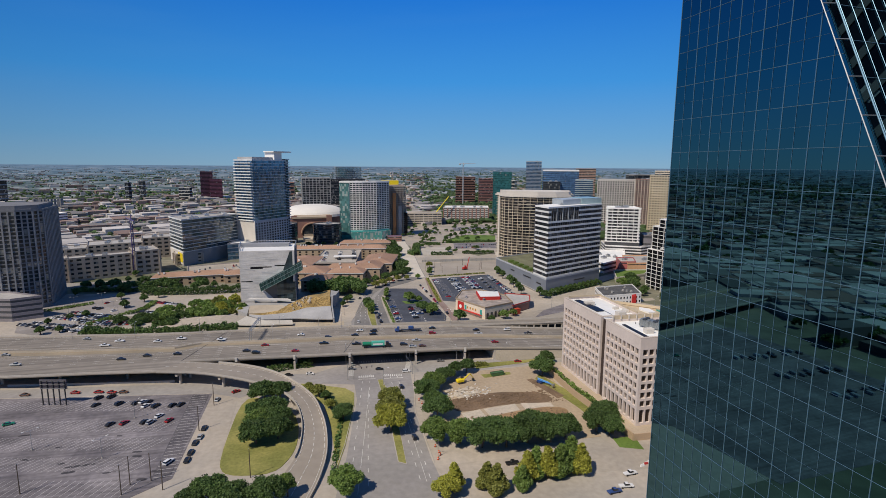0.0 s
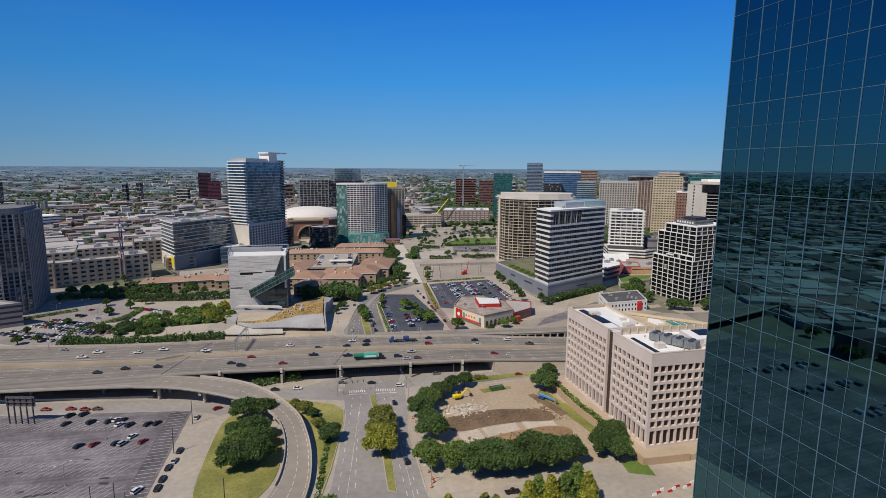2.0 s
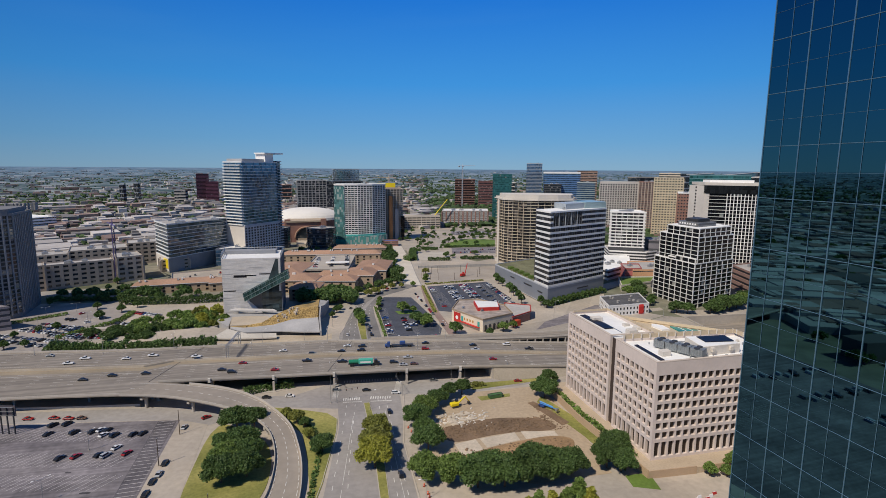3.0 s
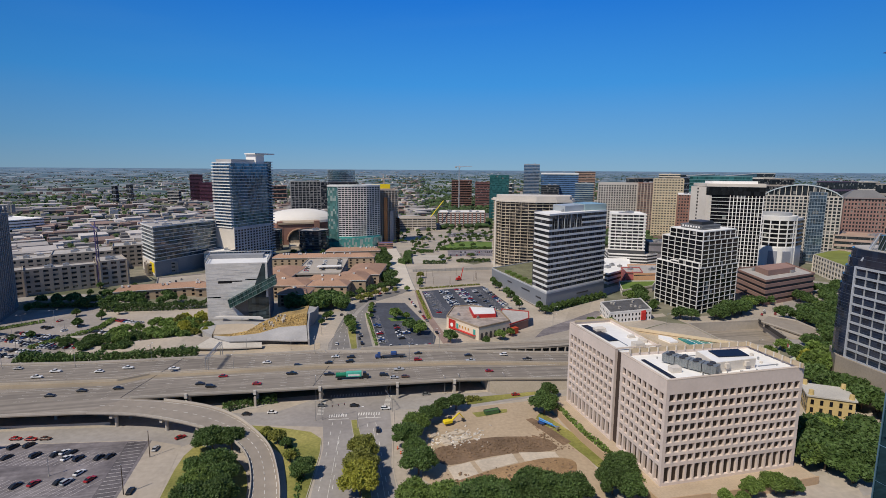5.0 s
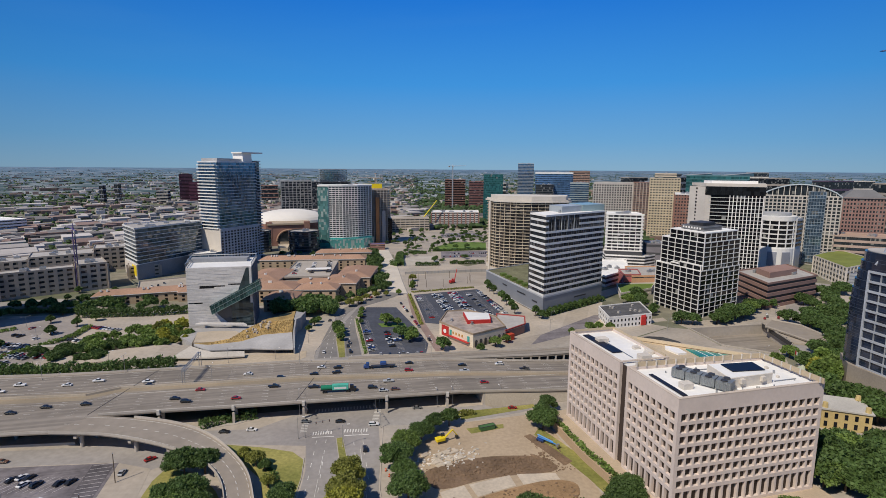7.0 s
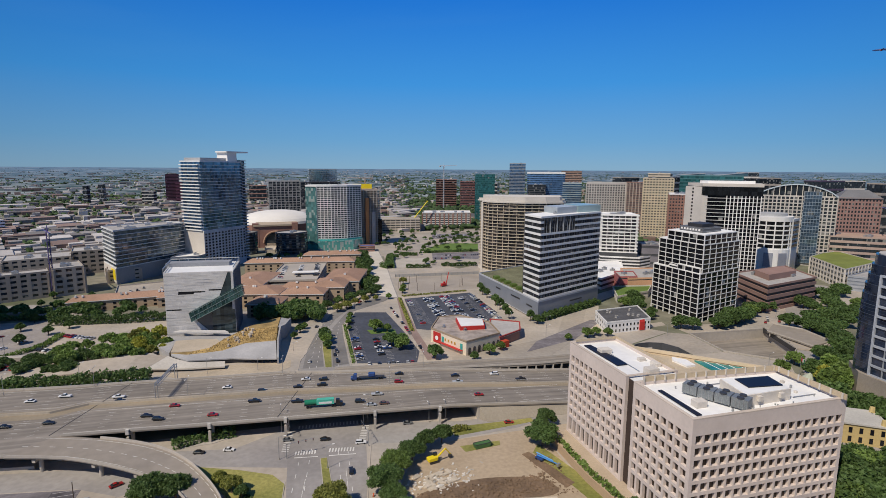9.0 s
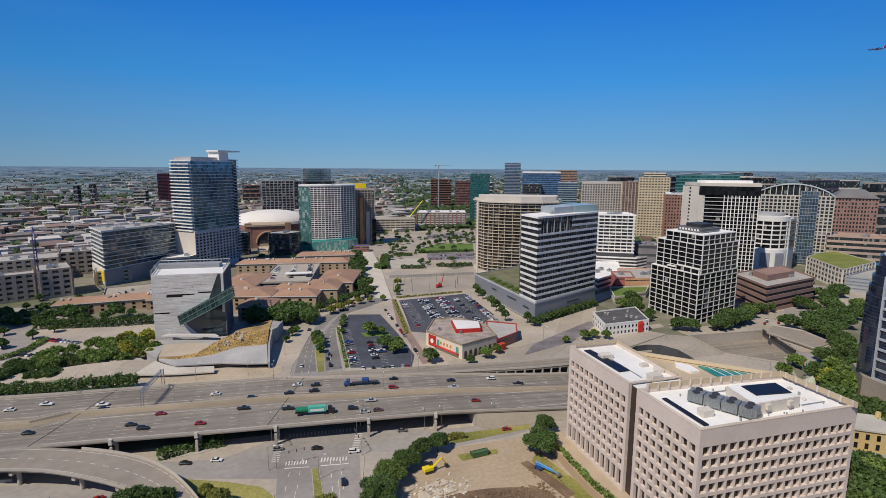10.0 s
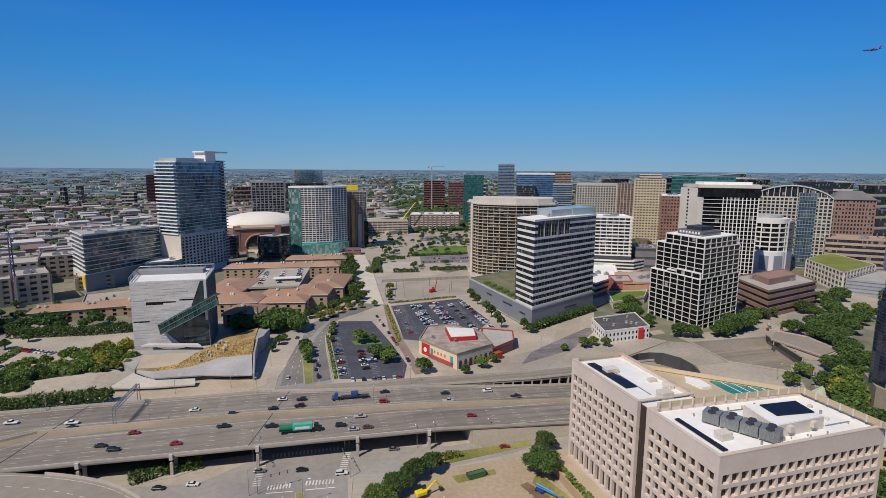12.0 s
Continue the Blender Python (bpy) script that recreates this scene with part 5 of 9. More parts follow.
def drum_office():
    bd = thing("white_drum_office", "round white office building with ribbon windows", "office building", (517, 558, 0))
    circle = [(19.5 * math.cos(k * math.tau / 28), 19.5 * math.sin(k * math.tau / 28)) for k in range(28)]
    part("base", prism(bmn(), grown(circle, 1.0), -0.3, 26), WHITE, bd)
    for a in (-2.45, -1.75):
        x, y = 20.6 * math.cos(a), 20.6 * math.sin(a)
        part("base_panel", box(bmn(), x, y, 6, 9, 1.2, 16, a + math.pi / 2), surface("grey_panel", (0.28, 0.30, 0.36)), bd)
    g = part("window_band", prism(bmn(), circle, 0, 4.0), GLASS_DARK, bd, at=(0, 0, 27))
    s = part("floor_band", prism(bmn(), grown(circle, 0.4), 0, 1.3), WHITE, bd, at=(0, 0, 26))
    for k in range(1, 6):
        again(g, (0, 0, 27 + k * 5.2))
        again(s, (0, 0, 26 + k * 5.2))
    for k in range(0, 28, 2):
        x, y = circle[k]
        part("pier", box(bmn(), x, y, 26, 1.0, 1.2, 31.5, math.atan2(y, x)), WHITE, bd)
    part("crown", prism(bmn(), grown(circle, 0.6), 57.2, 62.4), WHITE, bd)
    part("roof", prism(bmn(), grown(circle, -0.6), 61.5, 61.8), ROOF_WHITE, bd)
    part("rear_block", prism(bmn(), [(8, -20), (25, -12), (27, 10), (6, 22)], -0.3, 60), surface("pale_grey_wall", (0.52, 0.53, 0.55)), bd)
    for k in range(6):
        part("side_window", prism(bmn(), [(8.4, -20.2), (24.6, -12.6), (24.5, -11.4), (8.2, -19)], 28 + 5.2 * k, 31.2 + 5.2 * k), GLASS_DARK, bd)
    part("roof_screen", prism(bmn(), [(p[0] * 0.8 + 2, p[1] * 0.8 + 4) for p in circle], 61.8, 65.5), surface("grey_mesh_screen", (0.38, 0.39, 0.40)), bd)


drum_office()

br = tower("brown_terraced_office", "low brown office block with overhanging ribbon storeys", [(362, 411), (430, 427), (450, 476), (378, 462)], 21, 4, STEEL_AND_VOIDS, BROWN, 2.9, proud=0.9, category="office building", roof=ROOF_GREY, units=4)
bc, bl_ = local(ccw([(362, 411), (430, 427), (450, 476), (378, 462)]))
part("penthouse", prism(bmn(), grown(bl_, -13), 21, 26.5), BROWN, br)


def arched_office():
    a, m, r = Vector((541, 607)), Vector((574, 571)), Vector((595, 546))
    d = (r - a).normalized()
    o = Vector((-d.y, d.x))
    if o.y < 0:
        o = -o
    poly = ccw([tuple(a), tuple(r), tuple(r + o * 36), tuple(a + o * 36)])
    bd = tower("arched_office_tower", "pale stone office tower with a barrel-arched glass top", poly, 82, 19, GLASS, surface("pale_stone_wall", (0.50, 0.47, 0.43)), 1.2, proud=0.3, base=4, pier=surface("pale_stone_pier", (0.50, 0.47, 0.43)), bay=4.2, pier_w=1.3, pier_out=0.4, category="office building", roof=ROOF_GREY, units=0)
    c = middle(poly)
    bm = bmn()
    ln = (r - a).length
    N = 14
    rows = []
    for k in range(N + 1):
        f = k / N
        p = a + d * ln * f
        z = 82 + 14.5 * math.sin(math.pi * f) ** 0.7
        rows.append([bm.verts.new((p.x - c[0], p.y - c[1], 82)), bm.verts.new((p.x - c[0], p.y - c[1], z)), bm.verts.new((p.x + o.x * 34 - c[0], p.y + o.y * 34 - c[1], z)), bm.verts.new((p.x + o.x * 34 - c[0], p.y + o.y * 34 - c[1], 82))])
    for p, q in zip(rows, rows[1:]):
        for i in range(3):
            bm.faces.new((p[i], q[i], q[i + 1], p[i + 1]))
    part("arched_crown", bm, GLASS, bd, "glazed barrel-arched crown")
    ring = [(*(a + d * ln * k / N - o * 0.6 - Vector(c)), 81.6 + 14.5 * math.sin(math.pi * k / N) ** 0.7) for k in range(N + 1)]
    part("arch_rim", wall_along(ring, 1.6, 1.4), surface("pale_blue_metal", (0.42, 0.48, 0.52), rough=0.4), bd)
    for k in range(1, N):
        p = a + d * ln * k / N - o * 0.3
        part("crown_post", box(bmn(), p.x - c[0], p.y - c[1], 82, 0.7, 0.7, 14.5 * math.sin(math.pi * k / N) ** 0.7, math.atan2(d.y, d.x)), CREAM, bd)
    p = m - o * 2.5
    bay = [tuple(p - Vector(c)), tuple(p + d * 17 - Vector(c)), tuple(p + d * 17 + o * 6 - Vector(c)), tuple(p + o * 6 - Vector(c))]
    bay = ccw(bay)
    part("glass_bay", prism(bmn(), bay, 3, 88), glazing("bay_glass", (0.10, 0.16, 0.23), metal=0.55, blinds=0.03, cell=(2.4, 2.4, 4.05), tone=(0.5, 1.5)), bd, "projecting blue glass bay")
    bay_metal = surface("bay_metal", (0.36, 0.42, 0.48), rough=0.4, metal=0.3)
    line = part("bay_band", rim(bmn(), grown(bay, 0.2), 0.4, 0, 0.5), bay_metal, bd, at=(0, 0, 3))
    for k in range(1, 22):
        again(line, (0, 0, 3 + 4.05 * k))
    for i in range(4):
        p, q = Vector(bay[i]), Vector(bay[(i + 1) % 4])
        for k in range(6):
            r_ = p.lerp(q, k / 6)
            part("bay_rib", box(bmn(), r_.x, r_.y, 3, 0.5 if k == 0 else 0.22, 0.5, 85.5, math.atan2(q.y - p.y, q.x - p.x)), bay_metal, bd)
    return bd


arched_office()
rd = tower("red_granite_office", "red granite office tower with a hipped grey roof", rect(682, 592, 44, 40, -40), 77, 16, GLASS, REDBROWN, 2.0, pier=REDBROWN, bay=3.4, pier_w=1.5, pier_out=0.3, units=0)
bm = bmn()
hip = [bm.verts.new((*p, 77.5)) for p in rect(0, 0, 47, 43, -40)] + [bm.verts.new((*p, 88)) for p in rect(0, 0, 22, 8, -40)]
for i in range(4):
    bm.faces.new((hip[i], hip[(i + 1) % 4], hip[4 + (i + 1) % 4], hip[4 + i]))
bm.faces.new(hip[4:])
part("hipped_roof", bm, surface("slate", (0.17, 0.17, 0.175)), rd)
tower("tan_low_office", "low tan stone office wing", rect(622, 536, 60, 40, -45), 37, 6, GLASS, surface("pink_stone", (0.44, 0.33, 0.28)), 2.8, category="office building", roof=surface("pink_roof", (0.42, 0.29, 0.22)))
gr = tower("green_roof_garage", "parking building with a lawn on its roof", [(534, 521), (498, 454), (568, 475), (597, 541), (570, 536)], 19.5, 4, GLASS, CREAM, 2.0, pier=CREAM, bay=7, pier_w=1.6, pier_out=0.6, category="garage", roof=surface("roof_lawn", (0.19, 0.22, 0.05), var=0.2), units=0, lip=0.6)
tower("grey_deck", "grey louvred parking deck", [(500, 452), (516, 428), (590, 456), (570, 473)], 13, 4, GREYBLUE, surface("grey_louvre", (0.33, 0.35, 0.38)), 2.0, category="garage", roof=ROOF_GREY, units=0)


def sail_tower():
    """Dark glass tower: a flat banded face, and beside it a narrow curved flank that leans inward towards the top."""
    bd = thing("sail_tower", "dark blue glass tower with a curved flank and white-banded face", "office building", (285, 240, 0))
    blue = glazing("navy_glass", (0.022, 0.034, 0.065), metal=0.2, blinds=0.0, cell=(3, 3, 4.9))
    face, edge = surface("silver_frame", (0.50, 0.53, 0.58), rough=0.45, metal=0.3), surface("navy_edge", (0.055, 0.07, 0.10), rough=0.4)
    X, Y, z0, fh, n = 285, 240, 17.0, 4.9, 12
    V = lambda x, y: Vector((x - X, y - Y))
    part("podium", prism(bmn(), ccw([tuple(V(*p)) for p in ((262, 261), (258, 212), (312, 206), (319, 262), (274, 275))]), -0.4, z0), surface("terrace_stone", (0.33, 0.285, 0.235)), bd, "tan stone podium behind trees")

    def plan(z):
        s = 5.0 * (max(0.0, z - 48) / 28) ** 1.5
        a, t = V(264, 259.5 - s), V(273 + 0.3 * s, 272 - s)
        q = [a.lerp(t, k) + Vector((-1.9, 1.3)) * math.sin(math.pi * k) for k in (0.2, 0.4, 0.6, 0.8)]
        return ccw([tuple(v) for v in (a, V(259.6, 212), V(310, 206), V(317, 262), t, *q[::-1])])
    for k in range(n):
        z = z0 + k * fh
        part("storey", prism(bmn(), plan(z), z, z + fh - 0.25), blue, bd)
        part("floor_edge", prism(bmn(), grown(plan(z + fh), 0.12), z + fh - 0.25, z + fh), edge, bd)
        for j in (1, 2):
            part("glazing_line", rim(bmn(), grown(plan(z + 1.6 * j), 0.05), 0.4, z + 1.6 * j, z + 1.6 * j + 0.1), edge, bd)
    g = (V(259.6, 212) - V(264, 259.5)).normalized()
    turn = math.atan2(g.y, g.x)
    band = None
    c = V(264, 259.5) + g * 25 + Vector((-0.25, 0))
    for k in range(11):
        if band is None:
            band = part("white_band", box(bmn(), 0, 0, 0, 46.5, 0.9, 1.05, turn), face, bd, "silver-white spandrel band", at=(c.x, c.y, z0 - 0.4))
        else:
            again(band, (c.x, c.y, z0 - 0.4 + k * fh))
    for k in range(8):
        p = V(264, 259.5) + g * (2.2 + k * 6.5) + Vector((-0.3, 0))
        part("white_post", box(bmn(), p.x, p.y, z0, 1.0 if k == 0 else 0.2, 0.8, 10 * fh + 0.6, turn), face, bd)
    zt = z0 + n * fh
    top = plan(zt)
    part("roof", prism(bmn(), top, zt, zt + 0.4), ROOF_GREY, bd)
    a, f = V(264, 253), V(260.4, 214)
    cr = [a + Vector((3, -3)), f + Vector((3, 0)), f + Vector((26, 0)), a + Vector((26, 2))]
    part("crown_glass", prism(bmn(), ccw([tuple(v) for v in cr]), zt + 0.4, zt + 8), glazing("crown_pane", (0.06, 0.09, 0.09), metal=0.3, cell=(2, 2, 9), blinds=0.0), bd)
    for k in range(20):
        p = a.lerp(f, k / 19)
        part("crown_rib", tube(bmn(), (p.x + 1.0, p.y, zt + 0.3), (p.x + 3.0, p.y - 1.5, zt + 8.6), 0.16, sides=5), METAL, bd)
    part("crown_rail", tube(bmn(), (a.x + 3, a.y - 1.5, zt + 8.6), (f.x + 3, f.y - 1.5, zt + 8.6), 0.25, sides=6), METAL, bd)
    part("crown_edge", tube(bmn(), (*(V(264, 255)), zt - 6), (a.x + 3.2, a.y - 3.4, zt + 9), 0.7, 0.5, 6), face, bd)


sail_tower()


def mansion():
    bd = thing("yellow_mansion", "old yellow stone house with a pale flat roof", "house", (228, 238, 0))
    yel = surface("yellow_stone", (0.52, 0.40, 0.18), var=0.1)
    poly = rect(2, -1, 19, 16, -36)
    part("wall", prism(bmn(), poly, -0.3, 9), yel, bd)
    part("roof", prism(bmn(), grown(poly, 0.6), 9, 9.7), surface("pale_roof", (0.48, 0.46, 0.42)), bd)
    w = None
    for i in (0, 3, 1):
        a, b = Vector(poly[i]), Vector(poly[(i + 1) % 4])
        for k in range(5):
            for z in (1.2, 5.2):
                p = a.lerp(b, (k + 0.5) / 5)
                if w is None:
                    w = part("window", box(bmn(), 0, 0, 0, 1.3, 0.3, 2.4), GLASS_DARK, bd, at=(p.x, p.y, z))
                    w.rotation_euler = (0, 0, math.atan2(b.y - a.y, b.x - a.x))
                else:
                    again(w, (p.x, p.y, z), math.atan2(b.y - a.y, b.x - a.x))
    for p in poly:
        part("turret", tube(bmn(), (2 + (p[0] - 2) * 0.85, (p[1] + 1) * 0.85 - 1, 9), (2 + (p[0] - 2) * 0.85, (p[1] + 1) * 0.85 - 1, 12), 1.3, 1.0, 8), yel, bd)


mansion()


def small_white():
    poly = ccw([(205, 395), (242, 396.5), (254, 430), (214, 426)])
    c, lp = local(poly)
    bd = thing("small_white_building", "small white building with a dark roof and red awning", "building", (*c, 0))
    part("wall", prism(bmn(), lp, -0.3, 8), WHITE, bd)
    part("parapet", rim(bmn(), grown(lp, 0.1), 0.5, 7.9, 9.0), WHITE, bd)
    part("roof", prism(bmn(), grown(lp, -0.5), 8, 8.25), ROOF_DARK, bd)
    rooftop(bd, lp, 8.2, 8, ROOF_GREY, 3, 0.4)
    a, b = Vector(lp[0]), Vector(lp[1])
    w = None
    for i, n in ((0, 12), (3, 7)):
        p0, p1 = Vector(lp[i]), Vector(lp[(i + 1) % 4])
        for k in range(n):
            for z in (1.0, 4.8):
                p = p0.lerp(p1, (k + 0.5) / n)
                t = math.atan2(p1.y - p0.y, p1.x - p0.x)
                if w is None:
                    w = part("window", box(bmn(), 0, 0, 0, 1.1, 0.25, 1.8), GLASS_DARK, bd, at=(p.x, p.y, z))
                    w.rotation_euler = (0, 0, t)
                else:
                    again(w, (p.x, p.y, z), t)
    p = a.lerp(b, 0.80)
    part("awning", prism(bmn(), [(p.x - 2, p.y - 0.9), (p.x + 2, p.y - 0.9), (p.x + 2, p.y + 0.1), (p.x - 2, p.y + 0.1)], 0.5, [6.5, 6.5, 8.6, 8.6]), RED, bd, "bright red awning")


small_white()


def restaurant():
    poly = ccw([(80, 414), (95, 380), (122, 391), (124, 416), (108, 440), (92, 440)])
    c, lp = local(poly)
    bd = thing("restaurant", "cream restaurant with an arcade, red trim and a red mural panel", "restaurant", (*c, 0))
    cream = surface("pale_cream_wall", (0.72, 0.63, 0.50), var=0.07)
    part("wall", prism(bmn(), lp, -0.3, 9), cream, bd)
    part("parapet", rim(bmn(), grown(lp, 0.2), 0.6, 8.9, 10.0), surface("tan_trim", (0.35, 0.27, 0.19)), bd)
    part("roof", prism(bmn(), grown(lp, -0.6), 9, 9.3), surface("tarred_roof", (0.42, 0.36, 0.31), var=0.25, big=0.2, fine=0.6, stain=((0.26, 0.22, 0.20), 0.15)), bd)
    up = [(x - c[0], y - c[1]) for x, y in ((98, 404), (115, 402), (119, 418), (101, 426))]
    part("upper_wall", prism(bmn(), ccw(up), 9, 12.0), RED, bd)
    part("upper_roof", prism(bmn(), grown(ccw(up), -0.6), 12.0, 12.3), ROOF_WHITE, bd)
    a, b = [Vector((x - c[0], y - c[1])) for x, y in ((80, 414), (95, 380))]
    e = (b - a).normalized()
    t = math.atan2(e.y, e.x)
    p = a + e * 7
    part("mural", box(bmn(), p.x - 0.15, p.y, 1.0, 8, 0.3, 7.4, t), RED, bd, "red painted mural panel with a plain pale emblem")
    part("emblem", tube(bmn(), (p.x - 0.35, p.y - 0.12, 4.5), (p.x - 0.5, p.y - 0.2, 4.5), 1.5, 1.5, 14), WHITE, bd)
    for k in range(4):
        q = a + e * (16 + k * 3.3)
        part("window", box(bmn(), q.x - 0.1, q.y, 4.6, 1.3, 0.3, 1.6, t), surface("amber_window", (0.45, 0.25, 0.05)), bd)
    for s in (13.2, 32.5):
        q = a + e * s
        part("teal_window", box(bmn(), q.x - 0.1, q.y, 2.2, 2.2, 0.3, 4.6, t), TEAL, bd)
    q = a + e * 22
    part("awning", box(bmn(), q.x - 1.0, q.y - 0.4, 2.6, 24, 2.2, 0.3, t), RED, bd)
    f0, f1 = [Vector((x - c[0], y - c[1])) for x, y in ((95.4, 380), (122, 391))]
    for k in range(7):
        q = f0.lerp(f1, (k + 0.5) / 7) + Vector((0.1, -0.15))
        tt = math.atan2(f1.y - f0.y, f1.x - f0.x)
        part("arch", box(bmn(), q.x, q.y, 0, 1.9, 0.4, 4.2, tt), STEEL_AND_VOIDS, bd)
        part("arch_head", tube(bmn(), (q.x + 0.18, q.y + 0.2, 4.2), (q.x + 0.1, q.y - 0.2, 4.2), 0.95, 0.95, 14), STEEL_AND_VOIDS, bd)
    wing = [(x - c[0], y - c[1]) for x, y in ((122.3, 391), (141, 402), (148, 420), (130, 432), (124.3, 416))]
    part("wing", prism(bmn(), ccw(wing), -0.3, 6.0), BRICK, bd, "lower brick wing")
    part("wing_roof", prism(bmn(), grown(ccw(wing), 0.5), 6.0, 6.5), ROOF_GREY, bd)
    part("wing_trim", rim(bmn(), grown(ccw(wing), 0.7), 0.9, 6.4, 7.2), surface("dull_red_trim", (0.36, 0.06, 0.05)), bd)
    rooftop(bd, lp, 9.3, 7, METAL, 8, 0.5)
    part("entry_porch", box(bmn(), f1.x + 3, f1.y - 1.5, 0, 5, 3.5, 4.5, 0.4), surface("orange_red", (0.52, 0.07, 0.03)), bd)


restaurant()

# ---- the museum: a striated concrete cube on a landscaped plinth ----
def museum():
    bd = thing("museum", "grey striated concrete cube museum with a slanting glass escalator box", "museum", (-75, 462, 0))
    X, Y = -75, 462
    L = lambda pts: [(x - X, y - Y) for x, y in pts]
    fl, fr_, brr, bl2 = L([(-97, 463), (-51.5, 459.5), (-52, 501), (-101, 504)])
    top, low = 48.6, 1.6
    part("core", prism(bmn(), ccw([tuple(Vector(fl) + Vector((0.6, 0.6))), tuple(Vector(fr_) + Vector((-0.5, 0.6))), brr, bl2]), low - 1, top - 0.6), surface("dark_core", (0.10, 0.105, 0.11), rough=0.3, spec=0.6), bd)
    a, b = Vector(fl), Vector(fr_)
    e = (b - a).normalized()
    turn = math.atan2(e.y, e.x)

    def right(z):
        pts = [(low - 1, 33.0), (8, 26.0), (14.5, 19.5), (30, 35.0), (50.2, 42.5)]
        for (z0, u0), (z1, u1) in zip(pts, pts[1:]):
            if z <= z1:
                return u0 + (u1 - u0) * (z - z0) / (z1 - z0)
        return pts[-1][1]
    rnd = random.Random(5)
    n = 46
    h = (top - low) / n
    slots = ((33.4, 35.0, 7, 23), (35.4, 36.8, 31.5, 36), (22.0, 23.4, 5, 8.5), (26.5, 27.3, 20, 22.5))
    for k in range(n):
        z0, z1 = low + k * h, low + (k + 1) * h
        cuts = [0.0]
        while cuts[-1] < right((z0 + z1) / 2) - 5:
            cuts.append(cuts[-1] + rnd.uniform(5.5, 13.0))
        cuts[-1] = None if len(cuts) > 1 and cuts[-1] > min(right(z0), right(z1)) - 1 else cuts[-1]
        cuts = [c for c in cuts if c is not None]
        ends = cuts[1:] + [None]
        for u0, u1 in zip(cuts, ends):
            if any(s0 < (z0 + z1) / 2 < s1 and su < (u0 + (u1 or 40)) / 2 < sv for s0, s1, su, sv in slots):
                continue
            bm = bmn()
            d = rnd.uniform(0.3, 0.5)
            lo_r, hi_r = (u1, u1) if u1 else (right(z0), right(z1))
            o = Vector((e.y, -e.x)) * d
            vs = []
            for off in (Vector((0, 0)), o):
                for u, z in ((u0 + 0.01, z0 + 0.02), (lo_r - 0.01, z0 + 0.02), (hi_r - 0.01, z1 - 0.02), (u0 + 0.01, z1 - 0.02)):
                    p = a + e * u + off + Vector((e.y, -e.x)) * -0.3
                    vs.append(bm.verts.new((p.x, p.y, z)))
            i, j = vs[:4], vs[4:]
            bm.faces.new(j)
            for s in range(4):
                t = (s + 1) % 4
                bm.faces.new((i[s], i[t], j[t], j[s]))
            bmesh.ops.recalc_face_normals(bm, faces=bm.faces[:])
            part("precast_panel", bm, PRECAST, bd)
    for s0, s1, u0, u1 in slots:
        p = a + e * (u0 + u1) / 2
        part("slot_window", box(bmn(), p.x, p.y + 0.25, s0 - 0.2, u1 - u0 + 1.5, 0.3, s1 - s0 + 0.5, turn), GLASS_DARK, bd)
    # left side and back
    part("side_wall", prism(bmn(), ccw([fl, bl2, tuple(Vector(bl2) + Vector((0.7, 0))), tuple(Vector(fl) + Vector((0.7, 0)))]), low, top), PRECAST, bd)
    part("corner_glass", prism(bmn(), ccw([tuple(a + e * 30 + Vector((0, 0.2))), tuple(b), tuple(Vector(brr)), tuple(Vector(brr) + Vector((-2, 0))), tuple(a + e * 30 + Vector((0, 4)))]), low - 1, top - 1), glazing("museum_glass", (0.05, 0.075, 0.085), metal=0.4, cell=(2.5, 2.5, 3.4), blinds=0.0), bd)
    for k in range(12):
        p = Vector(b).lerp(Vector(brr), k / 11)
        part("mullion", box(bmn(), p.x + 0.15, p.y, low, 0.3, 0.25, top - low - 1), GREYBLUE, bd)
    part("corner_post", box(bmn(), b.x - 1.0, b.y + 0.2, low + 20, 1.6, 1.6, top - low - 20), PRECAST, bd)
    # roof
    part("roof", prism(bmn(), ccw([fl, fr_, brr, bl2]), top - 0.6, top - 0.2), ROOF_WHITE, bd)
    part("parapet", rim(bmn(), ccw([fl, fr_, brr, bl2]), 0.7, top - 0.6, top + 0.3), PRECAST, bd)
    pts = ccw([fl, fr_, brr, bl2])
    for i in range(4):
        p, q = Vector(pts[i]), Vector(pts[(i + 1) % 4])
        if i != 0:
            part("roof_rail", tube(bmn(), (p.x, p.y, top + 3.2), (q.x, q.y, top + 3.2), 0.3, sides=6), METAL, bd)
            for k in range(9):
                r = p.lerp(q, k / 8)
                part("rail_post", box(bmn(), r.x, r.y, top, 0.3, 0.3, 3.2), METAL, bd)
    part("roof_screen", box(bmn(), -4, 30, top - 0.2, 44, 10, 2.8, turn), surface("grey_screen", (0.30, 0.31, 0.33)), bd)
    # escalator box
    bx = surface("escalator_frame", (0.20, 0.27, 0.27), rough=0.4, metal=0.3)
    gl = glazing("escalator_glass", (0.06, 0.13, 0.125), metal=0.45, rough=0.1, cell=(2, 2, 2), blinds=0.0)
    s0, s1 = (17.5, 14.8), (52.5, 32.4)
    bm = bmn()
    o = Vector((e.y, -e.x))
    vs = []
    for off in (0.2, 5.0):
        for (u, z), dz in ((s0, 0), (s1, 0), (s1, 7.4), (s0, 6.4)):
            p = a + e * (u + (3.0 if dz else 0) * (-0.5)) + o * off
            vs.append(bm.verts.new((p.x, p.y, z + dz)))
    bm.faces.new(vs[:4][::-1])
    bm.faces.new(vs[4:])
    for k in range(4):
        j = (k + 1) % 4
        bm.faces.new((vs[k], vs[j], vs[4 + j], vs[4 + k]))
    bmesh.ops.recalc_face_normals(bm, faces=bm.faces[:])
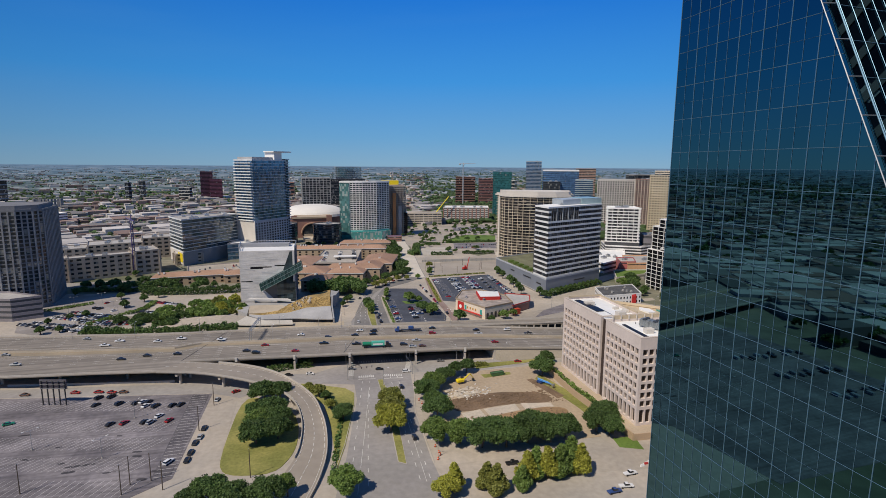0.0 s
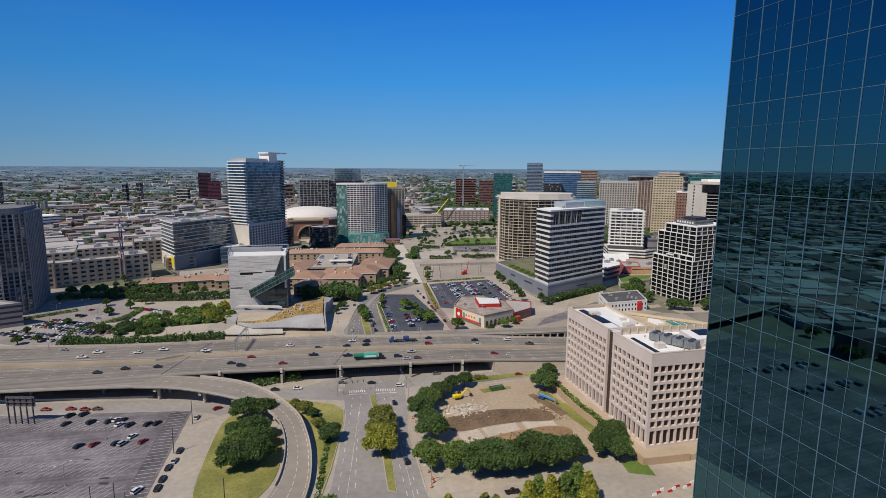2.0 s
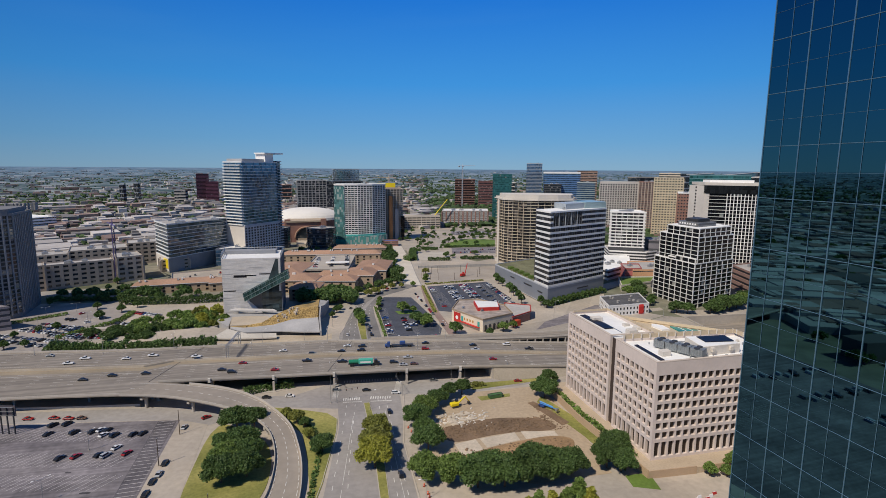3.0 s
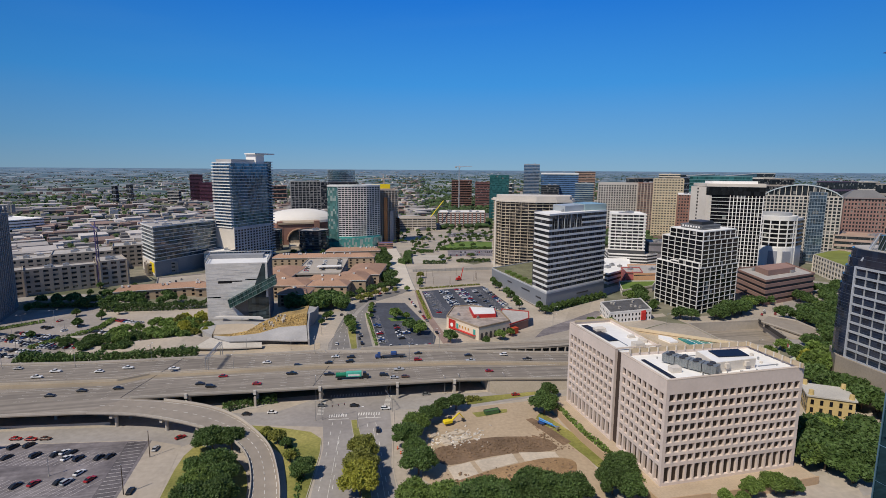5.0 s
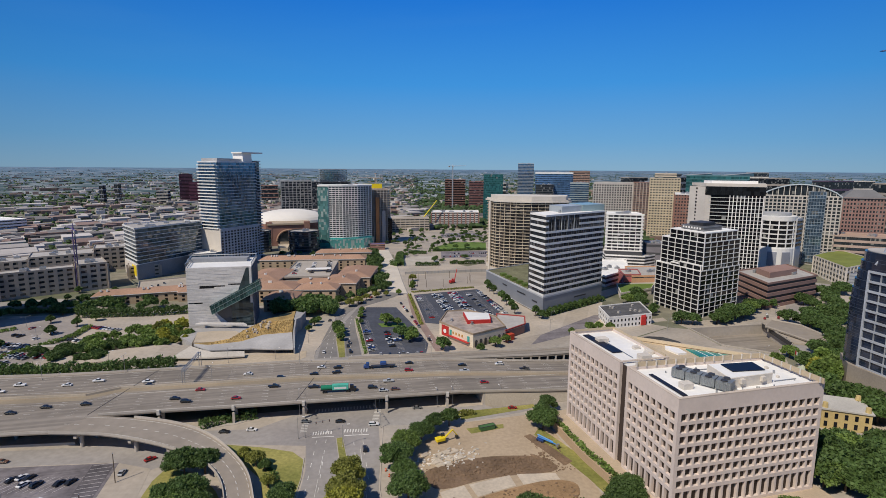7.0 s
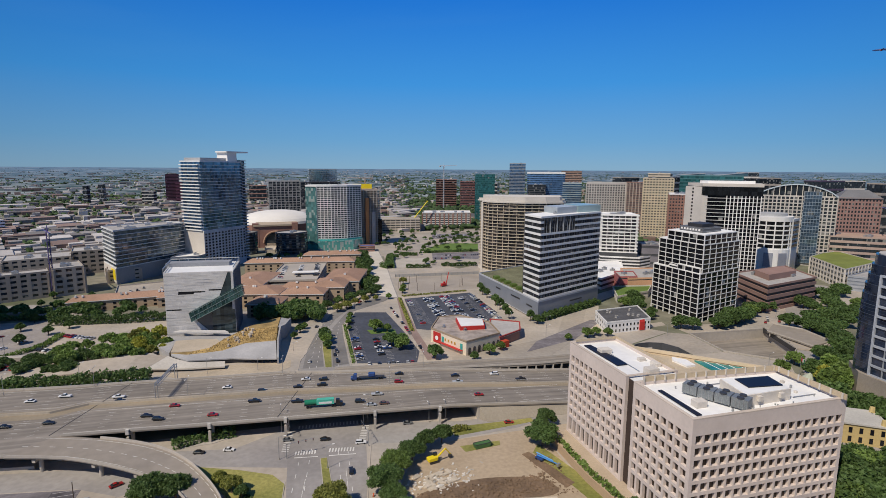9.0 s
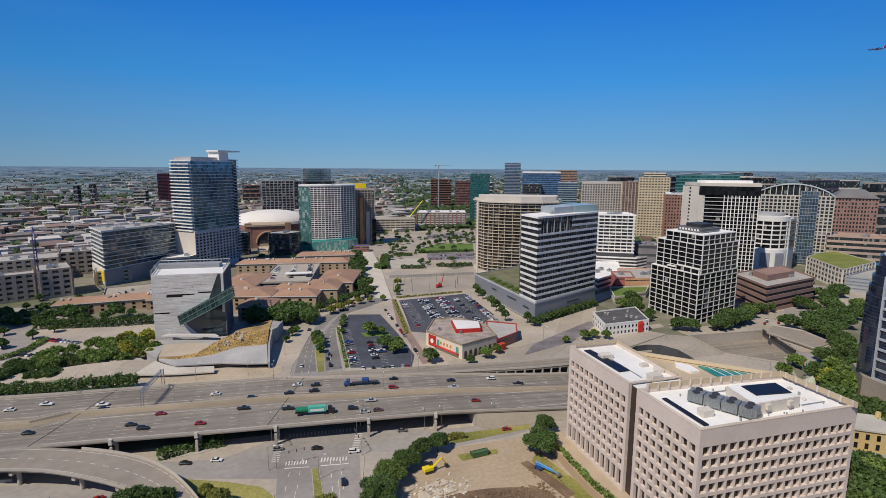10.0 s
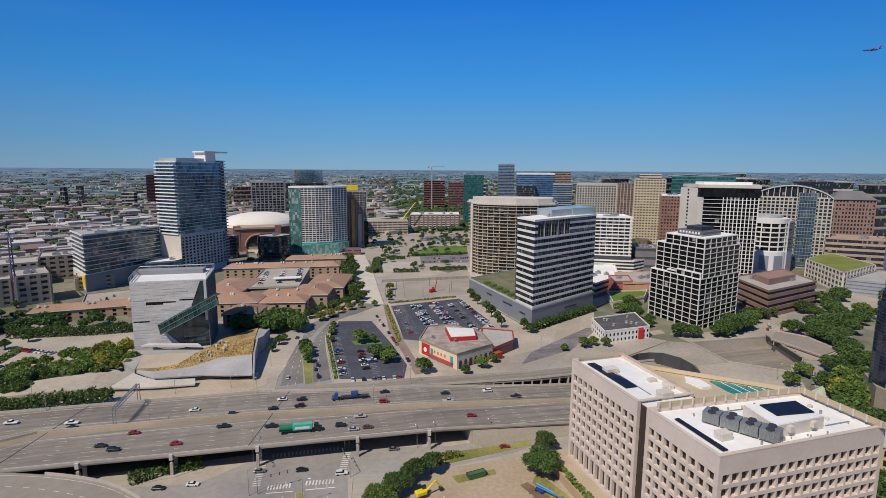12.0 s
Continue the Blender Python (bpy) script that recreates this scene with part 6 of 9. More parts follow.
    es = part("escalator_box", bm, gl, bd, "dark green glass box holding an escalator")
    for off in (0.15, 5.05):
        for dz in (0.0, 3.3, 6.6):
            p, q = a + e * s0[0] + o * off, a + e * s1[0] + o * off
            part("frame_bar", tube(bmn(), (p.x, p.y, s0[1] + dz), (q.x, q.y, s1[1] + dz + (0.6 if dz else 0)), 0.22, sides=5), bx, es)
        for k in range(13):
            f = k / 12
            p = a + e * (s0[0] + (s1[0] - s0[0]) * f) + o * off
            z = s0[1] + (s1[1] - s0[1]) * f
            part("frame_bar", tube(bmn(), (p.x, p.y, z), (p.x - e.x * 1.2, p.y, z + 6.9), 0.13, sides=5), bx, es)
    # recessed entrance foot
    part("lobby", prism(bmn(), ccw([tuple(a + e * 3 + Vector((0, 6))), tuple(a + e * 40 + Vector((0, 4))), tuple(Vector(brr) + Vector((-4, -4))), tuple(Vector(bl2) + Vector((5, -4)))]), 0, low), GLASS_DARK, bd)
    part("entry_canopy", prism(bmn(), ccw(L([(-88, 461), (-58, 452), (-55, 447), (-70, 452), (-92, 458)])), 7.4, 8.6), PRECAST, bd)


museum()
pl = thing("museum_plinth", "low concrete plinth with a golden grass roof and boulders", "building", (-60, 428, 0))
PX, PY = -60, 428


def PL(pts):
    return [(x - PX, y - PY) for x, y in pts]


def lofted(bm, front, back, thick=None, base=-0.4):
    """A ribbon of solids between two lines of (x, y, z): a slab of one thickness, or standing on the ground."""
    for a, b, c, d in zip(front, front[1:], back[1:], back):
        top = [bm.verts.new((p[0] - PX, p[1] - PY, p[2])) for p in (a, b, c, d)]
        low = [bm.verts.new((p[0] - PX, p[1] - PY, p[2] - thick if thick else base)) for p in (a, b, c, d)]
        bm.faces.new(top)
        bm.faces.new(low[::-1])
        for i in range(4):
            j = (i + 1) % 4
            bm.faces.new((low[i], low[j], top[j], top[i]))
    return bm


def between(front, back, f, lift=0.0):
    """The line a share f of the way from one line to another."""
    return [tuple(p[i] + (q[i] - p[i]) * f + (lift if i == 2 else 0) for i in range(3)) for p, q in zip(front, back)]


FOLDED = surface("plinth_concrete", (0.41, 0.40, 0.395), var=0.12, fine=0.8, stain=((0.33, 0.325, 0.325), 0.05))
EAVES = [(-85.4, 420, 4.5), (-73.8, 407.6, 4.2), (-60.7, 406.7, 4.0), (-47.4, 406.3, 3.6), (-33.3, 401.6, 3.4), (-21.2, 398.2, 3.6)]
GRASS_FRONT = [(-85.1, 421.3, 5.0), (-75.6, 416, 5.2), (-65.2, 415.3, 5.6), (-54.6, 415.1, 6.2), (-41.7, 422.9, 7.2), (-22.5, 420.9, 8.0)]
GRASS_BACK = [(-85, 422, 5.1), (-73, 419.6, 5.9), (-62.5, 422, 6.6), (-56.5, 434, 7.8), (-45, 449, 9.2), (-22.8, 447, 9.5)]
part("roof_slab", lofted(bmn(), EAVES, GRASS_FRONT, 0.7), FOLDED, pl, "sloping folded concrete roof")
# dark-coloured wall imitates the shade beneath the overhanging roof
part("recess_wall", lofted(bmn(), between(EAVES, GRASS_FRONT, 0.22, -0.8), between(EAVES, GRASS_FRONT, 0.97, -0.8)), surface("recess_glass", (0.06, 0.065, 0.07), rough=0.25), pl, "dark wall painted as shade under the roof edge")
part("grass_roof", lofted(bmn(), GRASS_FRONT, GRASS_BACK), XERIC, pl, "golden dry-grass roof")
part("grass_crest", prism(bmn(), PL([(-45, 449), (-22.8, 447), (-22, 476), (-34, 470), (-46, 458)]), -0.4, [9.2, 9.5, 8.6, 7.6, 7.5]), XERIC, pl)
part("forecourt", prism(bmn(), ccw(PL([(-86, 423), (-72, 420.4), (-63, 423), (-57.4, 434), (-62, 442.4), (-74, 446), (-88, 446)])), -0.4, 5.6), surface("sandy_court", (0.52, 0.44, 0.34), var=0.12), pl, "sandy paved forecourt")
part("plinth_body", prism(bmn(), ccw(PL([(-98, 440), (-87, 423), (-88.2, 446), (-74, 446.3), (-62, 442.7), (-57, 436), (-46, 450), (-46, 457), (-70, 456), (-97, 460)])), -0.4, 4.9), FOLDED, pl)
part("crest_body", prism(bmn(), PL([(-22.4, 447), (-19, 449.5), (-15.8, 472), (-21.6, 475)]), -0.4, [9.3, 9.5, 7.8, 8.4]), FOLDED, pl)
SIDE = [(-20.9, 398, 4.2), (-21.9, 421, 8.6), (-21.4, 446, 10.1), (-18.4, 449.3, 10.3), (-15.2, 472, 8.5)]
part("side_wall", lofted(bmn(), [(x + 1.0, y, z) for x, y, z in SIDE], SIDE), FOLDED, pl)
RIBBON_TOP = [(-87, 419.6, 4.3), (-80, 412, 4.2), (-72, 405.5, 3.8), (-51.7, 402.5, 3.5)]
RIBBON_LOW = [(-95.6, 404.4, 2.5), (-84, 402, 2.2), (-70, 399.5, 2.0), (-51, 397.5, 2.0)]
part("ribbon_wall", lofted(bmn(), RIBBON_LOW, RIBBON_TOP, 0.8), surface("pale_ribbon", (0.50, 0.465, 0.41), var=0.12, fine=0.8), pl, "pale folded concrete ribbon")
# dark filler below the ribbon stands in for the shade there
part("ribbon_recess", lofted(bmn(), between(RIBBON_LOW, RIBBON_TOP, 0.25, -0.9), between(RIBBON_LOW, RIBBON_TOP, 0.9, -0.9)), DARKGREY, pl)
rnd = random.Random(11)


def on_grass(k, f, g):
    a, b, c, d = GRASS_FRONT[k], GRASS_FRONT[k + 1], GRASS_BACK[k + 1], GRASS_BACK[k]
    return [(a[i] * (1 - f) + b[i] * f) * (1 - g) + (d[i] * (1 - f) + c[i] * f) * g for i in range(3)]


bm = bmn()
for k in [1] * 60 + [2] * 110 + [3] * 330 + [4] * 900:
    x, y, z = on_grass(k, rnd.random(), rnd.uniform(0.02, 0.98))
    s = rnd.uniform(0.3, 0.75)
    t = rnd.uniform(0, 6.3)
    v = [bm.verts.new((x - PX + s * math.cos(t + i * 2.1), y - PY + s * math.sin(t + i * 2.1), z - 0.1)) for i in range(3)] + [bm.verts.new((x - PX, y - PY, z + s * 0.8))]
    for i in range(3):
        bm.faces.new((v[i], v[(i + 1) % 3], v[3]))
tagged(part("dry_grass", bm, XERIC, pl), kind="stuff")
for k in range(16):
    x, y, z = on_grass(3 if k < 9 else 4, rnd.uniform(0.2, 1.0) if k < 9 else rnd.uniform(0, 0.35), rnd.uniform(0.15, 0.95))
    bm = box(bmn(), x - PX, y - PY, z - 0.4, rnd.uniform(1, 2.4), rnd.uniform(0.7, 1.2), rnd.uniform(1.4, 2.6), rnd.uniform(0, 3))
    bmesh.ops.bevel(bm, geom=bm.edges[:], offset=0.25, segments=1, affect="EDGES")
    part("boulder", bm, SLAB, pl)
part("edge_wall", prism(bmn(), ccw(PL([(-190, 451), (-150, 447), (-118, 440), (-98, 431), (-88, 418), (-92, 414), (-104, 424), (-122, 432), (-152, 440), (-190, 447)])), -0.3, 3.2), CONCRETE, pl, "long low curving concrete wall")


# ---- buildings beyond the freeway ----
wh = ccw([(-117, 735), (-79, 788), (-105, 810), (-143, 762)])
w_t = tower("hotel_tower", "tall blue glass hotel tower with white balcony edges", wh, 128, 21, glazing("hotel_glass", (0.10, 0.19, 0.30), metal=0.7, blinds=0.08, blind=(0.22, 0.29, 0.36), tone=(0.45, 1.6)), surface("white_slab", (0.66, 0.68, 0.70)), 0.5, proud=0.8, base=48, category="hotel", units=0, foot=GREYBLUE)
wc, wlp = local(wh)
part("lower_hotel", prism(bmn(), grown(wlp, 1.4), -0.3, 47.8), surface("pale_hotel_wall", (0.46, 0.47, 0.49)), w_t)
i0 = min(range(4), key=lambda i: (wh[i][0] + 117) ** 2 + (wh[i][1] - 735) ** 2)
a0, a1, a2 = Vector(wlp[i0]), Vector(wlp[(i0 + 1) % 4]), Vector(wlp[i0 - 1])
hw = None
for k in range(13):
    for r in range(11):
        p = a0.lerp(a1, (k + 0.5) / 13)
        q = Vector(grown(wlp, 1.45)[i0]).lerp(Vector(grown(wlp, 1.45)[(i0 + 1) % 4]), (k + 0.5) / 13)
        if hw is None:
            hw = part("window", box(bmn(), 0, 0, 0, 2.6, 0.3, 2.0), GLASS_DARK, w_t, at=(q.x, q.y, 8))
            hw.rotation_euler = (0, 0, math.atan2(a1.y - a0.y, a1.x - a0.x))
        else:
            again(hw, (q.x, q.y, 8 + r * 3.5), math.atan2(a1.y - a0.y, a1.x - a0.x))
part("end_wall", prism(bmn(), [tuple(v) for v in (Vector(grown(wlp, 1.9)[i0]), Vector(grown(wlp, 1.9)[i0 - 1]), Vector(grown(wlp, 0.5)[i0 - 1]), Vector(grown(wlp, 0.5)[i0]))][::-1], 5, 48), CREAM, w_t, "plain cream end wall")
part("crown", prism(bmn(), grown(wlp, -3), 128, 133), surface("crown_grey", (0.42, 0.42, 0.43)), w_t)
fin = [tuple(a0.lerp(a1, f) + s * (a2 - a0).normalized()) for f, s in ((0.66, 0), (0.90, 0), (0.90, 20), (0.66, 20))]
part("crown_block", prism(bmn(), ccw(fin), 128, 140), WHITE, w_t)
fin = [tuple(a0.lerp(a1, f) + s * (a2 - a0).normalized()) for f, s in ((0.62, -2), (1.16, -4), (1.16, 16), (0.62, 20))]
part("crown_slab", prism(bmn(), ccw(fin), 140, 141.6), WHITE, w_t, "overhanging white roof slab")
# white balconies on the end face, and a stack of them at the far corner
face = (a2 - a0).normalized()
out_ = (a0 - a1).normalized()
bal = part("balcony", prism(bmn(), ccw([tuple(a0 + out_ * 0.6), tuple(a0 + out_ * 3.4 + face * 0.6), tuple(a2 + out_ * 3.4 - face * 0.6), tuple(a2 + out_ * 0.6)]), 0, 1.0), WHITE, w_t, "white end-wall balcony", at=(0, 0, 48.2))
for k in range(1, 21):
    again(bal, (0, 0, 48.2 + k * 80 / 21))
side = Vector((-face.x, -face.y))
stack = part("balcony", prism(bmn(), ccw([tuple(a1 + side * 0.5), tuple(a1 + side * 3.5 - out_ * 1.0), tuple(a1 + side * 3.5 - out_ * 6.5), tuple(a1 - out_ * 6.5)]), 0, 1.1), surface("pale_balcony_front", (0.50, 0.52, 0.55)), w_t, "pale corner balcony", at=(0, 0, 6))
for k in range(1, 34):
    again(stack, (0, 0, 6 + k * 3.75))
part("corner_wing", prism(bmn(), ccw([tuple(a1 + side * 0.3 + out_ * 0.5), tuple(a1 + side * 1.2 - out_ * 5.5), tuple(a1 - face * -12 - out_ * 5.5), tuple(a1 + face * 12)]), 2, 131), glazing("wing_glass", (0.04, 0.06, 0.09), metal=0.4, blinds=0.2), w_t, "narrow glazed corner wing")
tower("hotel_podium", "blue glass podium block of the hotel", [(-150, 716), (-122, 722), (-112, 742), (-146, 758)], 20, 4, GLASS_BLUE, GREYBLUE, 1.0, category="hotel", units=2)

of = tower("banded_mid_rise", "grey-blue mid-rise block with white balcony bands on a plain podium", [(-195, 684.5), (-143, 757), (-166, 775), (-222, 735)], 56, 9, glazing("navy_windows", (0.07, 0.10, 0.125), metal=0.45, blinds=0.12, tone=(0.4, 1.9)), surface("pale_balcony", (0.64, 0.65, 0.65)), 0.7, proud=1.0, base=17, category="apartment block", foot=surface("podium_grey", (0.27, 0.27, 0.275)), roof=ROOF_GREY, units=6)
oc, ol = local(ccw([(-195, 684.5), (-143, 757), (-166, 775), (-222, 735)]))
i0 = min(range(4), key=lambda i: (ol[i][0] + oc[0] + 197) ** 2 + (ol[i][1] + oc[1] - 685) ** 2)
p0, p1, p2 = Vector(ol[i0]), Vector(ol[(i0 + 1) % 4]), Vector(ol[i0 - 1])
part("end_wall", prism(bmn(), ccw([tuple(p0 + (p0 - p1).normalized() * 1.6), tuple(p2 + (p0 - p1).normalized() * 1.6), tuple(p2), tuple(p0)]), 2, 17.2), CREAM, of, "plain pale podium end wall")
d = (p2 - p0).normalized()
q = p0 + (p0 - p1).normalized() * 1.7 + d * 10.5
part("yellow_panel", box(bmn(), q.x, q.y, 4.5, 19, 0.5, 11, math.atan2(d.y, d.x)), YELLOW, of, "bright yellow wall panel")

vt = tower("victory_apartments", "curved white balcony apartment tower with a teal glass end", [(0, 880), (15, 868), (35, 863), (58, 866), (80, 878), (82, 900), (5, 902)], 93, 25, glazing("apartment_glass", (0.07, 0.095, 0.105), metal=0.35, blinds=0.07), WHITE, 0.9, proud=0.8, base=16, pier=WHITE, bay=4.6, pier_w=0.7, pier_out=0.8, edges=(1, 2, 3), category="apartment tower", foot=TEAL, roof=WHITE, lip=0.4)
vc, vl = local(ccw([(0, 880), (15, 868), (35, 863), (58, 866), (80, 878), (82, 900), (5, 902)]))
part("teal_end", prism(bmn(), ccw([(vl[0][0] - 1.2, vl[0][1] - 1), (vl[1][0] - 0.6, vl[1][1] - 1.4), (vl[1][0] + 1, vl[1][1] + 6), (vl[0][0] + 2, vl[0][1] + 18)]), 8, 92), glazing("pale_teal_glass", (0.09, 0.22, 0.22), metal=0.4, blinds=0.2, blind=(0.4, 0.5, 0.48)), vt, "teal glass end bay")
part("roof_slab", prism(bmn(), grown(vl, 1.2), 93.5, 95.5), WHITE, vt)
part("podium", prism(bmn(), ccw([(vl[1][0], vl[1][1] - 10), (vl[3][0] + 8, vl[3][1] - 10), (vl[4][0] + 3, vl[4][1]), (vl[1][0], vl[1][1] + 4)]), -0.3, 14), glazing("teal_podium_glass", (0.12, 0.38, 0.36), metal=0.3, cell=(2.4, 2.4, 4), blinds=0.4, blind=(0.45, 0.55, 0.53), tone=(0.8, 1.2)), vt, "podium of teal and white glass panels")


def unfinished_tower():
    bd = thing("unfinished_tower", "concrete tower under construction with open floors and yellow formwork", "construction", (97, 915, 0))
    poly = ccw([(-16, -12), (16, -14), (18, 16), (-16, 16)])
    s = part("floor_slab", prism(bmn(), poly, 0, 0.5), CONCRETE, bd)
    for k in range(1, 24):
        again(s, (0, 0, k * 3.7))
    part("core", prism(bmn(), grown(poly, -4), 0, 88), surface("core_concrete", (0.40, 0.33, 0.28)), bd)
    for i in range(4):
        a, b = Vector(poly[i]), Vector(poly[(i + 1) % 4])
        for k in range(6):
            p = a.lerp(b, k / 6) * 0.97
            part("column", box(bmn(), p.x, p.y, 0, 0.9, 0.9, 86), CONCRETE, bd)
    part("hoist_mast", box(bmn(), -5, -14.5, 0, 5.5, 1.6, 74), surface("orange_hoist", (0.55, 0.25, 0.10)), bd, "orange builders' hoist")
    part("cladding", prism(bmn(), [(2, -13.9), (8, -14.3), (8, -13.2), (2, -12.8)], 0, 52), ROOF_GREY, bd)
    part("glass_side", prism(bmn(), [(13, -14.2), (18, -14.6), (18.4, 8), (13, 8)], 0, 40), GLASS_DARK, bd)
    part("formwork", prism(bmn(), ccw([(-26, 0), (4, -4), (5, 10), (-24, 12)]), 88, 95), YELLOW, bd, "bright yellow climbing formwork")
    for k in range(4):
        part("mast", tube(bmn(), (-18 + k * 9, 4, 86), (-18 + k * 9, 4, 92), 0.3, sides=5), METAL, bd)


unfinished_tower()


def arena():
    bd = thing("arena", "brick arena with a white domed roof and a great arch", "arena", (-48, 1010, 0))
    bm = bmn()
    N, M = 40, 7
    rings = []
    for j in range(M + 1):
        f = j / M
        rings.append([bm.verts.new((64 * math.cos(f * 1.45) * math.cos(k * math.tau / N), 58 * math.cos(f * 1.45) * math.sin(k * math.tau / N), 30 + 21 * math.sin(f * 1.5))) for k in range(N)])
    for a, b in zip(rings, rings[1:]):
        for k in range(N):
            j = (k + 1) % N
            bm.faces.new((a[k], a[j], b[j], b[k]))
    bm.faces.new(rings[-1])
    part("dome", bm, surface("dome_membrane", (0.78, 0.75, 0.70), var=0.04), bd)
    part("drum", prism(bmn(), [(64 * math.cos(k * math.tau / N), 58 * math.sin(k * math.tau / N)) for k in range(N)], -0.3, 30.5), BRICK, bd)
    part("front_block", prism(bmn(), [(-29, -96), (30, -93), (30, -50), (-29, -50)], -0.3, 33), BRICK, bd)
    part("front_cornice", prism(bmn(), [(-31, -98), (32, -95), (32, -50), (-31, -50)], 33, 35.5), surface("tan_cornice", (0.45, 0.36, 0.26)), bd)
    bm = bmn()
    for k in range(13):
        a0, a1 = math.pi * k / 13, math.pi * (k + 1) / 13
        tube(bm, (0.5 + 17 * math.cos(a0), -96.6, 8 + 17 * math.sin(a0)), (0.5 + 17 * math.cos(a1), -96.6, 8 + 17 * math.sin(a1)), 1.6, sides=6)
    part("arch", bm, surface("arch_stone", (0.40, 0.25, 0.17)), bd)
    part("arch_window", tube(bmn(), (0.5, -95.4, 8), (0.5, -96.5, 8), 15.8, 15.8, 28), GLASS, bd)
    part("doors", box(bmn(), 0.5, -96.3, -0.3, 26, 1.2, 7, 0.05), surface("sandy_doors", (0.45, 0.36, 0.27)), bd)
    for s in (-1, 1):
        part("tower_block", box(bmn(), s * 29 + 0.5, -92, -0.3, 9, 9, 38, 0.05), BRICK, bd)


arena()
for x, y, r, h in ((-84, 862, 15, 30), (-22, 852, 22, 29)):
    circ = [(x + r * math.cos(k * math.tau / 20), y + r * 0.9 * math.sin(k * math.tau / 20)) for k in range(20)]
    tower("plaza_block", "low rounded dark glass plaza building", circ, h, 7, GLASS, DARKGREY, 1.3, category="building", units=3, roof=ROOF_GREY)
tower("plaza_street_front", "sandy plaza shop front", [(-60, 862), (-46, 860), (-46, 905), (-62, 905)], 3, 1, SLAB, SLAB, 1.0, category="building", units=0, roof=SLAB)

# apartment quarter with terracotta roofs round a parking deck
def hip_block(bd, poly, eave, ridge, wall, inset=7.0):
    part("wall", prism(bmn(), poly, -0.3, eave), wall, bd)
    g, s = grown(poly, 1.0), grown(poly, -inset)
    bm = bmn()
    lo, hi = [bm.verts.new((*p, eave)) for p in g], [bm.verts.new((*p, ridge)) for p in s]
    for i in range(len(g)):
        j = (i + 1) % len(g)
        bm.faces.new((lo[i], lo[j], hi[j], hi[i]))
    bm.faces.new(hi)
    part("roof", bm, TERRACOTTA, bd)
    part("eave", prism(bmn(), g, eave - 0.5, eave - 0.02), WHITE, bd)
    w = None
    for i in range(len(poly)):
        a, b = Vector(poly[i]), Vector(poly[(i + 1) % len(poly)])
        n = int((b - a).length / 7.8)
        if n < 1 or (b - a).normalized().x < -0.3:
            continue
        t = math.atan2(b.y - a.y, b.x - a.x)
        for k in range(n):
            for z in range(int(eave / 3.6)):
                p = a.lerp(b, (k + 0.5) / n)
                if w is None:
                    w = part("window", box(bmn(), 0, 0, 0, 2.4, 0.3, 1.9), GLASS_DARK, bd, at=(p.x, p.y, 1.2 + 3.5 * z))
                    w.rotation_euler = (0, 0, t)
                else:
                    again(w, (p.x, p.y, 1.2 + 3.5 * z), t)
    rnd = random.Random(int(abs(poly[0][0]) * 10))
    for k in range(max(2, int((Vector(s[1]) - Vector(s[0])).length / 9))):
        f = rnd.random()
        p = Vector(s[0]).lerp(Vector(s[1]), f)
        part("roof_vent", box(bmn(), p.x, p.y - 1.5, ridge - 0.6, 1.3, 1.3, 1.8), WHITE, bd)


STUCCO = surface("apartment_stucco", (0.42, 0.32, 0.22), var=0.1)
for x, y, w, d, t, e in ((-4, 541, 36, 22, -14, 12.5), (20, 566, 30, 40, -14, 13.5), (36, 600, 34, 60, -14, 13.5), (-42, 558, 40, 34, -14, 12.5), (-52, 610, 34, 60, -14, 13), (-8, 700, 124, 16, -10, 13), (30, 742, 70, 14, -8, 13), (-34, 520, 26, 24, -14, 11.5), (-2, 562, 44, 12, -14, 12.5)):
    bd = thing("apartment_house", "tan stucco apartment house with a terracotta hipped roof", "apartment house", (x, y, 0), t, group="apartment houses")
    hip_block(bd, rect(0, 0, w, d), e, e + 4, STUCCO, min(w, d) * 0.42)
pk = thing("parking_deck", "open concrete parking deck with cars on its roof", "garage", (-10, 636, 0), -8)
s = part("deck", prism(bmn(), rect(0, 0, 48, 92), 0, 0.9), CONCRETE, pk)
for k in range(1, 5):
    again(s, (0, 0, k * 2.9))
# solid dark core in place of the shade inside the open deck
part("core", prism(bmn(), rect(0, 0, 44, 88), 0, 11.5), STEEL_AND_VOIDS, pk)
part("parapet", rim(bmn(), rect(0, 0, 48, 92), 0.4, 12, 13.4), CONCRETE, pk)
part("shade_roof", box(bmn(), 9, -16, 15, 26, 9, 0.4), WHITE, pk)
for x, y, w, d, t in ((-160, 580, 78, 15, 4), (-112, 576, 34, 15, 4)):
    bd = thing("row_houses", "row of tan houses under a terracotta roof", "apartment house", (x, y, 0), t, group="apartment houses")
    hip_block(bd, rect(0, 0, w, d), 9, 12.5, STUCCO, 5)
# shade under the roof deck is a dark band here too
tower("rear_parking_deck", "low parking deck behind the row houses", rect(-130, 622, 90, 50, 14), 7, 2, STEEL_AND_VOIDS, CONCRETE, 1.8, category="garage", roof=PAVING, units=0)
TANW = [("tan residential block of five storeys", (-270, 636, 60, 20, 26, 24)), ("tan residential block of five storeys", (-232, 662, 24, 40, 26, 26)), ("grey-tan apartment block", (-318, 612, 50, 26, 26, 25)), ("tan loft building with a pale roof", (-292, 748, 60, 46, 20, 24)), ("tan loft building with a pale roof", (-250, 782, 40, 40, 18, 26)), ("small brown brick city block building", (-196, 708, 30, 24, 20, 13)), ("tan loft building with a pale roof", (-345, 720, 60, 40, 20, 22))]
